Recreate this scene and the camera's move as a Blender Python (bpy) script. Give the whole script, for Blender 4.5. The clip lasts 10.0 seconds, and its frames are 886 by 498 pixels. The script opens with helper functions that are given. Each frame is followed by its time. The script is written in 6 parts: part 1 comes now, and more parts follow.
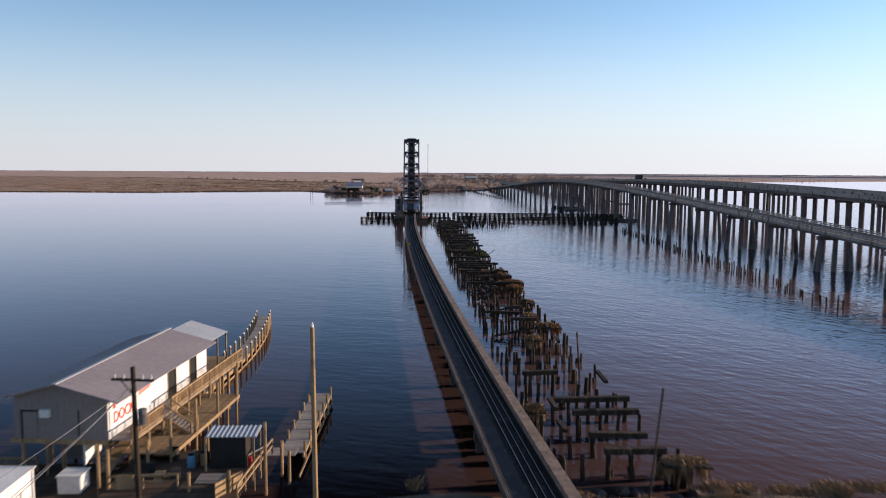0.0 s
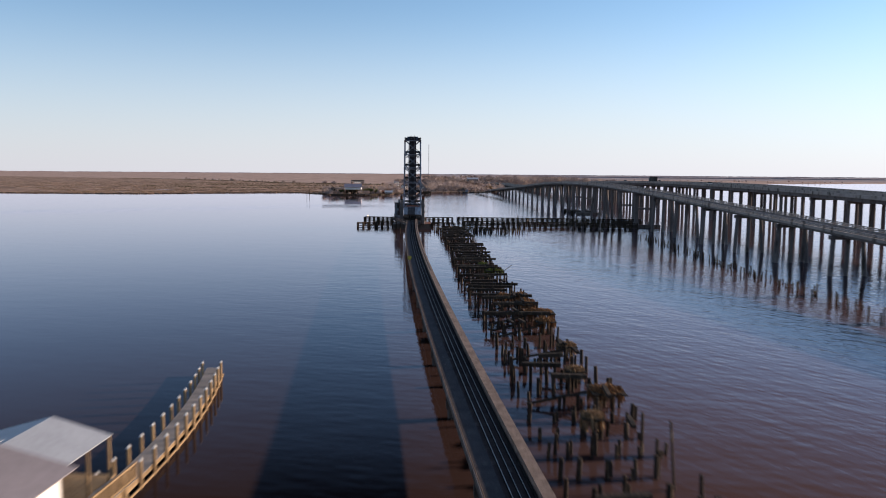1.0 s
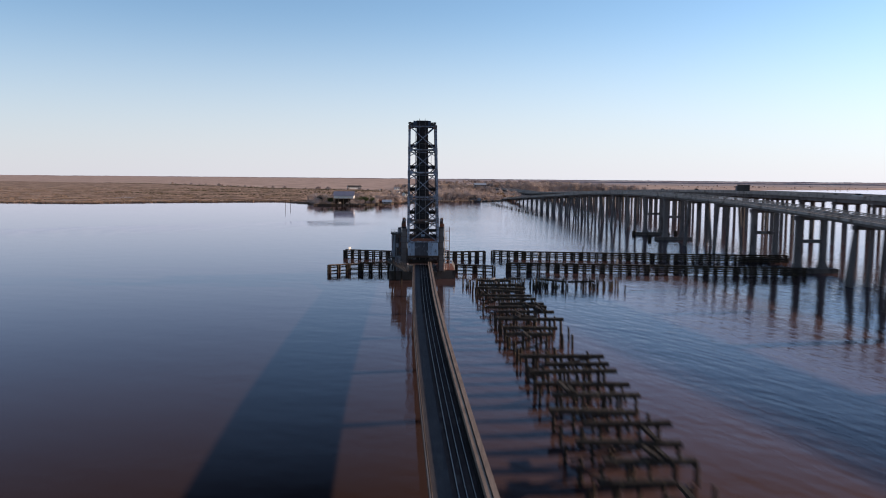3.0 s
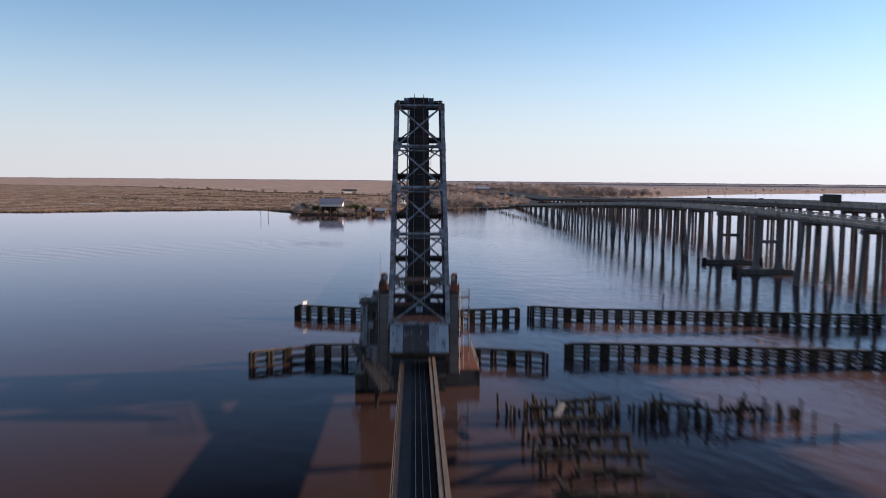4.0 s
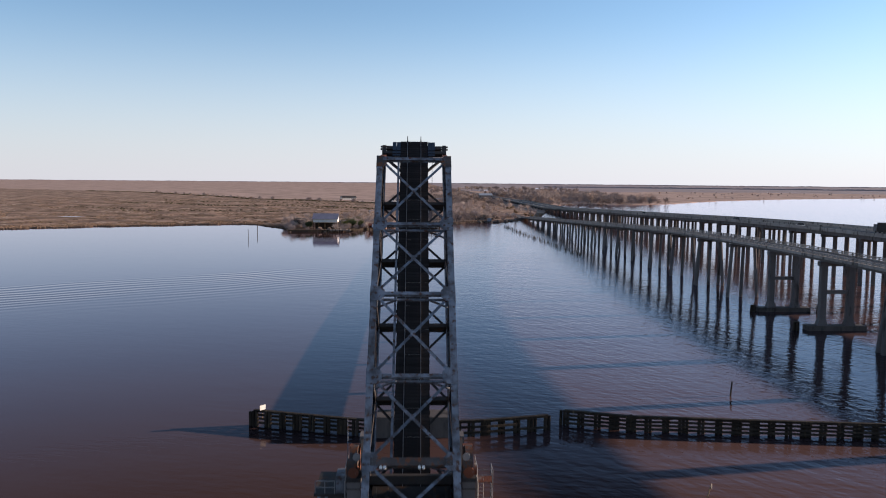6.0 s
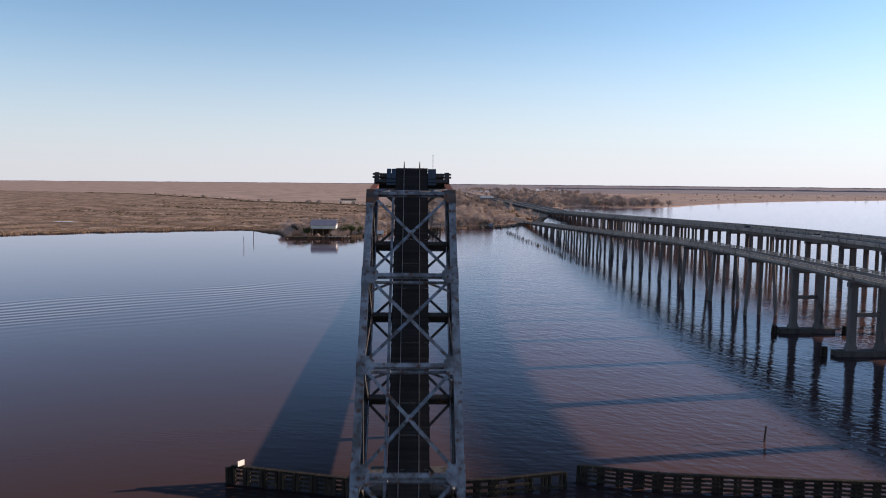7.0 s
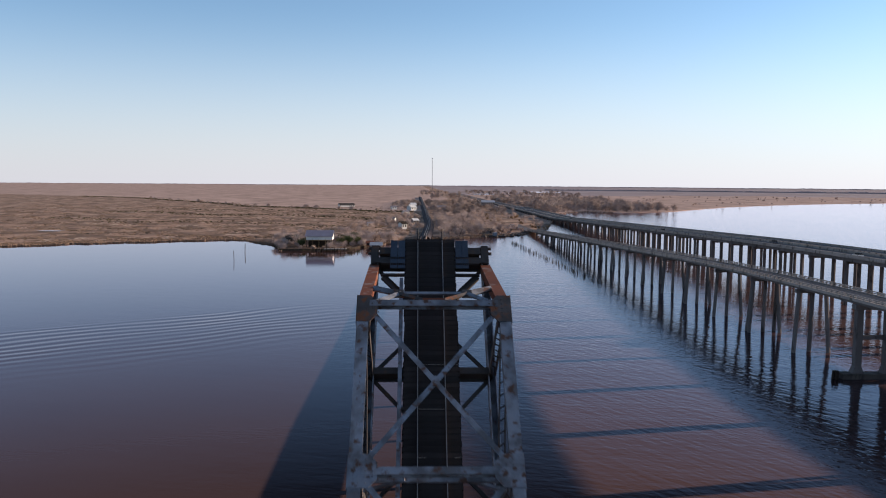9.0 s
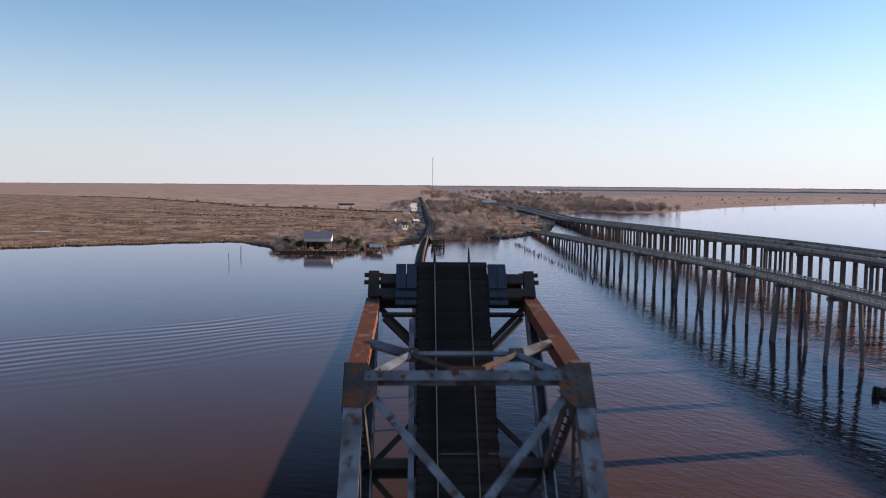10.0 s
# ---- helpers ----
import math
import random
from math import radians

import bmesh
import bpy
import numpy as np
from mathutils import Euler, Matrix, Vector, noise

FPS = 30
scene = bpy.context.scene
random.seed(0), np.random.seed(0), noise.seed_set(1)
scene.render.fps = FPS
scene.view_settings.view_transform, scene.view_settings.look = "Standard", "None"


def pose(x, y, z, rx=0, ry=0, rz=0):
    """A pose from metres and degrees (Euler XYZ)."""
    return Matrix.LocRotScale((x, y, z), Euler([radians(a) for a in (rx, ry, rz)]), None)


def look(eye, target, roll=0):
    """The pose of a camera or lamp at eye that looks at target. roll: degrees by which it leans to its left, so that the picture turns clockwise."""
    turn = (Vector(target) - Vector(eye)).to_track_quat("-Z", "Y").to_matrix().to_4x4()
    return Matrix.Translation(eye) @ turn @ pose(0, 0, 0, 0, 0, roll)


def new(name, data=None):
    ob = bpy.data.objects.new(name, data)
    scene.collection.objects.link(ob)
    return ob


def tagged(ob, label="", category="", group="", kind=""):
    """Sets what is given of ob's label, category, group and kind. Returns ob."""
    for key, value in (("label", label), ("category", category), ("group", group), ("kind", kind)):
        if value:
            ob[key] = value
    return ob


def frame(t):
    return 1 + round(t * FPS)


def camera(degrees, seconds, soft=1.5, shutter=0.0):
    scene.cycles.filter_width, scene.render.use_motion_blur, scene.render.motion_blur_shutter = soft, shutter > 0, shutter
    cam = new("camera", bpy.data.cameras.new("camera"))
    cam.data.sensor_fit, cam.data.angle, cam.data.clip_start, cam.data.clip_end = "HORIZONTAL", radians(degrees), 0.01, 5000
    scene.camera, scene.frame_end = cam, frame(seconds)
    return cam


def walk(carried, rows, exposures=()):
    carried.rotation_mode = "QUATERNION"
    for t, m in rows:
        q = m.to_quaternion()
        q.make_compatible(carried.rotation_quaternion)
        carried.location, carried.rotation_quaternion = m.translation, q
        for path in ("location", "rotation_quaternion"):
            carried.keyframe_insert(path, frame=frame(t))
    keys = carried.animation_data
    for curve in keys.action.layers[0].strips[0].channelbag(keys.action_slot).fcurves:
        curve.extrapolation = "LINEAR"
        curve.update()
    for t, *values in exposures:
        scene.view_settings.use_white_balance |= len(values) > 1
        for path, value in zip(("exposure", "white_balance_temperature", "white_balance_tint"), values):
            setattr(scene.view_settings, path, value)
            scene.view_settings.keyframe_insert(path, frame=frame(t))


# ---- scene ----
cam = camera(57.5, 10.0, soft=1.0, shutter=0.5)
METRES, EYE, TILT, LEAN, TURN = 370.0, 22.0, 5.3, 0.0, -2.0
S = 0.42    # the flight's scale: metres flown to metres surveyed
PATH = [
    (0, (1.037, 2.66, 23.365), (1.11, 4.649, 23.175), 0.35),
    (0.5, (0.674, 15.4, 23.477), (0.746, 17.39, 23.289), 0.4),
    (1, (0.717, 35.548, 23.321), (0.789, 37.538, 23.134), 0.45),
    (1.5, (1.075, 63.775, 23.4), (1.147, 65.765, 23.212), 0.52),
    (2, (-1.402, 94.981, 24.164), (-1.326, 96.97, 23.978), 0.52),
    (2.5, (-2.524, 135.3, 24.06), (-2.452, 137.291, 23.879), 0.52),
    (3.0, (-2.0, 181.1, 24.2), (-1.929, 183.092, 24.024), 0.52),
    (3.5, (-1.5, 226.8, 24.5), (-1.429, 228.792, 24.327), 0.52),
    (3.8, (-1.0, 254.0, 25.1), (-0.929, 255.992, 24.929), 0.52),
    (4, (-0.697, 271.616, 26.478), (-0.625, 273.607, 26.307), 0.52),
    (4.2, (-0.575, 285.6, 28.9), (-0.502, 287.59, 28.722), 0.55),
    (4.5, (-0.408, 290.629, 29.824), (-0.336, 292.62, 29.653), 0.52),
    (5, (-0.27, 297.76, 31.603), (-0.199, 299.752, 31.436), 0.52),
    (5.5, (-0.051, 305.06, 33.547), (0.019, 307.051, 33.379), 0.52),
    (7, (0.437, 325.301, 38.462), (0.504, 327.293, 38.296), 0.52),
    (7.5, (0.443, 333.282, 39.867), (0.51, 335.274, 39.702), 0.52),
    (8, (0.143, 340.577, 41.223), (0.213, 342.569, 41.062), 0.52),
    (8.5, (-0.31, 347.322, 42.698), (-0.24, 349.314, 42.535), 0.52),
    (9, (-0.951, 354.34, 43.278), (-0.881, 356.332, 43.115), 0.45),
    (10, (-1.634, 369.32, 43.236), (-1.564, 371.312, 43.073), 0.45),
]
EXPOSURE = [(0.0, 0.58, 6500, 14), (10.0, 0.58, 6500, 14)]
walk(cam, [(t, look(S * Vector(eye), S * Vector(target), roll)) for t, eye, target, roll in PATH], EXPOSURE)

# ---- light ----
SUN_EL, SUN_AZ = 11.3, 9.4          # elevation, and degrees from +x towards +y
world = bpy.data.worlds.new("sky")
scene.world = world
world.use_nodes = True
wn = world.node_tree.nodes
sky = wn.new("ShaderNodeTexSky")
sky.sky_type, sky.sun_disc = "NISHITA", False
sky.sun_elevation, sky.sun_rotation = radians(SUN_EL), radians(90 - SUN_AZ)
sky.air_density, sky.dust_density, sky.ozone_density, sky.altitude = 0.8, 0.15, 3.0, 10.0
wn["Background"].inputs["Strength"].default_value = 0.13
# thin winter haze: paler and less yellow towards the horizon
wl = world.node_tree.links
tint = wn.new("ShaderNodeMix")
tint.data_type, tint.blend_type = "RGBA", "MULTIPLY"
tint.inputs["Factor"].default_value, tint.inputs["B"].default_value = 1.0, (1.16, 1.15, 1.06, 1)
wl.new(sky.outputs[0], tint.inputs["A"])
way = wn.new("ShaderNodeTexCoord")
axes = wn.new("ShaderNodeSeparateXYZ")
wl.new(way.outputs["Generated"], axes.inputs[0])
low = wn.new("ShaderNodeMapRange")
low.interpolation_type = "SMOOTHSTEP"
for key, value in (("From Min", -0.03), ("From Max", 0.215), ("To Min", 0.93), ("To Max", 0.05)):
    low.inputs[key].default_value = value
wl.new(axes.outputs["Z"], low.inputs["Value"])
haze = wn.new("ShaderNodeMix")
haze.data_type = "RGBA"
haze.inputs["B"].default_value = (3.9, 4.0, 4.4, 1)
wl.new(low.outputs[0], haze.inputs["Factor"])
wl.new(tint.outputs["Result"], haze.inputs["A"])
# a little brighter towards the low sun, dimmer away from it
side = wn.new("ShaderNodeMapRange")
for key, value in (("From Min", -1.0), ("From Max", 1.0), ("To Min", 0.78), ("To Max", 1.20)):
    side.inputs[key].default_value = value
wl.new(axes.outputs["X"], side.inputs["Value"])
glow = wn.new("ShaderNodeMix")
glow.data_type, glow.blend_type = "RGBA", "MULTIPLY"
glow.inputs["Factor"].default_value = 1.0
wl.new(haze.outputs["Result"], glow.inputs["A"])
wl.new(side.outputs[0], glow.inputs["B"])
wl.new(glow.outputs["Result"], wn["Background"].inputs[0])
sun = new("sun", bpy.data.lights.new("sun", "SUN"))
sun.data.energy, sun.data.angle, sun.data.color = 5.0, radians(0.6), (1.0, 0.80, 0.60)
SUN_DIR = Vector((math.cos(radians(SUN_EL)) * math.cos(radians(SUN_AZ)), math.cos(radians(SUN_EL)) * math.sin(radians(SUN_AZ)), math.sin(radians(SUN_EL))))
sun.matrix_world = Matrix.Translation((60, 300, 60)) @ SUN_DIR.to_track_quat("Z", "Y").to_matrix().to_4x4()


# ---- materials ----
def material(name, colour_a, colour_b, rough=0.8, metal=0.0, scale=1.0, fine=12.0, bump=0.3, dist=0.02, accent=None, amount=0.4, stretch=(1, 1, 1), vary=0.0, spec=0.12, edge=0.15):
    """Two colours mixed at a coarse and a fine scale, a patchy accent (rust, stain, moss), and relief."""
    m = bpy.data.materials.new(name)
    m.use_nodes = True
    nt = m.node_tree
    n, l = nt.nodes, nt.links
    b = n["Principled BSDF"]
    b.inputs["Roughness"].default_value, b.inputs["Metallic"].default_value = rough, metal
    b.inputs["Specular IOR Level"].default_value = spec
    co = n.new("ShaderNodeTexCoord")
    mp = n.new("ShaderNodeMapping")
    mp.inputs["Scale"].default_value = stretch
    l.new(co.outputs["Object"], mp.inputs["Vector"])

    def nz(sc, detail, seed):
        t = n.new("ShaderNodeTexNoise")
        t.noise_dimensions = "4D"
        t.inputs["Scale"].default_value, t.inputs["Detail"].default_value, t.inputs["W"].default_value = sc, detail, seed
        l.new(mp.outputs[0], t.inputs["Vector"])
        return t

    def mix(fac, a, c, kind="MIX"):
        x = n.new("ShaderNodeMix")
        x.data_type, x.blend_type = "RGBA", kind
        for sock, val in ((x.inputs["Factor"], fac), (x.inputs["A"], a), (x.inputs["B"], c)):
            if isinstance(val, (int, float)):
                sock.default_value = val
            elif isinstance(val, tuple):
                sock.default_value = (*val, 1)
            else:
                l.new(val, sock)
        return x.outputs["Result"]

    def ramp(src, lo, hi):
        r = n.new("ShaderNodeMapRange")
        r.inputs["From Min"].default_value, r.inputs["From Max"].default_value = lo, hi
        l.new(src, r.inputs["Value"])
        return r.outputs[0]

    coarse, small = nz(scale, 5, 1.0), nz(fine, 4, 2.0)
    base = mix(ramp(coarse.outputs["Fac"], 0.5 - edge, 0.5 + edge), colour_a, colour_b)
    base = mix(0.35, base, mix(ramp(small.outputs["Fac"], 0.3, 0.7), tuple(0.55 * c for c in colour_a), tuple(min(1, 1.3 * c) for c in colour_b)))
    if accent:
        patch = nz(scale * 2.3, 6, 5.0)
        base = mix(ramp(patch.outputs["Fac"], 0.68 - 0.4 * amount, 0.78 - 0.4 * amount), base, accent)
    if vary:
        oi = n.new("ShaderNodeObjectInfo")
        r = n.new("ShaderNodeMapRange")
        r.inputs["To Min"].default_value, r.inputs["To Max"].default_value = 1 - vary, 1 + vary
        l.new(oi.outputs["Random"], r.inputs["Value"])
        hsv = n.new("ShaderNodeHueSaturation")
        l.new(base, hsv.inputs["Color"])
        l.new(r.outputs[0], hsv.inputs["Value"])
        base = hsv.outputs[0]
    l.new(base, b.inputs["Base Color"])
    bp = n.new("ShaderNodeBump")
    bp.inputs["Strength"].default_value, bp.inputs["Distance"].default_value = bump, dist
    l.new(small.outputs["Fac"], bp.inputs["Height"])
    l.new(bp.outputs[0], b.inputs["Normal"])
    return m


def water_material():
    """Turbid water: light scattered back by the silt, under a sheet of gloss with ripples."""
    m = bpy.data.materials.new("turbid_water")
    m.use_nodes = True
    n, l = m.node_tree.nodes, m.node_tree.links
    n.remove(n["Principled BSDF"])
    co = n.new("ShaderNodeTexCoord")

    def layer(sx, sy, detail, turn, rough=0.5):
        vr = n.new("ShaderNodeVectorRotate")
        vr.rotation_type = "Z_AXIS"
        vr.inputs["Angle"].default_value = radians(turn)
        l.new(co.outputs["Object"], vr.inputs["Vector"])
        mp = n.new("ShaderNodeMapping")
        mp.inputs["Scale"].default_value = (sx, sy, 1)
        l.new(vr.outputs[0], mp.inputs["Vector"])
        t = n.new("ShaderNodeTexNoise")
        t.inputs["Scale"].default_value, t.inputs["Detail"].default_value, t.inputs["Roughness"].default_value = 1.0, detail, rough
        l.new(mp.outputs[0], t.inputs["Vector"])
        return t.outputs["Fac"]

    def maths(op, a, c):
        x = n.new("ShaderNodeMath")
        x.operation = op
        for k, v in enumerate((a, c)):
            if isinstance(v, (int, float)):
                x.inputs[k].default_value = v
            else:
                l.new(v, x.inputs[k])
        return x.outputs[0]

    gusts = layer(0.006, 0.016, 3, 25)
    ripple = maths("MULTIPLY", layer(0.36, 0.85, 2.5, 14, 0.5), maths("MULTIPLY", gusts, 0.24))
    h = maths("ADD", ripple, maths("MULTIPLY", layer(0.09, 0.19, 2, 20), 0.18))
    # wind waves from the east, with crests that run towards the near shore
    wind = maths("MULTIPLY", layer(0.16, 0.62, 3.2, 62, 0.5), 0.18)
    # a boat's wake: a few long crests in packets
    turn = n.new("ShaderNodeMapping")
    turn.inputs["Rotation"].default_value, turn.inputs["Location"].default_value = (0, 0, -radians(34.5)), (-270, -542.6, 0)
    l.new(co.outputs["Object"], turn.inputs["Vector"])
    wake = n.new("ShaderNodeSeparateXYZ")
    l.new(turn.outputs[0], wake.inputs[0])

    def fade(src, a, b, p, q):
        r = n.new("ShaderNodeMapRange")
        r.interpolation_type = "SMOOTHSTEP"
        for key, value in (("From Min", a), ("From Max", b), ("To Min", p), ("To Max", q)):
            r.inputs[key].default_value = value
        l.new(src, r.inputs["Value"])
        return r.outputs[0]

    lee = n.new("ShaderNodeSeparateXYZ")
    l.new(co.outputs["Object"], lee.inputs[0])
    h = maths("MULTIPLY", h, fade(lee.outputs["X"], -50, 35, 0.21, 0.9))
    h = maths("ADD", h, maths("MULTIPLY", wind, fade(lee.outputs["X"], -10, 45, 0.05, 1.0)))
    waver = maths("MULTIPLY", layer(0.02, 0.02, 1, 0), 14.0)
    crests = maths("SINE", maths("MULTIPLY", maths("ADD", wake.outputs["Y"], waver), math.tau / 5.6), 0.0)
    mask = maths("MULTIPLY", fade(wake.outputs["Y"], -70, -12, 0.0, 1.0), fade(wake.outputs["Y"], 2, 9, 1.0, 0.0))
    mask = maths("MULTIPLY", maths("MULTIPLY", mask, fade(wake.outputs["X"], 20, 80, 1.0, 0.0)), fade(layer(0.045, 0.012, 1, 34.5), 0.30, 0.62, 0.30, 1.0))
    h = maths("ADD", h, maths("MULTIPLY", maths("MULTIPLY", crests, mask), 0.085))
    bp = n.new("ShaderNodeBump")
    bp.inputs["Strength"].default_value, bp.inputs["Distance"].default_value = 0.19, 1.0
    l.new(h, bp.inputs["Height"])
    gloss = n.new("ShaderNodeBsdfGlossy")
    gloss.inputs["Roughness"].default_value = 0.03
    gloss.inputs["Color"].default_value = (0.90, 0.885, 1.0, 1)
    l.new(bp.outputs[0], gloss.inputs["Normal"])
    fres = n.new("ShaderNodeFresnel")
    fres.inputs["IOR"].default_value = 1.33
    l.new(bp.outputs[0], fres.inputs["Normal"])
    silt = n.new("ShaderNodeMix")
    silt.data_type = "RGBA"
    silt.inputs["A"].default_value, silt.inputs["B"].default_value = (0.033, 0.0200, 0.0200, 1), (0.042, 0.0262, 0.0258, 1)
    l.new(layer(0.02, 0.05, 5, 0), silt.inputs["Factor"])
    # the body colour is stronger towards the lake side and weaker near the dock
    lakeward = fade(maths("ADD", maths("MULTIPLY", layer(0.012, 0.006, 3, 0), 40.0), maths("SUBTRACT", lee.outputs["X"], 30.0)), -25, 35, 0.0, 1.0)
    near_fade = fade(lee.outputs["Y"], 150, 470, 0.44, 1.0)
    load = n.new("ShaderNodeMix")
    l.new(lakeward, load.inputs["Factor"])
    l.new(near_fade, load.inputs["A"])
    load.inputs["B"].default_value = 1.42
    muddy = n.new("ShaderNodeVectorMath")
    muddy.operation = "SCALE"
    l.new(silt.outputs["Result"], muddy.inputs[0])
    l.new(load.outputs["Result"], muddy.inputs["Scale"])
    side = n.new("ShaderNodeCombineXYZ")
    for k, v in enumerate((0.80, 0.13, 0.58)):
        side.inputs[k].default_value = v
    body = n.new("ShaderNodeBsdfDiffuse")
    l.new(muddy.outputs[0], body.inputs["Color"])
    l.new(side.outputs[0], body.inputs["Normal"])
    mixed = n.new("ShaderNodeMixShader")
    l.new(maths("MAXIMUM", maths("MULTIPLY", maths("SUBTRACT", fres.outputs[0], 0.106), 1.25), 0.0), mixed.inputs[0])
    l.new(body.outputs[0], mixed.inputs[1])
    l.new(gloss.outputs[0], mixed.inputs[2])
    l.new(mixed.outputs[0], n["Material Output"].inputs["Surface"])
    return m


WATER = water_material()
TIE = material("oiled_black_ties", (0.039, 0.032, 0.030), (0.024, 0.020, 0.019), 0.95, scale=1, fine=8, bump=0.4, vary=0.25, spec=0.04)
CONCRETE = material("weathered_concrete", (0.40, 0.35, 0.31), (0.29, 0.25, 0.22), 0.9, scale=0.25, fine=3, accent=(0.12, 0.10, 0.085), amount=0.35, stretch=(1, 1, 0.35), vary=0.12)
# darker copy of the concrete, toned for shaded sides and undersides
CONCRETE_MID = material("shade_dulled_grey_concrete", (0.18, 0.155, 0.145), (0.115, 0.099, 0.093), 0.9, scale=0.3, fine=3, accent=(0.06, 0.05, 0.045), amount=0.3, stretch=(1, 1, 0.3), vary=0.15)
CONCRETE_DARK = material("wet_stained_concrete", (0.115, 0.095, 0.082), (0.07, 0.057, 0.05), 0.85, scale=0.3, fine=3, accent=(0.04, 0.033, 0.028), amount=0.4, stretch=(1, 1, 0.3), vary=0.15)
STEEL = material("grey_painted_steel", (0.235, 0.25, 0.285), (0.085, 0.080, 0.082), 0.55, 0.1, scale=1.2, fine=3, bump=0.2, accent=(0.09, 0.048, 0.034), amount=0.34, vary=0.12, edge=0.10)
# darker, browner copy of the steel: shade is put into its colour
STEEL_SHADE = material("shade_darkened_brown_steel", (0.115, 0.105, 0.103), (0.05, 0.043, 0.040), 0.65, 0.1, scale=0.9, fine=4, bump=0.25, accent=(0.085, 0.045, 0.03), amount=0.36, vary=0.15)
STEEL_DARK = material("blackish_brown_steel", (0.062, 0.054, 0.050), (0.038, 0.033, 0.031), 0.75, 0.1, spec=0.15, scale=0.5, fine=5, accent=(0.08, 0.045, 0.028), amount=0.25)
RUST = material("rusted_steel", (0.225, 0.078, 0.042), (0.125, 0.046, 0.030), 0.85, 0.1, scale=0.6, fine=6, accent=(0.22, 0.16, 0.14), amount=0.30, vary=0.2)
PANEL = material("stained_pale_steel_plate", (0.26, 0.29, 0.33), (0.18, 0.20, 0.23), 0.6, 0.1, scale=0.5, fine=3, accent=(0.10, 0.085, 0.08), amount=0.26, stretch=(2.2, 1, 0.12), vary=0.15)
PANEL_DARK = material("black_streaked_plate", (0.062, 0.058, 0.062), (0.036, 0.034, 0.036), 0.7, 0.1, scale=0.5, fine=3, accent=(0.16, 0.17, 0.19), amount=0.22, stretch=(2.2, 1, 0.12))
PLATE = material("dull_blue_grating", (0.055, 0.068, 0.088), (0.038, 0.048, 0.064), 0.6, 0.2, scale=0.6, fine=5, bump=0.2)
STEEL_RUSTY = material("rust_bitten_steel", (0.105, 0.095, 0.092), (0.06, 0.046, 0.04), 0.75, 0.1, scale=1.1, fine=5, bump=0.4, accent=(0.15, 0.06, 0.032), amount=0.42)
RAIL = material("worn_rail_steel", (0.33, 0.31, 0.30), (0.22, 0.20, 0.19), 0.5, 0.4, scale=1, fine=8, bump=0.1)
TRACK_BED = material("oily_brown_track_bed", (0.074, 0.052, 0.048), (0.044, 0.033, 0.032), 0.95, scale=0.6, fine=9, bump=0.6, accent=(0.12, 0.10, 0.095), amount=0.25, vary=0.3, spec=0.04)
BALLAST = material("dark_ballast", (0.066, 0.057, 0.060), (0.042, 0.036, 0.038), 0.95, scale=0.8, fine=14, bump=1.0, dist=0.05, accent=(0.09, 0.085, 0.08), amount=0.2)
KERB = material("mossy_dirty_kerb", (0.31, 0.225, 0.178), (0.15, 0.104, 0.080), 0.95, scale=1.6, fine=6, bump=0.8, accent=(0.09, 0.066, 0.048), amount=0.34)
TIMBER_DARK = material("creosoted_timber", (0.055, 0.040, 0.029), (0.026, 0.020, 0.016), 0.9, scale=0.7, fine=9, bump=0.5, spec=0.1, accent=(0.12, 0.085, 0.05), amount=0.24, stretch=(2, 2, 0.4), vary=0.3)
TIMBER = material("weathered_timber", (0.35, 0.235, 0.13), (0.20, 0.13, 0.07), 0.9, scale=0.8, fine=9, bump=0.4, accent=(0.15, 0.10, 0.065), amount=0.25, stretch=(2, 2, 0.5), vary=0.2)
PLANK_BROWN = material("damp_brown_planks", (0.095, 0.064, 0.044), (0.05, 0.034, 0.025), 0.9, scale=0.8, fine=8, bump=0.4, vary=0.3)
BOARDS = material("grey_boardwalk_planks", (0.30, 0.26, 0.23), (0.21, 0.18, 0.155), 0.9, scale=0.8, fine=9, bump=0.4, vary=0.22)
ROOF = material("grey_metal_roofing", (0.245, 0.215, 0.225), (0.19, 0.168, 0.176), 0.65, 0.0, scale=0.15, fine=2, bump=0.05, accent=(0.17, 0.145, 0.145), amount=0.15)
ROOF_BRIGHT = material("bright_corrugated_sheet", (0.40, 0.41, 0.43), (0.32, 0.33, 0.35), 0.5, 0.2, scale=0.4, fine=3, bump=0.05)
SIDING = material("grey_and_shaded_siding", (0.26, 0.22, 0.20), (0.21, 0.175, 0.16), 0.8, scale=0.3, fine=3, bump=0.1)
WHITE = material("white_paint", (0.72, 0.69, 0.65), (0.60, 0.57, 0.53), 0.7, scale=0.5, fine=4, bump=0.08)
RED = material("red_paint", (0.62, 0.05, 0.04), (0.5, 0.04, 0.035), 0.6, scale=1, fine=5, bump=0.05)
DARK = material("dark_opening", (0.03, 0.028, 0.027), (0.02, 0.02, 0.02), 0.6, scale=1, fine=5, bump=0.1)
LAVENDER = material("lavender_grey_metal_roofing", (0.25, 0.23, 0.275), (0.20, 0.185, 0.22), 0.6, 0.1, scale=0.3, fine=3, bump=0.05)
PINK = material("faded_red_paint", (0.62, 0.24, 0.20), (0.55, 0.18, 0.15), 0.7, scale=0.8, fine=5, bump=0.05)
BLUE = material("blue_tarpaulin", (0.13, 0.30, 0.42), (0.10, 0.24, 0.36), 0.6, scale=1, fine=5)
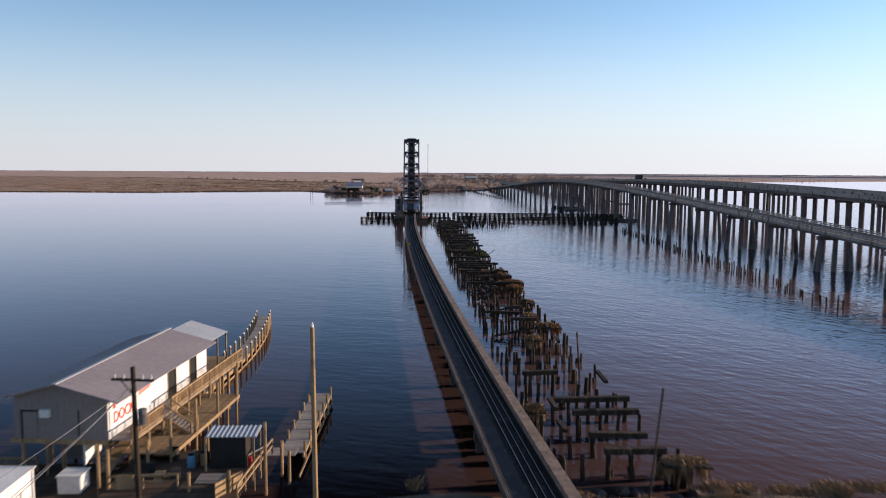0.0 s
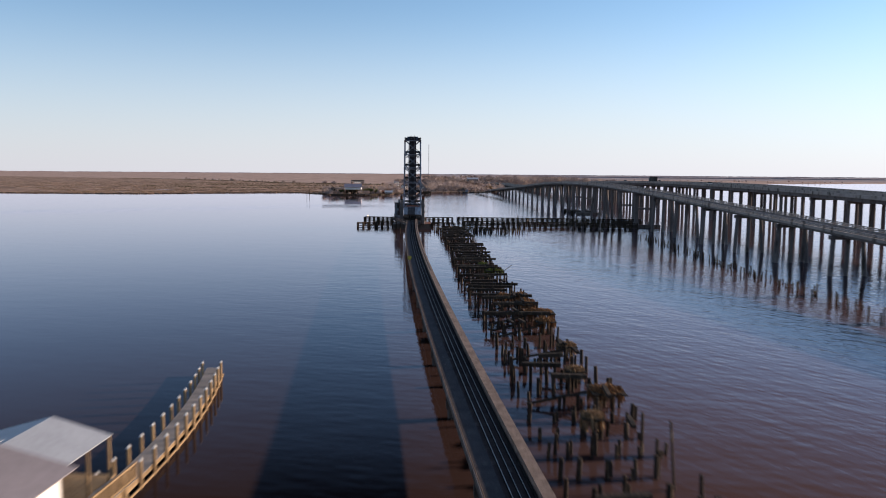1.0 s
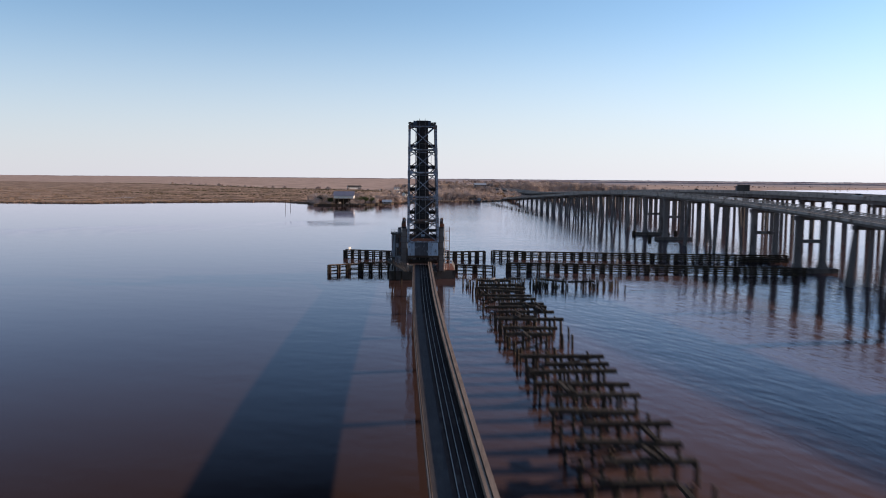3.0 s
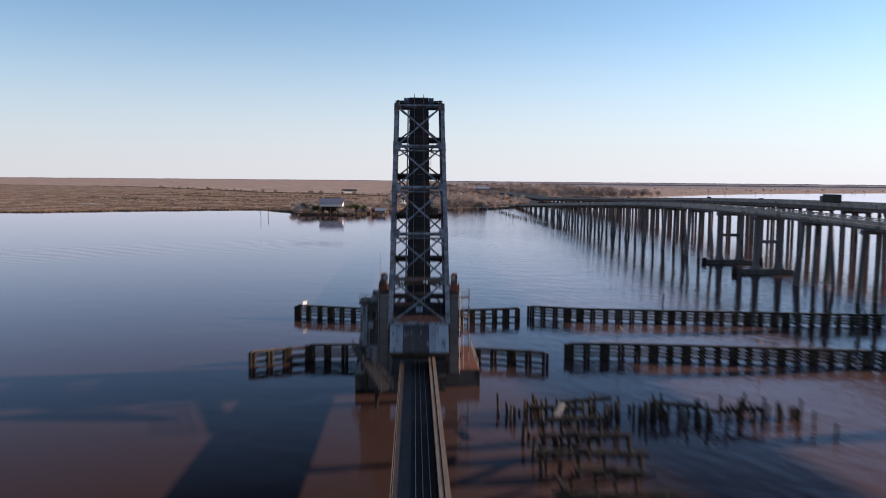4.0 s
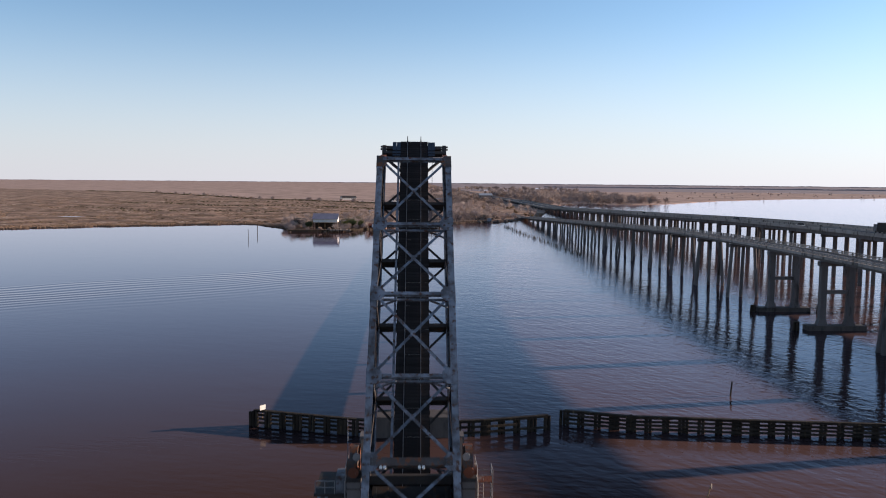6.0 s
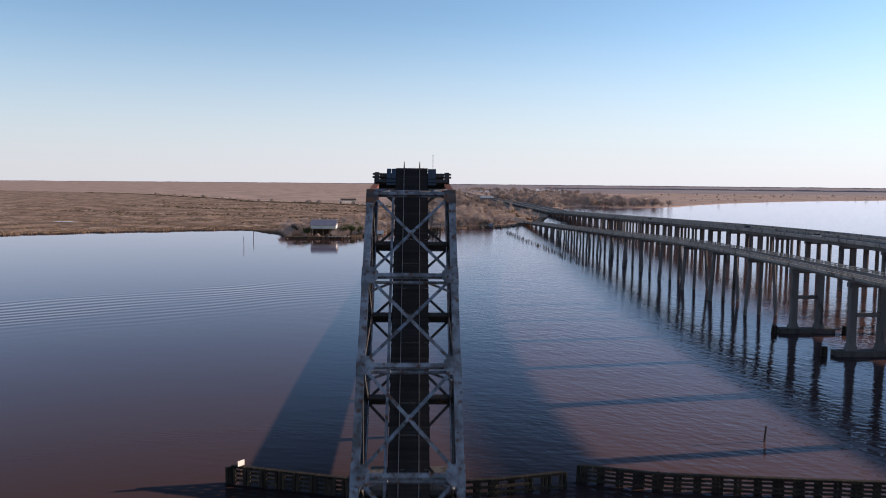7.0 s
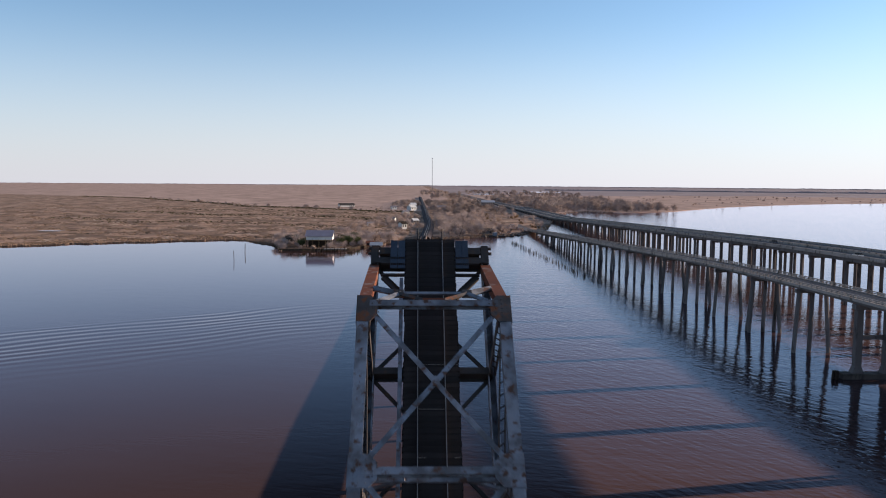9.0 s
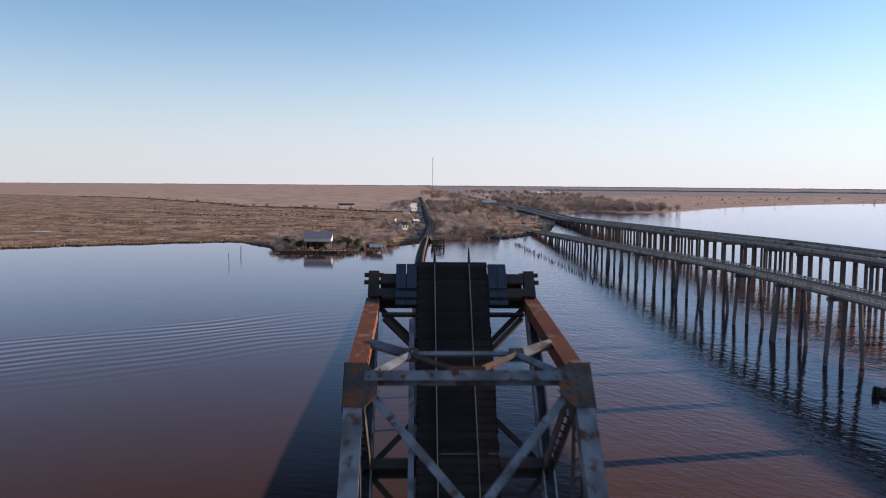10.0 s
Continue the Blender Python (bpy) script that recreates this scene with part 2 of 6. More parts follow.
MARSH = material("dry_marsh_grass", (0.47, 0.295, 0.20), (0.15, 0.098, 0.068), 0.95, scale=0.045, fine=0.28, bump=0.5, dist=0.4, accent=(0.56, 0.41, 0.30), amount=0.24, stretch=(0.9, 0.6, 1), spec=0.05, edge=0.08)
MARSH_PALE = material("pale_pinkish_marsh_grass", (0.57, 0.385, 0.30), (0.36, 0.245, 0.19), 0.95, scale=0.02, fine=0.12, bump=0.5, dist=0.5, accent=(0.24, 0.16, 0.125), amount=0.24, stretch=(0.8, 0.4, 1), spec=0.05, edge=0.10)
TUFT = material("tan_marsh_tufts", (0.27, 0.185, 0.135), (0.17, 0.115, 0.085), 0.95, scale=0.3, fine=3, bump=0.2, spec=0.05)
SEDGE = material("brown_sedge", (0.15, 0.105, 0.068), (0.09, 0.064, 0.042), 0.95, scale=0.3, fine=3, bump=0.2, spec=0.05)
DITCH = material("dark_olive_sedge", (0.10, 0.085, 0.045), (0.065, 0.052, 0.03), 0.95, scale=0.3, fine=3, bump=0.2, spec=0.05)
# far woodland colour is raised to stand for haze over the distance
MARSH_FAR = material("haze_lifted_woodland", (0.37, 0.285, 0.27), (0.25, 0.192, 0.182), 0.95, scale=0.006, fine=0.04, bump=0.3, dist=0.6, stretch=(1, 0.4, 1))
MUD = material("muddy_bank", (0.16, 0.115, 0.075), (0.10, 0.072, 0.05), 0.95, scale=0.3, fine=3, bump=0.7, dist=0.1)
ASPHALT = material("road_asphalt", (0.15, 0.128, 0.118), (0.10, 0.087, 0.082), 0.9, scale=0.2, fine=4, bump=0.2, accent=(0.19, 0.16, 0.145), amount=0.2)
# twig colour is lightened too, with the air's haze mixed into it
TWIG = material("haze_lifted_winter_twigs", (0.44, 0.345, 0.305), (0.30, 0.235, 0.21), 0.95, scale=0.12, fine=1.5, bump=0.1, accent=(0.40, 0.28, 0.19), amount=0.30, vary=0.3, spec=0.05)
EVERGREEN = material("dull_green_leaves", (0.11, 0.115, 0.04), (0.065, 0.075, 0.03), 0.9, scale=0.6, fine=3, bump=0.1, vary=0.3)
REED = material("straw_reeds", (0.36, 0.235, 0.13), (0.22, 0.14, 0.078), 0.95, scale=1.5, fine=6, bump=0.1)
BRACKEN = material("dead_brown_weeds", (0.26, 0.135, 0.062), (0.14, 0.075, 0.038), 0.95, scale=1.5, fine=6, bump=0.1)
MOSS = material("green_weeds", (0.16, 0.18, 0.045), (0.10, 0.11, 0.035), 0.95, scale=1.5, fine=6, bump=0.3)
BARK = material("grey_brown_bark", (0.11, 0.08, 0.06), (0.07, 0.052, 0.042), 0.95, scale=1, fine=8)


# ---- mesh tools ----
def hexa(bm, corners):
    v = [bm.verts.new(c) for c in corners]
    for f in ((0, 3, 2, 1), (4, 5, 6, 7), (0, 1, 5, 4), (1, 2, 6, 5), (2, 3, 7, 6), (3, 0, 4, 7)):
        bm.faces.new([v[i] for i in f])


def box(bm, x0, x1, y0, y1, z0, z1):
    hexa(bm, [(x0, y0, z0), (x1, y0, z0), (x1, y1, z0), (x0, y1, z0), (x0, y0, z1), (x1, y0, z1), (x1, y1, z1), (x0, y1, z1)])


def beam(bm, a, b, w, h, up=(0, 0, 1)):
    """A bar from a to b, w wide and h deep about its axis."""
    a, b, up = Vector(a), Vector(b), Vector(up)
    d = (b - a).normalized()
    s = d.cross(up)
    s = s.normalized() if s.length > 1e-4 else d.cross(Vector((1, 0.01, 0))).normalized()
    t = s.cross(d)
    s, t = s * w / 2, t * h / 2
    hexa(bm, [a - s - t, a + s - t, a + s + t, a - s + t, b - s - t, b + s - t, b + s + t, b - s + t])


def channel(bm, a, b, w, h, up=(0, 0, 1), web=0.05):
    """A built-up I: two flanges and a web."""
    a, b, up = Vector(a), Vector(b), Vector(up)
    d = (b - a).normalized()
    s = d.cross(up).normalized()
    t = s.cross(d)
    for k in (-1, 1):
        beam(bm, a + t * k * (h / 2 - web / 2), b + t * k * (h / 2 - web / 2), w, web, up)
    beam(bm, a, b, web, h - 2 * web, up)


def tube(bm, a, b, r0, r1=None, n=8, cap=True):
    a, b = Vector(a), Vector(b)
    r1 = r0 if r1 is None else r1
    d = (b - a).normalized()
    s = d.orthogonal().normalized()
    t = d.cross(s)
    ring = []
    for p, r in ((a, r0), (b, r1)):
        ring.append([bm.verts.new(p + (s * math.cos(i * math.tau / n) + t * math.sin(i * math.tau / n)) * r) for i in range(n)])
    for i in range(n):
        bm.faces.new((ring[0][i], ring[0][(i + 1) % n], ring[1][(i + 1) % n], ring[1][i]))
    if cap:
        bm.faces.new(ring[0][::-1])
        bm.faces.new(ring[1])


def mesh_of(bm, mat):
    bmesh.ops.recalc_face_normals(bm, faces=bm.faces)
    me = bpy.data.meshes.new("mesh")
    bm.to_mesh(me)
    bm.free()
    me.materials.append(mat)
    return me


def part(name, bm, mat, parent=None, label=""):
    me = bm if isinstance(bm, bpy.types.Mesh) else mesh_of(bm, mat)
    ob = new(name, me)
    if parent:
        ob.parent = parent
    return tagged(ob, label)


def one(fn, *args, **kw):
    bm = bmesh.new()
    fn(bm, *args, **kw)
    return bm


def thing(name, label, category, at=(0, 0, 0), group="", kind=""):
    ob = new(name)
    ob.location = at
    ob.empty_display_size = 0.3
    return tagged(ob, label, category, group, kind)


def place(ob, name, parent, at):
    """One more piece on the same mesh."""
    o = new(name, ob.data)
    o.parent = parent
    o.location = at
    return o


rng = random.Random(11)


# ---- water and land ----
def polar_sheet(name, mat, centre, angles, inner, outer, rows, height):
    """A fan of ground between two distances from a centre, as one mesh."""
    verts, faces = [], []
    for i, a in enumerate(angles):
        r0, r1 = inner(a), outer
        for k in range(rows + 1):
            s = k / rows
            r = r0 * (r1 / r0) ** (s ** 1.35)
            x, y = centre[0] + r * math.sin(a), centre[1] + r * math.cos(a)
            verts.append((x, y, height(x, y, r - r0, r)))
            if i and k:
                b = i * (rows + 1) + k
                faces.append((b - 1, b, b - rows - 1, b - rows - 2))
    me = bpy.data.meshes.new(name)
    me.from_pydata(verts, [], faces)
    me.materials.append(mat)
    for p in me.polygons:
        p.use_smooth = True
    return new(name, me)


def water_sheet():
    verts = [(0, 400, 0)]
    for r in (60, 400, 10400):
        verts += [(r * math.sin(i * math.tau / 96), 400 + r * math.cos(i * math.tau / 96), 0) for i in range(96)]
    faces = [(0, 1 + (i + 1) % 96, 1 + i) for i in range(96)]
    for k in (0, 1):
        a, b = 1 + 96 * k, 1 + 96 * (k + 1)
        faces += [(a + i, a + (i + 1) % 96, b + (i + 1) % 96, b + i) for i in range(96)]
    me = bpy.data.meshes.new("water")
    me.from_pydata(verts, [], faces)
    me.materials.append(WATER)
    return tagged(new("water", me), "brown turbid pass with a lightly rippled sky-blue surface", "water", kind="structure")


water_sheet()
SHORE = [(-3000, 850), (-1200, 800), (-700, 840), (-434, 868), (-290, 868), (-235, 900), (-174, 938), (-126, 952), (-96, 905), (-85, 862), (-50, 868), (-36, 885), (-8, 940), (27, 978), (74, 1012), (112, 1060), (140, 1190), (205, 1500), (262, 1600), (330, 1575), (420, 1645), (623, 1930), (970, 2250), (1187, 2370), (3000, 3200)]
SH_A = [math.atan2(x, y - 400) for x, y in SHORE]
SH_R = [math.hypot(x, y - 400) for x, y in SHORE]


def shore_radius(a):
    wob = 9 * noise.noise((a * 22, 3, 0)) + 4 * noise.noise((a * 90, 7, 0)) + 2 * noise.noise((a * 300, 9, 0))
    r = float(np.interp(a, SH_A, SH_R))
    return r + wob * min(1.6, r / 500)


def on_land(x, y, margin=4):
    a = math.atan2(x, y - 400)
    return SH_A[0] < a < SH_A[-1] and math.hypot(x, y - 400) > shore_radius(a) + margin


def land_height(x, y, inside, r):
    h = 0.75 * min(1, inside / 5) - 0.25 + 0.35 * noise.noise((x * 0.03, y * 0.03, 0)) + 0.25 * noise.noise((x * 0.15, y * 0.15, 4))
    far = max(0, (r - 4000) / 6000)
    return h + 5 * far * far


NORTH_A = [SH_A[0] + (SH_A[-1] - SH_A[0]) * i / 900 for i in range(901)]
marsh = tagged(polar_sheet("ground", MARSH, (0, 400), NORTH_A, shore_radius, 10000, 120, land_height), "flat tan winter marsh reaching to the horizon", "marsh", kind="structure")

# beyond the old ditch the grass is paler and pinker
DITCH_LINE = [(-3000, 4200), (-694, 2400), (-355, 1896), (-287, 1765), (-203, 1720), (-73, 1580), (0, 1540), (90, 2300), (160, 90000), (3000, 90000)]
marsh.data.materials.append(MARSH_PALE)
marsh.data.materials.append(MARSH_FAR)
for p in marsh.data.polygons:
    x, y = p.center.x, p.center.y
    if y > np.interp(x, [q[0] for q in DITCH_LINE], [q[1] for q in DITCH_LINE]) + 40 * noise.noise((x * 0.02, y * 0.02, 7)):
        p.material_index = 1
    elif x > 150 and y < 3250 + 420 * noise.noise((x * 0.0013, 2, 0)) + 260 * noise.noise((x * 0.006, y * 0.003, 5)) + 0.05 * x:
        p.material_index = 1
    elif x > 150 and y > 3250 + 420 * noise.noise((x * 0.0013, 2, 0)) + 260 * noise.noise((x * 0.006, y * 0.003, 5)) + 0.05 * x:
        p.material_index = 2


def treeline(name, mat, a0, a1, r, base, top, label, rough=1.0):
    """A far, low belt of wood: a ridge of land with an uneven crest."""
    verts, faces = [], []
    n = 700
    for i in range(n + 1):
        a = a0 + (a1 - a0) * i / n
        h = top * (0.72 + rough * (0.35 * noise.noise((a * 40, 1, 0)) + 0.25 * noise.noise((a * 260, 2, 0)) + 0.2 * noise.noise((a * 900, 5, 0))))
        for rr, z in ((r - 12, base - 2), (r, base + 0.8 * h), (r + 15, base + h), (r + 60, base - 2)):
            verts.append((rr * math.sin(a), 400 + rr * math.cos(a), z))
        if i:
            for k in range(3):
                b = 4 * i + k
                faces.append((b, b + 1, b - 3, b - 4))
    me = bpy.data.meshes.new(name)
    me.from_pydata(verts, [], faces)
    me.materials.append(mat)
    return tagged(new(name, me), label, "woodland", kind="structure")


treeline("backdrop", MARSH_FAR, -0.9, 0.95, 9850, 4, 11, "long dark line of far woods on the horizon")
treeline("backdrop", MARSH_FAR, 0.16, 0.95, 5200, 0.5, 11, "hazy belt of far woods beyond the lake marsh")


def south_bank():
    verts, faces = [], []
    nx, ny = 160, 40
    for i in range(nx + 1):
        for j in range(ny + 1):
            x = -160 + 320 * i / nx
            edge = 59.6 + 1.6 * noise.noise((x * 0.13, 0, 0)) + 0.7 * noise.noise((x * 0.6, 4, 0)) - 0.02 * abs(x)
            if x < -3:
                edge -= min(6.0, (-3 - x) * 1.2)
            y = edge - 200 * (j / ny) ** 2.2
            d = edge - y
            verts.append((x, y, -0.3 + 1.5 * min(1, d / 4) + 0.25 * noise.noise((x * 0.3, y * 0.3, 0))))
            if i and j:
                b = i * (ny + 1) + j
                faces.append((b - 1, b - ny - 2, b - ny - 1, b))
    me = bpy.data.meshes.new("ground")
    me.from_pydata(verts, [], faces)
    me.materials.append(MUD)
    return tagged(new("ground", me), "muddy near bank with rubble and dry reeds", "bank", kind="structure")


south_bank()


# ---- railway trestle ----
def track_x(y):
    if y < 330:
        return 4.131e-4 * (330 - y) ** 1.78 + 0.1
    s = min(1, max(0, (y - 700) / 550))
    return 0.1 + 14 * s * s * (3 - 2 * s)


def track_rise(y):
    """The deck climbs a little from the near shore to the channel and falls again beyond it."""
    return float(np.interp(y, [60, 110, 150, 200, 270, 420, 500, 900], [-0.5, -0.45, -0.3, -0.1, 0.2, 0.3, 0.5, 0.0]))


def sweep(bm, ys, x0, x1, z0, z1, cx=track_x):
    """A bar that follows the track: between offsets x0 and x1 and heights z0 and z1 (numbers or functions of y)."""
    f = lambda v, y: v(y) if callable(v) else v
    prev = None
    for y in ys:
        c = cx(y)
        ring = [bm.verts.new((c + dx, y, f(z, y))) for dx, z in ((x0, z0), (x1, z0), (x1, z1), (x0, z1))]
        if prev:
            for i in range(4):
                bm.faces.new((prev[i], prev[(i + 1) % 4], ring[(i + 1) % 4], ring[i]))
        else:
            bm.faces.new(ring)
        prev = ring
    bm.faces.new(prev[::-1])


def steps(a, b, d):
    n = max(1, round((b - a) / d))
    return [a + (b - a) * i / n for i in range(n + 1)]


GAUGE = 0.755
RAIL_Z = 3.62


def trestle(y0, y1, first_bent, label, fine=3.0):
    t = thing("railway_trestle", label, "trestle", kind="structure")
    span = 21.3
    n = 0
    y = first_bent
    cuts = [y0]
    while y < y1:
        if y > y0 + 2:
            cuts.append(y)
        y += span
    cuts.append(y1)
    at = lambda z: (lambda y: z + track_rise(y))
    for a, b in zip(cuts, cuts[1:]):
        ys = steps(a + 0.03, b - 0.03, fine)
        bm = bmesh.new()
        sweep(bm, ys, -2.45, 1.9, at(2.95), at(3.3))
        for gx in (-1.9, -0.7, 0.5, 1.62):
            sweep(bm, ys, gx - 0.25, gx + 0.25, at(2.2), at(2.946))
        part("deck_span", bm, CONCRETE_DARK, t)
        if a > 175:
            part("right_kerb", one(sweep, ys, 1.10, 1.44, at(3.3), at(4.06)), KERB, t, "inner kerb of worn concrete")
            part("right_kerb", one(sweep, ys, 1.53, 1.92, at(3.3), at(4.10)), KERB, t, "outer kerb of worn concrete")
            part("kerb_gutter", one(sweep, ys, 1.445, 1.525, at(3.3), at(3.66)), TIE, t, "dark gutter between the kerbs")
        else:
            part("right_kerb", one(sweep, ys, 1.10, 1.92, at(3.3), at(4.08)), KERB, t, "wide kerb topped with pale dirt and moss")
        part("left_kerb", one(sweep, ys, -2.45, -2.38, at(3.3), at(3.60)), CONCRETE_MID, t, "thin worn concrete kerb")
        part("cable_pipe", one(sweep, ys, -2.30, -2.26, at(3.44), at(3.52)), KERB, t, "thin rusty pipe along the kerb")
        part("walkway", one(sweep, ys, -2.355, -0.95, at(3.3), at(3.45)), BALLAST, t, "grey gravel walkway beside the rails")
        part("ballast", one(sweep, ys, -0.945, 1.095, at(3.3), at(3.43)), TRACK_BED, t, "oily dark brown ballast")
        for k, w in ((-0.56, 0.055), (0.95, 0.055), (-0.03, 0.045), (0.53, 0.045)):
            # the rail next to the right kerb is blackened for the kerb's shade
            rail = part("rail" if k in (-0.56, 0.95) else "guard_rail", one(sweep, ys, k - w / 2, k + w / 2, at(RAIL_Z - 0.025), at(RAIL_Z)), TIE if k > 0.9 else RAIL, t)
            bm = bmesh.new()
            sweep(bm, ys, k - w, k + w, at(3.455), at(3.475))
            sweep(bm, ys, k - 0.012, k + 0.012, at(3.475), at(RAIL_Z - 0.025))
            part("rail_web", bm, TIE, rail, "dark oily rail web and foot")
        bm = bmesh.new()
        y = a + 0.3
        while y < b - 0.2:
            c, h = track_x(y), track_rise(y)
            box(bm, c - 0.92 + rng.uniform(-0.06, 0.06), c + 1.08, y - 0.11, y + 0.11, 3.40 + h, 3.455 + h)
            y += 0.55
        tagged(part("ties", bm, TRACK_BED, t, "row of dark brown timber ties"), kind="stuff")
    for y in cuts[1:-1]:
        c, h = track_x(y), track_rise(y)
        bm = bmesh.new()
        box(bm, c - 2.3, c + 1.75, y - 0.5, y + 0.5, 1.45 + h, 2.196 + h)
        cap = part("pier_cap", bm, CONCRETE_DARK, t)
        for k in range(4):
            part("pier_column", one(tube, (c - 1.85 + 1.05 * k, y, -2.5), (c - 1.85 + 1.05 * k, y, 1.45 + h), 0.32, 0.32, 10), CONCRETE_DARK, cap)
    return t


trestle(-70, 371.0, -59.5, "curving single-track concrete railway trestle low over the water")
trestle(424, 958, 445, "straight concrete railway trestle beyond the opening span", 12)


def land_track():
    t = thing("railway_embankment", "single railway track on a gravel bank through the marsh", "railway", kind="structure")
    ys = steps(958, 2700, 20)
    bm = bmesh.new()
    prev = None
    for y in ys:
        c = track_x(y)
        ring = [bm.verts.new((c + dx, y, z)) for dx, z in ((-5.5, 0), (-2.3, 3.3), (2.3, 3.3), (5.5, 0))]
        if prev:
            for i in range(3):
                bm.faces.new((prev[i], prev[i + 1], ring[i + 1], ring[i]))
        prev = ring
    part("bank", bm, BALLAST, t)
    for k in (-GAUGE, GAUGE):
        part("rail", one(sweep, ys, k - 0.09, k + 0.09, 3.3, 3.62), RAIL, t)


land_track()

# ---- bascule span ----
TH = radians(46.5)
LEAF = Vector((0, 366.6, 9.4))
AX = Vector((0, math.cos(TH), math.sin(TH)))      # along the raised leaf
DN = Vector((0, math.sin(TH), -math.cos(TH)))     # from the top chord to the deck


def L(x, u, v):
    return LEAF + Vector((x, 0, 0)) + AX * u + DN * v


PANEL_U, DEEP, HALF = 7.8, 7.5, 3.42


def bascule_leaf():
    t = thing("bascule_leaf", "raised grey steel bascule truss with rusty end posts", "lift bridge")
    nx = Vector((1, 0, 0))
    U = [0.0, 6.5, 13.9, 22.1, 30.1, 38.65]      # nodes of the top chord
    F = [PANEL_U * k for k in range(7)]           # floor beams
    for s in (-1, 1):
        x = s * HALF
        # top chord, bottom chord, end post: boxes with lips
        for k in range(5):
            bm = bmesh.new()
            beam(bm, L(x, U[k], 0), L(x, U[k + 1], 0), 0.56, 0.05, DN)
            for e in (-0.24, 0.24):
                beam(bm, L(x + e, U[k], 0.27), L(x + e, U[k + 1], 0.27), 0.05, 0.5, DN)
            part("top_chord", bm, STEEL, t)
        for k in range(6):
            bm = bmesh.new()
            for e in (-0.2, 0.2):
                beam(bm, L(x + e, PANEL_U * k, DEEP), L(x + e, PANEL_U * (k + 1), DEEP), 0.06, 0.55, DN)
            beam(bm, L(x, PANEL_U * k, DEEP + 0.3), L(x, PANEL_U * (k + 1), DEEP + 0.3), 0.5, 0.05, DN)
            part("bottom_chord", bm, STEEL, t)
        bm = bmesh.new()
        a, b = L(x, U[5], 0), L(x, F[6], DEEP)
        outn = (b - a).cross(nx).normalized()
        if outn.y > 0 and outn.z < 0:
            outn = -outn
        beam(bm, a + outn * 0.03, b + outn * 0.03, 0.6, 0.05, outn)
        for e in (-0.25, 0.25):
            beam(bm, a + nx * e - outn * 0.25, b + nx * e - outn * 0.25, 0.05, 0.5, outn)
        part("end_post", bm, RUST, t, "rust-red inclined end post")
        # posts and diagonals of the side truss
        # posts and diagonals take the steel that has shade in its colour
        for k in range(6):
            bm = bmesh.new()
            for e in (-0.17, 0.17):
                beam(bm, L(x + e, U[k], 0.3), L(x + e, F[k], DEEP - 0.25), 0.06, 0.42, AX)
            q = 0.9
            while q < DEEP - 0.8:
                f = U[k] + (F[k] - U[k]) * q / DEEP
                beam(bm, L(x - 0.17, f, q), L(x + 0.17, f, q + 0.3), 0.07, 0.03, AX)
                q += 0.6
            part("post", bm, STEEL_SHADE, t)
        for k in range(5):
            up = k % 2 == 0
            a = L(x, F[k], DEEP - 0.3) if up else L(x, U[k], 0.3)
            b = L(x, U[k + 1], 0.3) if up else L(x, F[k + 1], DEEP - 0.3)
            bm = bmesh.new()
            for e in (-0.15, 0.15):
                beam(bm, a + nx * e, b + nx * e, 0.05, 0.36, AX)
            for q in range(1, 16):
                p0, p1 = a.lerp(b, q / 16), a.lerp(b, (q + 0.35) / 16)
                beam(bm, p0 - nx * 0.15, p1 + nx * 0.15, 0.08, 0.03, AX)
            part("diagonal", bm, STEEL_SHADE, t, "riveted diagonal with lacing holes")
        # gussets on the top chord
        for k in range(1, 6):
            bm = bmesh.new()
            xi, xo = x - s * (0.7 if k == 5 else 0.95), x + s * 0.30
            gu = U[k] - (0.3 if k == 5 else 0.0)
            c = [L(xo, gu - 0.75, -0.06), L(xi + s * 0.35, gu - 0.75, -0.06), L(xi, gu - 0.35, -0.06), L(xi, gu + 0.35, -0.06), L(xi + s * 0.35, gu + 0.75, -0.06), L(xo, gu + 0.75, -0.06)]
            top = [bm.verts.new(p) for p in c]
            bot = [bm.verts.new(p + DN * 0.05) for p in c]
            bm.faces.new(top), bm.faces.new(bot[::-1])
            for i in range(6):
                bm.faces.new((top[i], top[(i + 1) % 6], bot[(i + 1) % 6], bot[i]))
            for i in range(5):
                for j in range(3):
                    p = L(x - s * (0.75 - 0.3 * j), gu - 0.5 + 0.25 * i, -0.07)
                    beam(bm, p, p - DN * 0.03, 0.05, 0.05, AX)
            side = bm
            for e in (-0.31, 0.31):
                beam(side, L(x + e, gu - 0.8, 0.45), L(x + e, gu + 0.8, 0.45), 0.03, 0.95, DN)
            part("gusset_plate", bm, STEEL_RUSTY if k == 5 else STEEL, t, "rust-bitten gusset plate" if k == 5 else "riveted grey gusset plate")
    # bracing between the top chords
    for k in range(6):
        bm = bmesh.new()
        y = U[k]
        channel(bm, L(-HALF + 0.3, y, 0.1), L(HALF - 0.3, y, 0.1), 0.66 if k == 1 else 0.34, 0.34, DN)
        if k < 5:
            beam(bm, L(-HALF + 0.3, y, 0.95), L(HALF - 0.3, y, 0.95), 0.2, 0.14, DN)
        part("top_strut", bm, STEEL_RUSTY if k == 1 else STEEL, t)
        if 0 < k < 5:
            for s in (-1, 1):
                part("sway_brace", one(beam, L(s * (HALF - 0.3), y, 2.1), L(s * 1.3, y, 0.9), 0.14, 0.14, DN), STEEL, t)
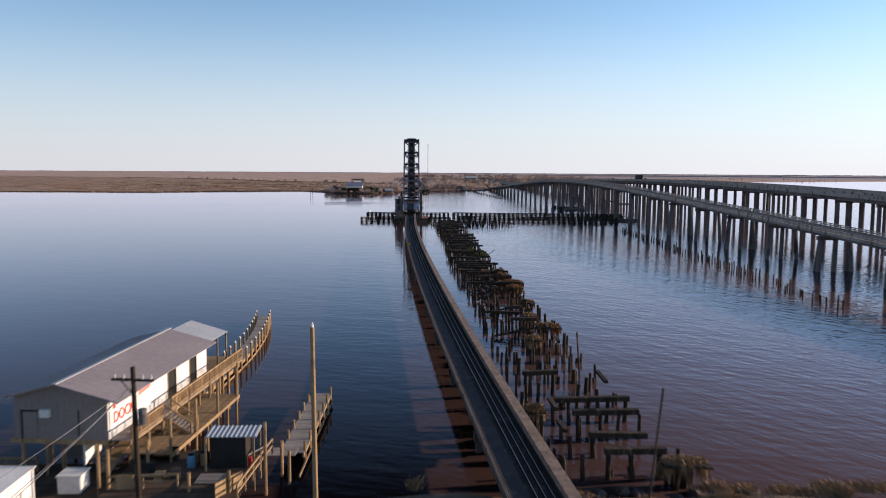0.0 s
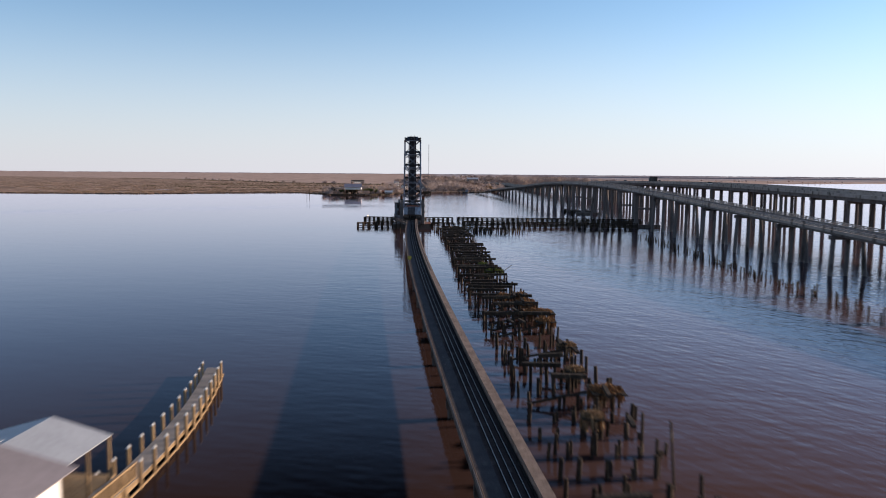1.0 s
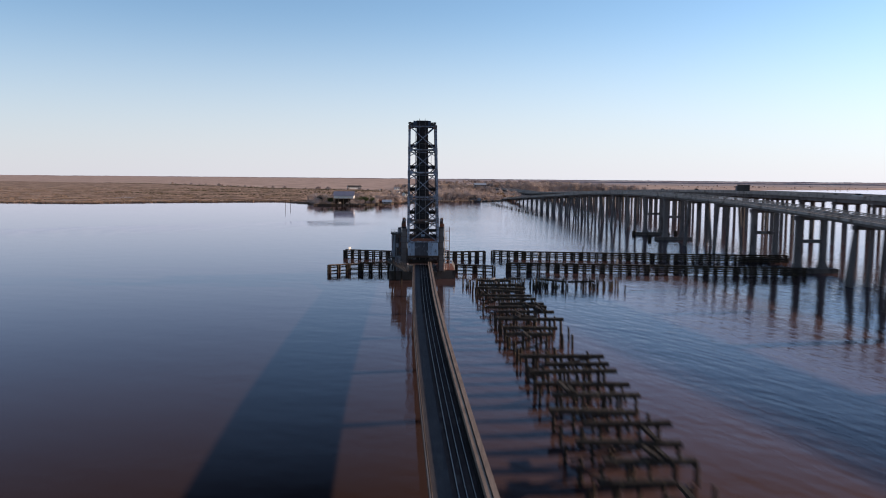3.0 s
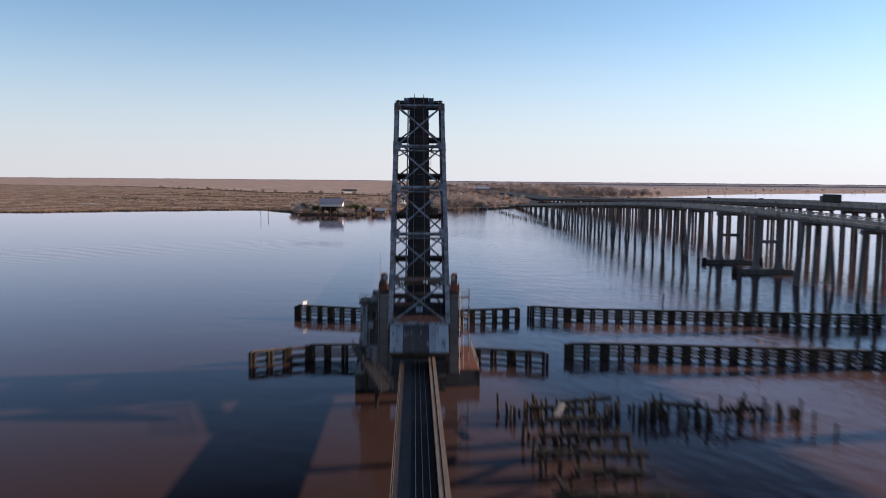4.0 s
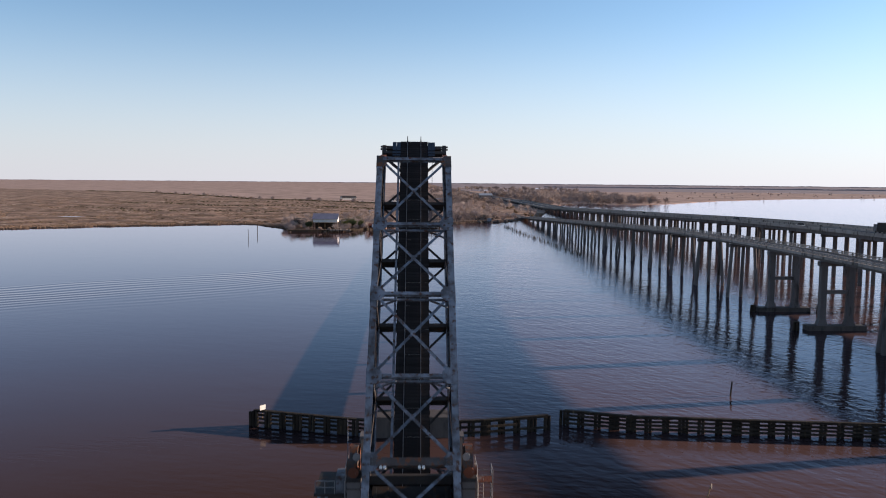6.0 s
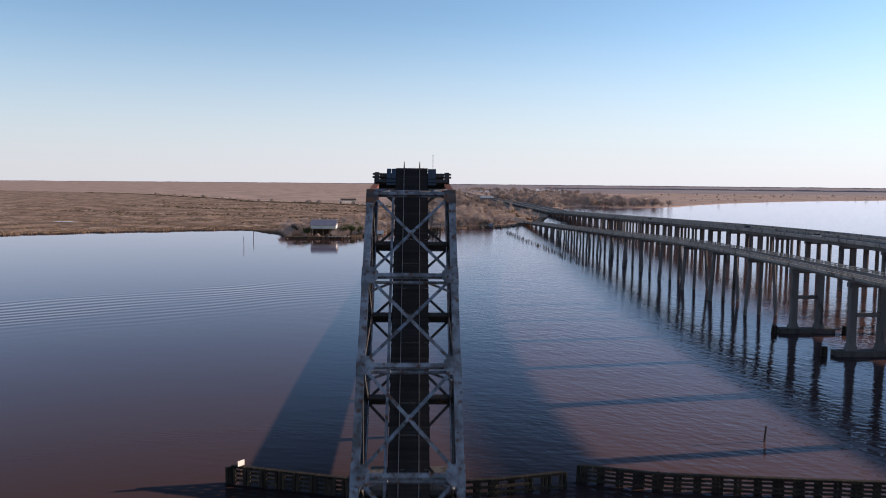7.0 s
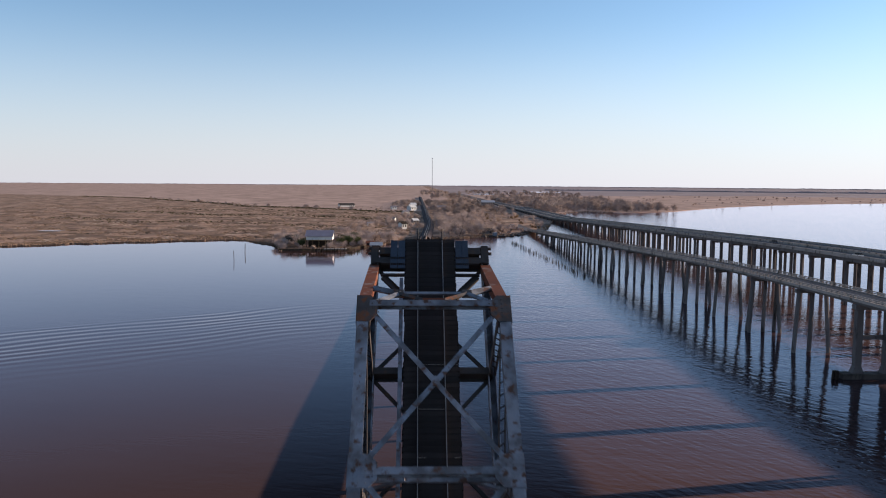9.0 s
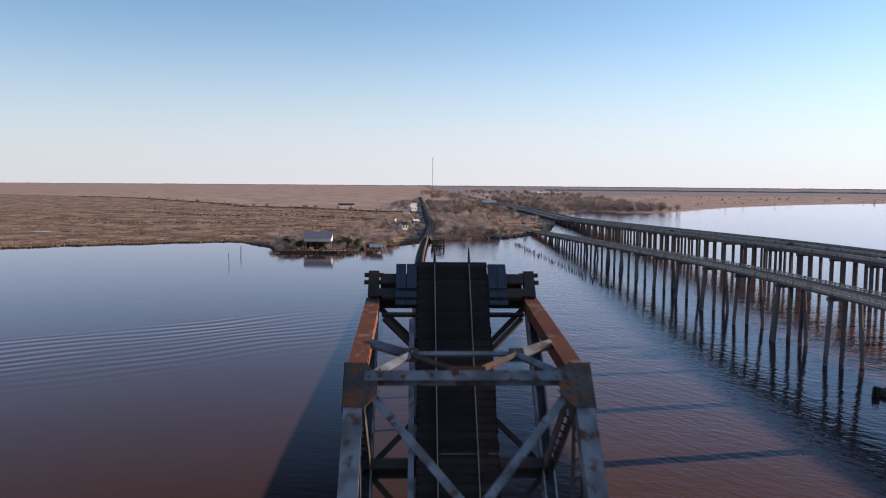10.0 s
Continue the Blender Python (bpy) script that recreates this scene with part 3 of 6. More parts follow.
    for k in range(5):
        for s in (-1, 1):
            a, b = L(-s * (HALF - 0.45), U[k] + 0.5, 0.06 + 0.05 * s), L(s * (HALF - 0.45), U[k + 1] - 0.5, 0.06 + 0.05 * s)
            bm = bmesh.new()
            beam(bm, a, b, 0.25, 0.03, DN)
            beam(bm, a + DN * 0.12, b + DN * 0.12, 0.03, 0.2, DN)
            part("lateral_brace", bm, STEEL, t)
        bm = bmesh.new()
        beam(bm, L(0, (U[k] + U[k + 1]) / 2 - 0.25, -0.03), L(0, (U[k] + U[k + 1]) / 2 + 0.25, -0.03), 0.34, 0.03, DN)
        part("brace_plate", bm, STEEL, t)
    # portal at the tip
    mid = lambda x, f: L(x, U[5] + (F[6] - U[5]) * f, DEEP * f)
    for s in (-1, 1):
        part("portal_brace", one(beam, mid(s * (HALF - 0.25), 0.34), mid(s * 1.75, 0.21), 0.34, 0.10, DN), STEEL, t)
        part("portal_brace", one(beam, mid(s * 1.75, 0.21), mid(s * 0.15, 0.03), 0.18, 0.10, DN), STEEL_RUSTY, t)
        part("portal_brace", one(beam, mid(s * (HALF - 0.6), 0.03), mid(s * 1.75, 0.21), 0.24, 0.08, DN), STEEL, t)
        part("hub_plate", one(beam, mid(s * 1.5, 0.21), mid(s * 2.0, 0.21), 0.5, 0.06, DN), STEEL_RUSTY, t)
    part("hub_plate", one(beam, mid(-0.55, 0.03), mid(0.55, 0.03), 0.45, 0.06, DN), RUST, t)
    part("portal_strut", one(beam, mid(-1.7, 0.22), mid(1.7, 0.22), 0.14, 0.12, DN), STEEL, t)
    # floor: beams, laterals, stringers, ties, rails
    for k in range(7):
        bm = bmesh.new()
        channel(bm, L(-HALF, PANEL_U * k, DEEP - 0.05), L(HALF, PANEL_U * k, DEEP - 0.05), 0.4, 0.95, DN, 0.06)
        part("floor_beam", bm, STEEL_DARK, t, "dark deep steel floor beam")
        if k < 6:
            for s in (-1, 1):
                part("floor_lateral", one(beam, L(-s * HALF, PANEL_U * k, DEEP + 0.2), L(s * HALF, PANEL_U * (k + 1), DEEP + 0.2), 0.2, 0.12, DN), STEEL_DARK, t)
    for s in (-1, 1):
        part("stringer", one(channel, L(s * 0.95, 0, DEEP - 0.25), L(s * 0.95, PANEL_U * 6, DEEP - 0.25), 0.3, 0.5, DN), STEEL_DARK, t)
    tie = mesh_of(one(box, -1.55, 1.55, -0.13, 0.13, -0.12, 0.12), TIE)
    u = 0.2
    rot = Matrix((nx, AX, -DN)).transposed().to_4x4()
    while u < PANEL_U * 6 + 1.4:
        o = new("tie", tie)
        o.parent = t
        o.matrix_basis = Matrix.Translation(L(rng.uniform(-0.03, 0.03), u, DEEP - 0.62)) @ rot
        u += 0.34
    part("deck_underlay", one(beam, L(0, 0, DEEP - 0.70), L(0, PANEL_U * 6 + 1.3, DEEP - 0.70), 2.96, 0.04, DN), TIE, t)
    for x, w, e in ((-GAUGE, 0.032, 1.75), (GAUGE, 0.032, 1.75)):
        bm = bmesh.new()
        beam(bm, L(x, 0, DEEP - 0.86), L(x, PANEL_U * 6 + e, DEEP - 0.86), w, 0.06, DN)
        beam(bm, L(x, 0, DEEP - 0.80), L(x, PANEL_U * 6 + e, DEEP - 0.80), 0.02, 0.1, DN)
        beam(bm, L(x, 0, DEEP - 0.755), L(x, PANEL_U * 6 + e, DEEP - 0.755), 0.05, 0.02, DN)
        part("rail", bm, RAIL, t)
    for k in range(12):
        u = 9 + 2.75 * k
        part("tie_plate", one(beam, L(-0.70, u, DEEP - 0.75), L(0.70 if k % 3 else -0.3, u, DEEP - 0.75), 0.02, 0.015, DN), BOARDS, t, "pale strip across the ties")
        if k % 2:
            part("tie_plate", one(beam, L(1.15, u, DEEP - 0.75), L(1.5, u, DEEP - 0.75), 0.02, 0.015, DN), BOARDS, t, "pale strip across the ties")
    part("side_channel", one(channel, L(-1.74, 1, DEEP - 0.55), L(-1.74, PANEL_U * 6 - 1.5, DEEP - 0.55), 0.22, 0.3, DN), STEEL, t)
    # bearings and gratings at the tip
    for s in (-1, 1):
        bm = bmesh.new()
        beam(bm, L(s * HALF, PANEL_U * 6 - 0.1, DEEP - 0.05), L(s * HALF, PANEL_U * 6 + 1.3, DEEP - 0.05), 0.46, 0.55, DN)
        for e in (0.75, 1.15):
            tube(bm, L(s * HALF - 0.42, PANEL_U * 6 + e, DEEP - 0.2), L(s * HALF + 0.42, PANEL_U * 6 + e, DEEP - 0.2), 0.1, n=8)
        part("end_bearing", bm, STEEL_DARK, t, "dark bolted end bearing")
        bm = bmesh.new()
        channel(bm, L(s * 1.3, PANEL_U * 6 + 0.75, DEEP - 0.2), L(s * (HALF - 0.3), PANEL_U * 6 + 0.75, DEEP - 0.2), 0.5, 0.6, DN)
        part("end_beam", bm, STEEL_DARK, t)
        for i in range(2):
            bm = bmesh.new()
            xa = s * (1.76 + (0.46 if s < 0 else 0.40) * i)
            for u0, u1 in ((-0.85, -0.62), (-0.46, -0.15), (0.02, 1.32)):
                beam(bm, L(xa, PANEL_U * 6 + u0, DEEP - 0.78), L(xa, PANEL_U * 6 + u1, DEEP - 0.78), 0.43 if s < 0 else 0.37, 0.03, DN)
            for e in (-0.19, -0.06, 0.07, 0.18):
                beam(bm, L(xa + e, PANEL_U * 6 - 0.84, DEEP - 0.75), L(xa + e, PANEL_U * 6 + 1.3, DEEP - 0.75), 0.03, 0.02, DN)
            part("walkway_plate", bm, PLATE, t, "dull blue-grey slotted walkway plate")
        for q in (-1.2, -0.3):
            part("walkway_bracket", one(beam, L(s * 1.5, PANEL_U * 6 + q, DEEP - 0.55), L(s * 3.0, PANEL_U * 6 + q, DEEP - 0.55), 0.12, 0.2, DN), STEEL_DARK, t)
        part("walkway_bracket", one(beam, L(s * 2.9, PANEL_U * 6 - 1.3, DEEP - 0.4), L(s * 1.5, PANEL_U * 6 - 2.9, DEEP - 0.4), 0.2, 0.2, DN), STEEL_DARK, t)
        part("signal_stub", one(tube, L(s * GAUGE, PANEL_U * 6 + 1.3, DEEP - 0.9), L(s * GAUGE, PANEL_U * 6 + 2.15, DEEP - 0.95), 0.07, 0.03, 6), STEEL_DARK, t)
    # rear: counterweight on the tail of the top chord
    W = 3.46
    faces = []
    for i in range(9):
        bm = bmesh.new()
        faces.append(bm)
        x0, x1 = -W + 2 * W * i / 9, -W + 2 * W * (i + 1) / 9
        c = [L(x0 + 0.012, -3.95, 0.0), L(x1 - 0.012, -3.95, 0.0), L(x1 - 0.012, -0.15, 0.0), L(x0 + 0.012, -0.15, 0.0)]
        d = 0.1
        hexa(bm, [*c, *[p + DN * d for p in c]])
    cw = part("counterweight", one(lambda b: hexa(b, [L(-W, -3.95, 0.1), L(W, -3.95, 0.1), L(W, -0.15, 0.1), L(-W, -0.15, 0.1), L(-W, -3.95, 0.8), L(W, -3.95, 0.8), L(W, -0.15, 2.6), L(-W, -0.15, 2.6)])), CONCRETE_DARK, t, "heavy stained counterweight box")
    for i, bm in enumerate(faces):
        part("face_plate", bm, PANEL_DARK if 2 <= i <= 5 else PANEL, cw, "black-streaked steel plate" if 2 <= i <= 5 else "pale blue-grey steel plate")
    part("top_plank", one(beam, L(-W, 0.65, 0.35), L(W, 0.65, 0.35), 1.35, 0.12, DN), RUST, t, "rust-brown plank deck over the counterweight")
    part("machinery_deck", one(beam, L(0, 0.5, 3.4), L(0, 6.8, 5.5), 6.3, 0.1, DN), STEEL_DARK, t, "dark plate floor that fills the gap between the chords")
    for i in range(7):
        part("rib", one(beam, L(-2.9 + 0.95 * i, 0.4, 3.0), L(-2.9 + 0.95 * i, 6.5, 5.0), 0.22, 0.3, DN), STEEL_DARK, t)
    part("warning_board", one(beam, L(-0.42, 2.3, 0.35), L(0.42, 2.3, 0.35), 0.75, 0.05, DN), PANEL, t, "small pale blue notice board")
    for x in (-2.3, -2.0, 0.6, 0.9):
        part("lamp", one(tube, L(x, U[1] - 0.55, -0.1), L(x, U[1] - 0.55, -0.3), 0.11, 0.13, 10), WHITE, t, "small white floodlight")
    return t


bascule_leaf()


def bascule_pier():
    t = thing("bascule_pier", "low concrete pier with rust-brown top under the bascule", "pier", kind="structure")
    bm = bmesh.new()
    box(bm, 3.4, 7.9, 373.8, 389, -3, 2.05)
    part("pier_block", bm, CONCRETE_DARK, t)
    part("pier_block", one(box, -8.0, -3.4, 371.8, 389, -3, 2.05), CONCRETE_DARK, t)
    part("pier_block", one(box, -3.4, 3.4, 371.2, 388, -3, 1.9), CONCRETE_DARK, t)
    part("pier_top", one(box, 3.45, 7.85, 373.85, 388.9, 2.054, 2.1), RUST, t, "rust-brown sheeted pier top")
    part("pier_top", one(box, -7.95, -3.45, 371.85, 388.9, 2.054, 2.1), BOARDS, t)
    t2 = thing("rest_pier", "concrete rest pier that carries the free end of the span", "pier", kind="structure")
    part("pier_block", one(box, -5, 5, 420.2, 424, -3, 2.9), CONCRETE_DARK, t2)


bascule_pier()


def bascule_tower():
    t = thing("bascule_tower", "side columns, machinery and stairs that carry the bascule leaf", "bridge tower")
    for s in (-1, 1):
        x0, x1 = s * 3.95, s * 4.95
        bm = bmesh.new()
        box(bm, min(x0, x1), max(x0, x1), 372.0, 374.4, 2.1, 12.2)
        col = part("column", bm, CONCRETE_MID, t, "panelled grey column")
        for i in range(7):
            part("stiffener", one(box, min(x0, x1) - 0.06, max(x0, x1) + 0.06, 371.92, 374.48, 3.2 + 1.4 * i, 3.28 + 1.4 * i), CONCRETE_DARK, col)
        # rear column, side walls and braces of the tower
        part("rear_column", one(box, s * 4.4 - 0.45, s * 4.4 + 0.45, 385.0, 386.6, 2.1, 11.6), CONCRETE_MID, t)
        part("side_wall", one(box, s * 4.4 - 0.2, s * 4.4 + 0.2, 374.41, 384.99, 2.1, 7.4), STEEL_RUSTY, t, "rust-bitten plate wall of the machinery room")
        part("side_girder", one(channel, (s * 4.4, 374.41, 10.7), (s * 4.4, 384.99, 10.7), 0.5, 1.5), STEEL_DARK, t)
        for ya, yb in ((374.6, 379.6), (384.8, 379.8)):
            part("side_brace", one(beam, (s * 4.4, ya, 9.9), (s * 4.4, yb, 7.5), 0.3, 0.5), STEEL_DARK, t)
        # machinery on top
        bm = bmesh.new()
        box(bm, s * 4.45 - 0.55, s * 4.45 + 0.55, 371.9, 374.6, 12.2, 12.5)
        mach = part("machine_bed", bm, STEEL_DARK, t)
        bm = bmesh.new()
        tube(bm, (s * 4.45 - 0.28, 373.1, 13.6), (s * 4.45 + 0.28, 373.1, 13.6), 1.1, 1.1, 20)
        part("gear_wheel", bm, STEEL_RUSTY, mach, "rusty gear wheel")
        part("motor", one(tube, (s * 4.45, 371.9, 12.95), (s * 4.45, 372.9, 12.95), 0.42, 0.38, 12), RUST, mach)
        part("bearing_block", one(box, s * 4.45 - 0.4, s * 4.45 + 0.4, 373.8, 374.5, 12.5, 14.4), RUST, mach)
        part("gear_cover", one(box, s * 4.45 - 0.5, s * 4.45 + 0.2, 371.95, 372.5, 12.5, 13.9), STEEL_RUSTY, mach)
        part("brake_drum", one(tube, (s * 4.8 - 0.2, 372.3, 13.0), (s * 4.8 + 0.25, 372.3, 13.0), 0.35, n=14), RUST, mach)
        part("hand_wheel", one(tube, (s * 4.2, 371.85, 14.2), (s * 4.2, 371.95, 14.2), 0.3, n=12), RAIL, mach)
        for zz in (4.0, 6.6, 9.2):
            part("junction_box", one(box, s * 5.15 - 0.18, s * 5.15 + 0.18, 372.1, 372.6, zz, zz + 0.9), PLATE, t)
        part("conduit", one(tube, (s * 5.1, 371.95, 2.1), (s * 5.1, 371.95, 12.3), 0.05, n=6), RAIL, t)
        part("cable_tray", one(beam, (s * 3.8, 371.9, 2.2), (s * 3.8, 371.9, 12.0), 0.16, 0.1), STEEL_RUSTY, t)
        for i in range(4):
            part("railing_post", one(tube, (s * 5.05, 371.8 + 0.9 * i, 12.3), (s * 5.05, 371.8 + 0.9 * i, 13.4), 0.035, n=6), RAIL, mach)
        part("railing", one(tube, (s * 5.05, 371.7, 13.4), (s * 5.05, 374.6, 13.4), 0.035, n=6), RAIL, mach)
    part("mast", one(tube, (-4.9, 372.3, 12.3), (-4.9, 372.3, 17.2), 0.04, 0.025, 6), STEEL, t)
    part("cross_beam", one(beam, (-4.4, 374.2, 11.6), (4.4, 374.2, 11.6), 0.5, 0.7), STEEL_DARK, t)
    # right: ladder tower
    for lev in range(4):
        z0 = 2.1 + 2.35 * lev
        bm = bmesh.new()
        for i in range(6):
            box(bm, 5.3 + 0.2 * i, 5.48 + 0.2 * i, 373.9, 375.3, z0 + 2.24, z0 + 2.3)
        part("landing", bm, RUST, t, "rusty grated landing")
        bm = bmesh.new()
        for e in (5.35, 5.75):
            tube(bm, (e, 374.0 + 0.15 * (lev % 2), z0), (e, 374.3, z0 + 2.4), 0.03, n=6)
        for i in range(7):
            tube(bm, (5.35, 374.05, z0 + 0.2 + 0.32 * i), (5.75, 374.05, z0 + 0.2 + 0.32 * i), 0.02, n=5)
        part("ladder", bm, RAIL, t)
        for px, py in ((6.45, 373.9), (6.45, 375.3), (5.3, 375.3)):
            part("post", one(tube, (px, py, z0), (px, py, z0 + 3.3), 0.045, n=6), STEEL, t)
        for zz in (2.85, 3.3):
            part("hand_rail", one(tube, (6.45, 373.9, z0 + zz), (6.45, 375.3, z0 + zz), 0.03, n=6), RAIL, t)
            part("hand_rail", one(tube, (5.3, 373.9, z0 + zz), (6.45, 373.9, z0 + zz), 0.03, n=6), RAIL, t)
    # pier railing at the right edge
    for i in range(7):
        part("railing_post", one(tube, (7.7, 374.2 + 2.2 * i, 2.1), (7.7, 374.2 + 2.2 * i, 3.3), 0.05, n=6), RAIL, t)
    for z in (2.7, 3.25):
        part("railing", one(tube, (7.7, 374.2, z), (7.7, 387.5, z), 0.04, n=6), RAIL, t)
    return t


bascule_tower()


def control_house():
    t = thing("control_house", "small pale blue-grey bridge control cabin on steel legs", "cabin")
    part("wall", one(box, -7.4, -5.0, 373.2, 377.5, 5.2, 10.7), STEEL_SHADE, t)
    part("corner_panel", one(box, -7.38, -6.55, 373.14, 373.196, 5.3, 10.6), PANEL, t, "pale blue-grey wall panel")
    part("roof", one(box, -7.6, -4.9, 372.9, 377.8, 10.7, 10.9), STEEL_DARK, t)
    for i in range(2):
        part("window", one(box, -6.9 + 1.0 * i, -6.4 + 1.0 * i, 373.15, 373.2, 8.9, 9.8), DARK, t, "dark window")
    part("window", one(box, -7.45, -7.4, 374, 376.5, 9.0, 10.4), DARK, t, "dark window")
    part("floor", one(box, -7.6, -4.95, 372.6, 378, 4.95, 5.2), STEEL_DARK, t)
    for x in (-7.2, -5.2):
        for y in (373, 377.3):
            part("leg", one(beam, (x, y, 2.1), (x, y, 4.95), 0.25, 0.25), STEEL_DARK, t)
    for i in range(5):
        part("railing_post", one(tube, (-7.55, 372.8 + 1.2 * i, 5.2), (-7.55, 372.8 + 1.2 * i, 6.3), 0.035, n=6), STEEL, t)
    part("railing", one(tube, (-7.55, 372.7, 6.3), (-7.55, 377.9, 6.3), 0.035, n=6), STEEL, t)
    for k, (px, z0, z1) in enumerate(((-7.3, 2.2, 9.5), (-6.3, 2.2, 7.4), (-5.4, 2.2, 10.2))):
        part("conduit", one(tube, (px, 373.05, z0), (px, 373.05, z1), 0.07, n=6), RAIL if k % 2 else RUST, t)
    for px, z in ((-7.1, 6.2), (-6.1, 7.6), (-5.5, 5.9)):
        part("switch_box", one(box, px - 0.3, px + 0.3, 372.85, 373.2, z, z + 0.9), PANEL if z > 6 else STEEL_RUSTY, t)
    for h in (11.4, 11.9):
        part("roof_rail", one(tube, (-7.5, 373.0, h), (-6.0, 373.0, h), 0.035, n=6), RAIL, t)
    for px in (-7.5, -6.75, -6.0):
        part("roof_rail_post", one(tube, (px, 373.0, 10.9), (px, 373.0, 11.9), 0.035, n=6), RAIL, t)
    part("machine_cabinet", one(box, -6.6, -5.2, 371.9, 373.1, 2.1, 5.6), STEEL, t, "grey machine cabinet")
    part("shed", one(box, -5.9, -5.05, 373.0, 374.8, 10.904, 12.3), STEEL, t, "small grey upper shelter")
    return t


control_house()


def gangway():
    t = thing("gangway", "steel gangway with hand rails from the track to the pier", "walkway")
    a, b = Vector((-3.5, 357.5, 3.6)), Vector((-8.2, 378.0, 4.2))
    side = Vector((0.975, 0.2235, 0))
    n = 34
    for i in range(n):
        p = a.lerp(b, (i + 0.5) / n)
        part("tread", one(beam, p - side * 0.6, p + side * 0.6, 0.62, 0.05), STEEL_DARK, t)
    for s in (-1, 1):
        part("stringer", one(beam, a + side * 0.62 * s - Vector((0, 0, 0.15)), b + side * 0.62 * s - Vector((0, 0, 0.15)), 0.1, 0.3), STEEL_DARK, t)
        for h in (0.55, 1.05):
            part("hand_rail", one(tube, a + side * 0.62 * s + Vector((0, 0, h)), b + side * 0.62 * s + Vector((0, 0, h)), 0.035, n=6), STEEL_SHADE, t)
        for i in range(13):
            p = a.lerp(b, i / 12) + side * 0.62 * s
            part("railing_post", one(tube, p, p + Vector((0, 0, 1.05)), 0.035, n=6), STEEL_SHADE, t)
    for f in (0.3, 0.65):
        p = a.lerp(b, f)
        part("timber_post", one(tube, (p.x, p.y, -2), (p.x, p.y, p.z - 0.3), 0.2, n=8), TIMBER_DARK, t)


gangway()


# ---- highway bridges ----
def crest(y, top, y0, grade, half):
    d = abs(y - y0)
    return top - (grade * d * d / (2 * half) if d < half else grade * (d - half / 2))


def hw1_z(y):
    return max(1.5, crest(y, 17.9, 515, 0.033, 150))


def hw2_z(y):
    return max(4.2, crest(y, 18.3, 533, 0.0225, 250))


def ribbon(bm, ys, x0, x1, lo, hi, zf):
    sweep(bm, ys, x0, x1, lambda y: zf(y) + lo, lambda y: zf(y) + hi, cx=lambda y: 0.0)


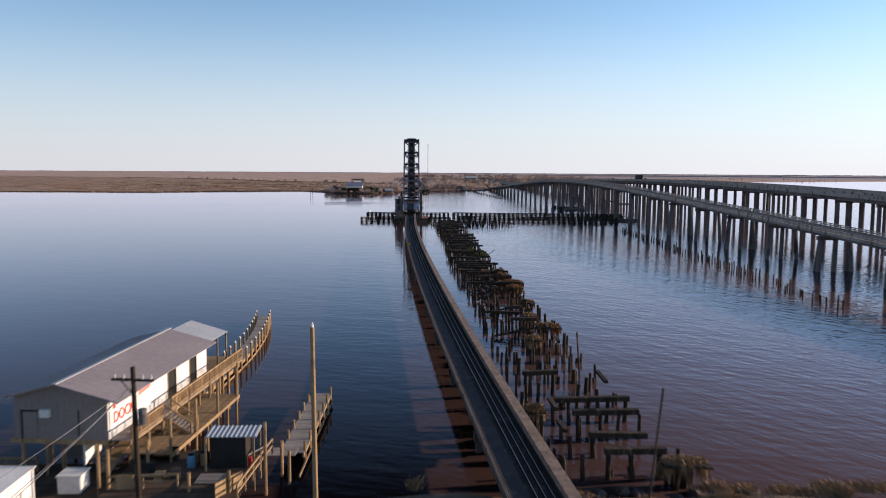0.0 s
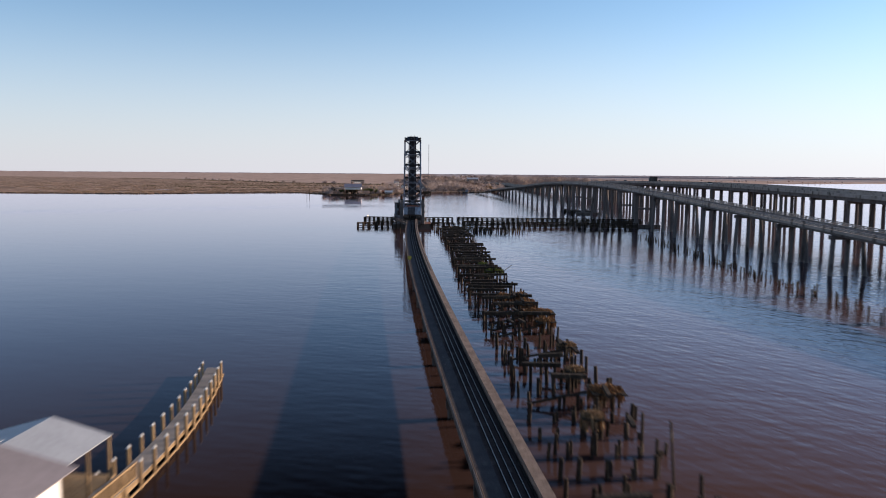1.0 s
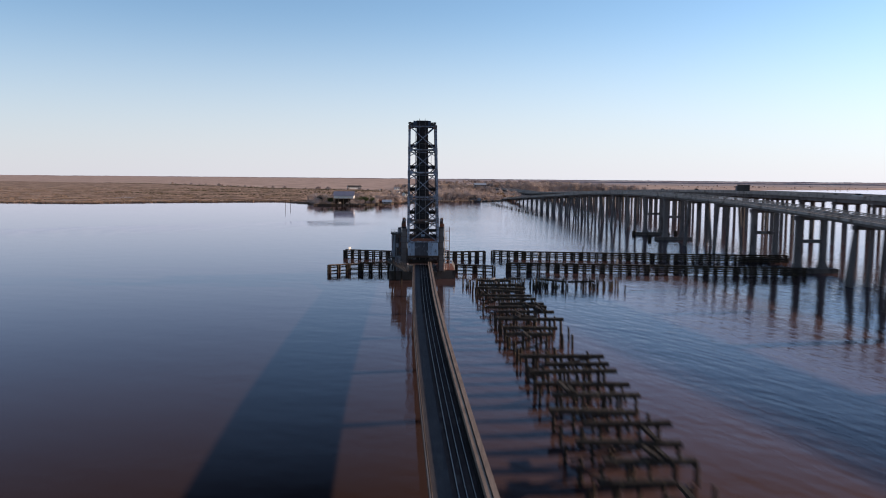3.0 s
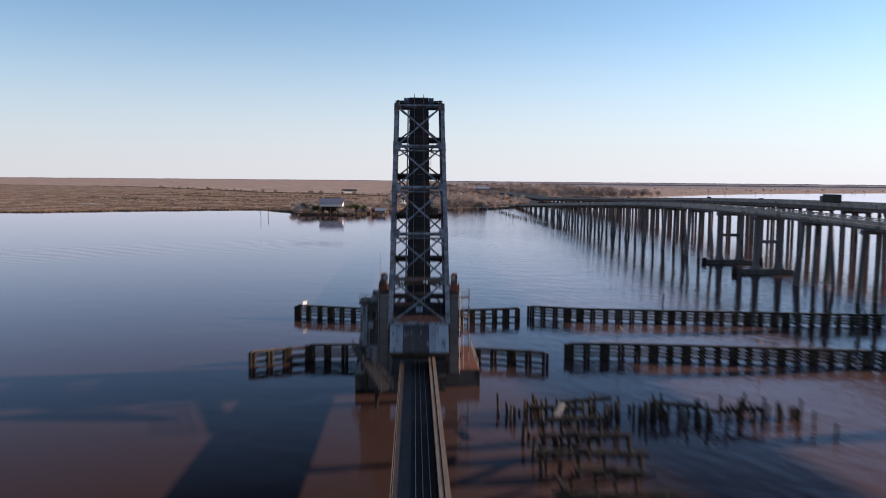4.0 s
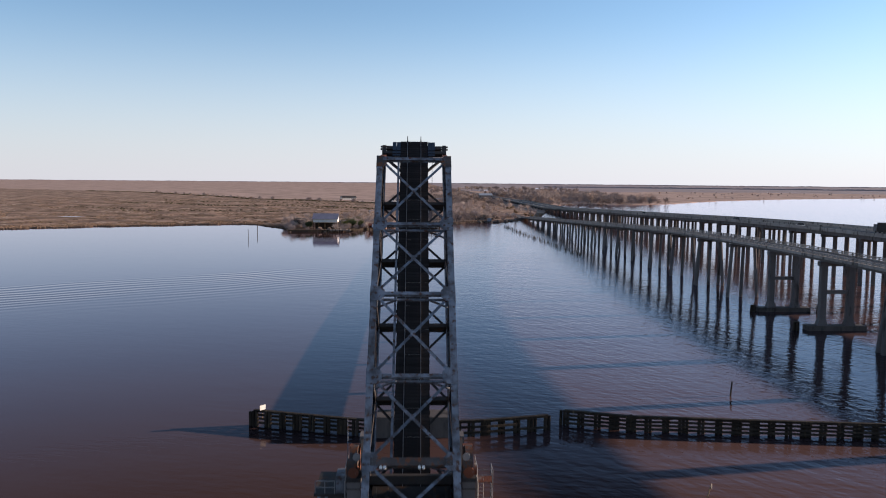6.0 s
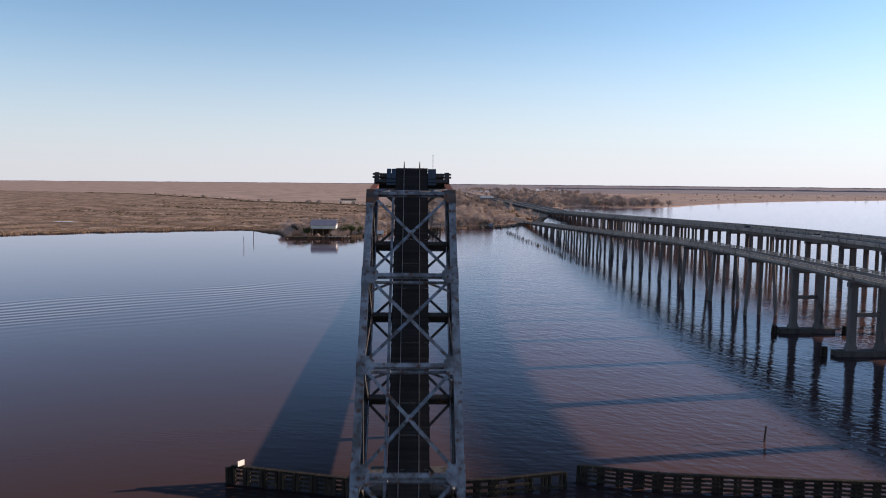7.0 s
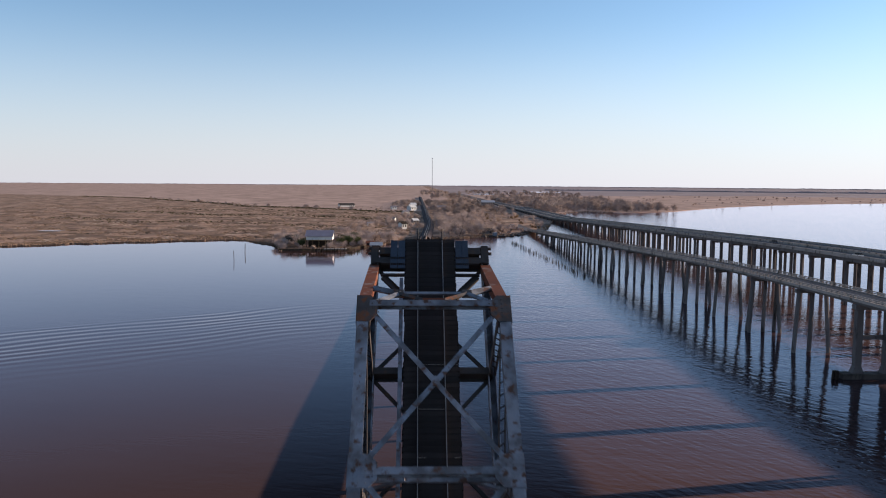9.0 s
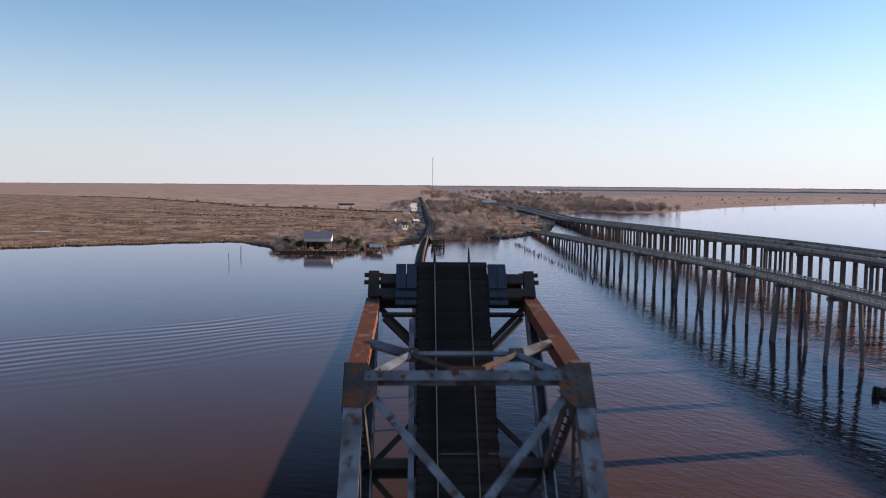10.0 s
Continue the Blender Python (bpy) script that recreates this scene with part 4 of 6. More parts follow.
def highway(label, x0, x1, zf, y0, y1, bents, frames, open_rail, depth):
    t = thing("highway_bridge", label, "bridge", kind="structure")
    cuts = [y0] + [b for b in bents if y0 + 5 < b < y1 - 5] + [y1]
    posts_a, posts_b = [], bmesh.new()
    for a, b in zip(cuts, cuts[1:]):
        ys = steps(a + 0.04, b - 0.04, 9)
        bm = bmesh.new()
        ribbon(bm, ys, x0, x1, -0.45, -0.05, zf)
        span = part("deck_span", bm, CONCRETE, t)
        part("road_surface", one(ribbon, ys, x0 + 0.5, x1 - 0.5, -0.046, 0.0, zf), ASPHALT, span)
        # girders, caps and columns are coloured darker for shade below the deck
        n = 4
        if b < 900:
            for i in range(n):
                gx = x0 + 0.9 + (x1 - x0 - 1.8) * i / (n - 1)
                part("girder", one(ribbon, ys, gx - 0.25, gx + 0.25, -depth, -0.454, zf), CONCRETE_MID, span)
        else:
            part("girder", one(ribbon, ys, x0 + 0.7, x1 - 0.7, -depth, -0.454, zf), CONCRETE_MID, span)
        for s, px in ((-1, x0), (1, x1)):
            if open_rail:
                part("kerb", one(ribbon, ys, min(px, px - s * 0.4), max(px, px - s * 0.4), -0.046, 0.22, zf), CONCRETE, span)
                for h in (0.5, 0.88):
                    part("guard_rail", one(ribbon, ys, px - s * 0.2 - 0.11, px - s * 0.2 + 0.11, h - 0.12, h + 0.1, zf), CONCRETE, span)
                y = a + 1.2
                while y < b:
                    if s < 0 and 300 < y < 1000 and len(posts_a) < 290:
                        posts_a.append((px - s * 0.2, y, zf(y)))
                    else:
                        box(posts_b, px - s * 0.2 - 0.14, px - s * 0.2 + 0.14, y - 0.14, y + 0.14, zf(y) + 0.2, zf(y) + 1.02)
                    y += 2.4
            else:
                part("parapet", one(ribbon, ys, min(px, px - s * 0.35), max(px, px - s * 0.35), -0.046, 0.85, zf), CONCRETE, span)
        if not open_rail:
            part("median_line", one(ribbon, ys, (x0 + x1) / 2 - 0.09, (x0 + x1) / 2 + 0.09, 0.004, 0.012, zf), WHITE, span)
    if open_rail:
        pm = mesh_of(one(box, -0.14, 0.14, -0.14, 0.14, 0.2, 1.02), CONCRETE)
        for p in posts_a:
            o = new("rail_post", pm)
            o.parent, o.location = t, p
        tagged(part("rail_posts", posts_b, CONCRETE, t), kind="stuff")
    else:
        posts_b.free()
    for b in bents:
        if not y0 + 5 < b < y1 - 5:
            continue
        z = zf(b) - depth
        if z < 1.2:
            continue
        xm = (x0 + x1) / 2
        if b in frames:
            pier = part("pier_footing", one(box, xm - 7.2, xm + 7.2, b - 1.5, b + 1.5, -2, 1.2), CONCRETE_DARK, t, "long low concrete footing")
            for s in (-1, 1):
                bm = bmesh.new()
                hexa(bm, [(xm + s * 3.4 - 1.3, b - 0.9, 1.2), (xm + s * 3.4 + 1.3, b - 0.9, 1.2), (xm + s * 3.4 + 1.3, b + 0.9, 1.2), (xm + s * 3.4 - 1.3, b + 0.9, 1.2),
                          (xm + s * 3.4 - 0.75, b - 0.7, 2.9), (xm + s * 3.4 + 0.75, b - 0.7, 2.9), (xm + s * 3.4 + 0.75, b + 0.7, 2.9), (xm + s * 3.4 - 0.75, b + 0.7, 2.9)])
                box(bm, xm + s * 3.4 - 0.75, xm + s * 3.4 + 0.75, b - 0.7, b + 0.7, 2.9, z - 1.1)
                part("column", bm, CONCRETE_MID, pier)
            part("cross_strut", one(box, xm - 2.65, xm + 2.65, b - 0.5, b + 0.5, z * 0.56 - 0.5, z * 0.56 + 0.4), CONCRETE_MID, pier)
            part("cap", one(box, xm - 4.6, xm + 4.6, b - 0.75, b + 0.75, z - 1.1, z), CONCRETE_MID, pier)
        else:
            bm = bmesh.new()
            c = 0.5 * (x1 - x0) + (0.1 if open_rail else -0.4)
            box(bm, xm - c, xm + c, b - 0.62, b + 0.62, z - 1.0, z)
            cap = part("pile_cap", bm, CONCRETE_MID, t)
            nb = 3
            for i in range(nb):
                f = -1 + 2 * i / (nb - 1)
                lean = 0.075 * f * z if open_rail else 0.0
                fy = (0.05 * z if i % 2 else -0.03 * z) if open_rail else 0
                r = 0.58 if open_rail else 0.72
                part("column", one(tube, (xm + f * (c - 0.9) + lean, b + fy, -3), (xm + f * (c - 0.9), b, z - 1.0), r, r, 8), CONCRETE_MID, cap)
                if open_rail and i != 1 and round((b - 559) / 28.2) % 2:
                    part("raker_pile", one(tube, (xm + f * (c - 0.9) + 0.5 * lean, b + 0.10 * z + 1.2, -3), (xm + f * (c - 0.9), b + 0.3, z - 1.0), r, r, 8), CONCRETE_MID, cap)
    return t


B1 = [559 + 28.2 * k for k in range(-21, 17)]
FRAMES = {B1[i] for i in (19, 20, 15, 16)}
highway("old concrete highway bridge with open railing humped over the channel", 98.0, 106.8, hw1_z, 20, 1062, B1, FRAMES, True, 1.1)
B2 = [563 + 26.8 * k for k in range(-20, 42)]
highway("twin-lane concrete motorway viaduct with solid parapets", 156.0, 168.0, hw2_z, 20, 1700, B2, set(), False, 1.8)
highway("twin-lane concrete motorway viaduct beyond its parallel twin", 171.0, 183.0, hw2_z, 20, 1700, [b + 11 for b in B2], set(), False, 1.8)


def land_road(x0, x1, y0, y1, label, fall=0.004, rise=4.15):
    ys = steps(y0, y1, 60)
    bm = bmesh.new()
    sweep(bm, ys, x0, x1, -0.5, lambda y: max(1.1, rise - fall * (y - y0)), cx=lambda y: 0.0)
    me = mesh_of(bm, ASPHALT)
    tagged(new("road", me), label, "road", kind="structure")


land_road(156.6, 167.4, 1700.1, 3600, "grey motorway carriageway running away through the marsh")
land_road(171.6, 182.4, 1700.1, 3600, "second grey motorway carriageway through the marsh")
land_road(98, 107.5, 1062.1, 1190, "old road running away from the bridge landing", 0.01, 1.45)


# ---- timber fenders of the channel ----
def fender(label, pts, gap=2.4, wales=4, braced=False, top=2.2, missing=0.0, pale=False):
    t = thing("channel_fender", label, "fender", group="channel fenders")
    for (ax, ay), (bx, by) in zip(pts, pts[1:]):
        a, b = Vector((ax, ay, 0)), Vector((bx, by, 0))
        ln = (b - a).length
        d = (b - a) / ln
        nrm = Vector((-d.y, d.x, 0))
        n = max(1, round(ln / gap))
        for i in range(n + 1):
            p = a + d * ln * i / n + nrm * 0.22
            h = top + rng.uniform(-0.12, 0.18)
            q = p + Vector((rng.uniform(-0.08, 0.08), rng.uniform(-0.08, 0.08), 0))
            for e in (-0.27, 0.27) if i % 3 else (-0.5, 0.0, 0.5):
                r = rng.uniform(0.24, 0.3)
                part("timber_post", one(tube, (q.x + d.x * e, q.y + d.y * e, -2.5), (p.x + d.x * e, p.y + d.y * e, h + rng.uniform(-0.12, 0.05)), r, r * 0.92, 7), TIMBER_DARK, t)
            if braced and i % 2 == 0:
                back = p + nrm * 1.7
                part("brace", one(beam, (back.x, back.y, -1.0), (p.x, p.y, top - 0.2), 0.28, 0.28), TIMBER_DARK, t)
        for k in range(wales):
            if rng.random() < missing:
                continue
            z = top - 0.12 - k * (top - 0.35) / max(1, wales - 0.6)
            o = nrm * -0.08
            m = max(1, round(ln / 6))
            for i in range(m):
                if rng.random() < missing:
                    continue
                s0, s1 = a + d * ln * i / m + o, a + d * ln * (i + 1) / m + o
                dz = rng.uniform(-0.05, 0.05)
                part("wale", one(beam, (s0.x, s0.y, z + dz), (s1.x, s1.y, z + rng.uniform(-0.05, 0.05)), 0.22, 0.30), TIMBER_DARK, t)
        part("top_plank", one(beam, (a.x, a.y, top + 0.08), (b.x, b.y, top + 0.08), 0.6, 0.1), KERB if pale else TIMBER_DARK, t, "splintered pale top plank" if pale else "weathered top plank")
    return t


fender("long dark timber channel fender of piles and wales", [(22.6, 389.9), (28, 389.9), (40, 388.7), (58, 386.1), (80, 383), (97, 381)], braced=True)
fender("long dark timber fender on the far side of the channel", [(22.0, 425.9), (31, 422.9), (48, 420.8), (76, 417.8), (108, 415)])
fender("short dark timber fender beside the bascule pier", [(8.5, 387.9), (13.5, 386.6), (18.2, 385.0)], gap=2.6, wales=4, top=1.9, missing=0.05)
fender("short timber fender with a weedy top beside the rest pier", [(6.0, 420.6), (10.2, 421.2), (19.2, 423.5)], gap=2.4, wales=3, missing=0.1)
fender("dark timber fender running out from the rest pier", [(-6.0, 421.2), (-9.8, 422.2), (-22.8, 426.2)], gap=2.2)
fender("dark timber fender running out from the bascule pier", [(-8.2, 389.1), (-15.8, 388.9)], gap=2.7, wales=4, missing=0.06)
fender("broken outer length of fender with a pale splintered top", [(-15.9, 388.8), (-19.0, 387.6), (-23.6, 385.3)], gap=2.3, wales=4, top=1.9, missing=0.08, pale=True)


def sign_post(at, h, label, size=(0.7, 0.5), lean=(0, 0), mat=None):
    t = thing("marker_sign", label, "sign", at)
    part("post", one(tube, (0, 0, -1.2), (lean[0], lean[1], h), 0.05, n=6), TIMBER, t)
    board = part("board", one(box, -size[0] / 2, size[0] / 2, -0.10, -0.06, -size[1] / 2, size[1] / 2), mat or WHITE, t)
    board.location, board.rotation_euler = (lean[0], lean[1], h), (0, 0, radians(48))


sign_post((-21.6, 425.9, 2.2), 0.5, "small white marker board on the end of a fender", (1.0, 0.7))
sign_post((29.4, 390.3, 2.2), 2.3, "leaning pale pole with a small white tag", (0.22, 0.5), (1.1, 0.4), BOARDS)
sign_post((50.5, 387.5, 2.2), 0.9, "grey square marker board on the fender", (0.9, 0.9), (0, 0), STEEL_DARK)


def lone_pile(at, h, r, lean=(0.15, 0.05), label="dark leaning pile standing alone in the water", n=1):
    t = thing("dolphin" if n > 1 else "mooring_pile", label, "pile", at)
    for i in range(n):
        a = math.tau * i / max(1, n)
        e = 0.45 if n > 1 else 0
        part("timber_post", one(tube, (e * math.cos(a) * 1.5, e * math.sin(a) * 1.5, -2), (e * math.cos(a) + lean[0], e * math.sin(a) + lean[1], h), r, r * 0.85, 8), TIMBER_DARK, t)


lone_pile((20.3, 93, 0), 5.2, 0.12, (-0.55, 0.1), "thin dark leaning pole among the ruined bents")
lone_pile((19.8, 100.4, 0), 3.6, 0.16, (0.0, 0.1), "dark upright pile among the ruined bents")
lone_pile((19.5, 95.7, 0), 3.0, 0.16, (0.1, 0.0), "dark upright pile among the ruined bents")
lone_pile((52.8, 442.2, 0), 2.4, 0.16, (0.35, 0.0))
lone_pile((93.7, 530, 0), 1.9, 0.35, (0.1, 0), "dark timber dolphin beside the highway pier", 4)
lone_pile((92.5, 502, 0), 2.2, 0.35, (0.1, 0), "dark timber dolphin beside the highway pier", 4)
lone_pile((112, 529, 0), 2.0, 0.35, (-0.1, 0), "dark timber dolphin beside the highway pier", 4)
lone_pile((-103.2, 843, 0), 6.0, 0.22, (0.2, 0), "thin bare channel pile off the far marsh")
lone_pile((-99.7, 798, 0), 5.5, 0.16, (-0.2, 0), "thin bare channel pile off the far marsh")


# ---- ruined trestle beside the track ----
def ruin():
    y = 62.0
    while y < 353:
        f = (y - 60) / 310
        x0 = 12.3 - 1.0 * min(1, max(0, (y - 110) / 50)) + 0.5 * math.sin(y * 0.05)
        w = 9.2
        n = 6
        sound = 0.55 + 0.4 * min(1, max(0, (y - 120) / 80))
        t = thing("ruined_pile_bent", "dark rotten timber pile bent of an abandoned trestle", "ruined bent", (x0, y, 0), "ruined trestle bents")
        has_cap = True if y < 80 else rng.random() < (sound if y > 112 else 0.2)
        top = 2.0 + rng.uniform(-0.25, 0.25)
        for i in range(n):
            px = w * i / (n - 1) + rng.uniform(-0.3, 0.3)
            if rng.random() < 0.1:
                continue
            h = top if has_cap and rng.random() < 0.85 else rng.uniform(0.5, 2.6)
            lx, ly = rng.uniform(-0.25, 0.25), rng.uniform(-0.3, 0.3)
            bm = bmesh.new()
            r = rng.uniform(0.17, 0.27)
            tube(bm, (px - lx, -ly, -2), (px, 0, h), r, r * 0.8, 7)
            part("timber_post", bm, TIMBER_DARK, t)
            if rng.random() < 0.5:
                part("timber_post", one(tube, (px + 0.5, 0.9, -2), (px + 0.4 + lx, 0.7 + ly, rng.uniform(0.4, 2.2)), 0.18, 0.15, 7), TIMBER_DARK, t)
        if has_cap:
            a = rng.choice((-0.6, -0.4, 0.6, 2.0))
            b = w + rng.choice((0.4, 0.8, 0.2, -1.5, -3.0))
            if y < 80:
                a, b = rng.uniform(2.0, 3.4), w + rng.uniform(-1.2, 0.5)
            elif y < 150:
                a = rng.uniform(0.5, 4.5)
                b = a + rng.uniform(2.6, 4.6)
            bm = bmesh.new()
            beam(bm, (a, rng.uniform(-0.15, 0.15), top + 0.18 + rng.uniform(-0.12, 0.12)), (b, rng.uniform(-0.2, 0.2), top + 0.18 + rng.uniform(-0.2, 0.15)), 0.62, 0.46)
            part("cap_beam", bm, TIMBER_DARK, t)
        if rng.random() < (0.12 if y < 130 else 0.5):
            part("brace", one(beam, (0.2, 0.32, 0.3), (w * rng.uniform(0.4, 1), 0.32, top - 0.2), 0.09, 0.28), TIMBER_DARK, t)
        if rng.random() < 0.75 * sound:
            for j in range(rng.randint(1, 3)):
                px = rng.uniform(0.3, w - 0.6)
                ln = rng.uniform(2.0, 4.4)
                part("stringer", one(beam, (px, -0.3, top + 0.52 + 0.05 * j), (px + rng.uniform(-0.5, 0.5), ln, top + 0.5 - rng.choice((0, 0, 0.1, 1.2))), 0.38, 0.3), TIMBER_DARK, t)
        y += rng.uniform(4.5, 5.0)


ruin()


def clump(name, label, category, at, size, mat, n, h=0.5, platform=True, blade=0.05):
    """Dead weeds rooted on rotten planks."""
    t = thing(name, label, category, at)
    if platform:
        for i in range(6):
            x = -size[0] / 2 + size[0] * (i + 0.5) / 6
            a = (x, -size[1] / 2 + rng.uniform(-0.3, 0.3), rng.uniform(-0.04, 0.04))
            b = (x + rng.uniform(-0.1, 0.1), size[1] / 2 + rng.uniform(-0.4, 0.3), rng.uniform(-0.04, 0.04))
            part("rotten_plank", one(beam, a, b, size[0] / 6.5, 0.14), TIMBER_DARK, t)
        for k in range(7):
            px, py = rng.uniform(-0.42, 0.42) * size[0], rng.uniform(-0.42, 0.42) * size[1]
            foot = (px + rng.uniform(-0.2, 0.2), py, -4.2)
            part("support_pile", one(tube, foot, (px, py, rng.uniform(-0.1, 0.35)), 0.19, 0.15, n=7), TIMBER_DARK, t)
    bm = bmesh.new()
    for i in range(n):
        a, r = rng.uniform(0, math.tau), math.sqrt(rng.random())
        x, y = size[0] / 2 * r * math.cos(a), size[1] / 2 * r * math.sin(a)
        hh = h * rng.uniform(0.4, 1.2) * (1.25 - 0.7 * r)
        lx, ly = rng.uniform(-0.5, 0.5) * hh, rng.uniform(-0.5, 0.5) * hh
        w = blade * rng.uniform(0.6, 1.6)
        c, s = math.cos(a * 7) * w, math.sin(a * 7) * w
        v = [bm.verts.new(p) for p in ((x - c, y - s, 0.05), (x + c, y + s, 0.05), (x + lx + c * 0.6, y + ly + s * 0.6, hh * 0.75), (x + lx * 1.6, y + ly * 1.6, hh))]
        bm.faces.new(v)
        if platform and i % 2:
            # dead stems that trail down over the edge
            ex, ey = size[0] * 0.52 * math.cos(a), size[1] * 0.52 * math.sin(a)
            dl = rng.uniform(0.3, 1.3)
            v = [bm.verts.new(p) for p in ((ex * 0.85 - c, ey * 0.85 - s, 0.15), (ex * 0.85 + c, ey * 0.85 + s, 0.15), (ex + c, ey + s, 0.1 - 0.4 * dl), (ex * 1.08, ey * 1.08, 0.05 - dl))]
            bm.faces.new(v)
    tagged(part("weed_growth", bm, mat, t), kind="stuff")
    return t


WEEDS = "tawny dead weeds hanging over rotten timbers"
for x, y, w, mat, lab in ((18.6, 213, 4.0, MOSS, "bright green weeds on a rotten timber platform"), (19.6, 177, 2.6, BRACKEN, WEEDS), (19.6, 170, 3.0, BRACKEN, WEEDS), (20.2, 159.4, 4.6, BRACKEN, WEEDS), (20.0, 152, 3.0, BRACKEN, WEEDS),
                          (19.9, 134.7, 2.4, REED, WEEDS), (19.9, 113.7, 3.4, BRACKEN, WEEDS), (16.6, 105, 2.0, REED, WEEDS), (16.4, 175.8, 2.6, BRACKEN, WEEDS), (19.7, 166.9, 2.4, BRACKEN, WEEDS), (18.4, 122, 2.2, REED, WEEDS), (12.0, 74, 2.0, REED, WEEDS), (17, 225, 2.2, MOSS, "green weeds on old timbers")):
    clump("weed_clump", lab, "weeds", (x, y, 1.9), (w, w * 1.05), mat, 900, 0.55, True, 0.05)
clump("weed_clump", "bright green weeds on the kerb of the trestle", "weeds", (track_x(223) - 2.1, 223, 3.45), (0.9, 8), MOSS, 500, 0.5, False)


def leaning_ladder():
    t = thing("ladder", "thin pale ladder leaning on the weedy timber platform", "ladder", (20.6, 211.5, 2.0))
    for k in (0, 0.5):
        part("rail", one(beam, (0, k, 0), (1.7, k, 1.3), 0.06, 0.06), BOARDS, t)
    for i in range(5):
        part("rung", one(beam, (0.25 + 0.32 * i, 0, 0.19 + 0.245 * i), (0.25 + 0.32 * i, 0.5, 0.19 + 0.245 * i), 0.05, 0.05), BOARDS, t)


leaning_ladder()


def stub_row(y0, y1, xa, xb, gap, label, r=0.17):
    t = thing("pile_stubs", label, "pile stubs")
    y = y0
    while y < y1:
        f = (y - y0) / (y1 - y0)
        for j in range(rng.choice((1, 2, 2, 3))):
            x = xa + (xb - xa) * f + rng.uniform(-2.2, 2.2)
            part("stub", one(tube, (x, y, -1.5), (x + rng.uniform(-0.2, 0.2), y + rng.uniform(-0.2, 0.2), rng.uniform(0.6, 1.9)), r, r * 0.8, 6), TIMBER_DARK, t)
        y += gap * rng.uniform(0.7, 1.3)


stub_row(140, 335, 77, 86, 3.0, "uneven row of dark rotten pile stubs in the water")
stub_row(700, 945, 79.5, 70, 2.6, "row of dark rotten pile stubs near the far landing", 0.11)


def stub_field():
    t = thing("pile_stubs", "crowd of dark rotten pile stubs below the channel fender", "pile stubs")
    for i in range(120):
        x = rng.uniform(8, 44)
        y = 361 - 0.10 * (x - 12) + rng.gauss(0, 2.2)
        h = rng.uniform(0.5, 2.4)
        part("stub", one(tube, (x, y, -1.5), (x + rng.uniform(-0.25, 0.25), y + rng.uniform(-0.2, 0.2), h), 0.2, 0.14, 6), TIMBER_DARK, t)
    for x, y, a in ((15, 358, 0.1), (19, 361, -0.2), (29, 359, 0.3), (35, 357, -0.1)):
        part("fallen_beam", one(beam, (x - 3, y, 1.6 + a), (x + 3, y + 0.6, 1.5 - a), 0.45, 0.4), TIMBER_DARK, t)
    part("pale_plank", one(beam, (14.2, 353.5, 1.9), (15.6, 357.4, 2.3), 0.6, 0.12), BOARDS, t, "pale bleached plank")


stub_field()


# ---- boat dock on the near shore ----
def about(k):
    """Bring a group nearer or farther along its lines of sight from the start of the flight."""
    return Matrix.Translation((1.037, 0.059, 23.365)) @ Matrix.Scale(k, 4) @ Matrix.Translation((-1.037, -0.059, -23.365))


HOUSE = about(0.945) @ pose(-22.0, 60.3, 0, 0, 0, -5.5)
inland = set(scene.objects)


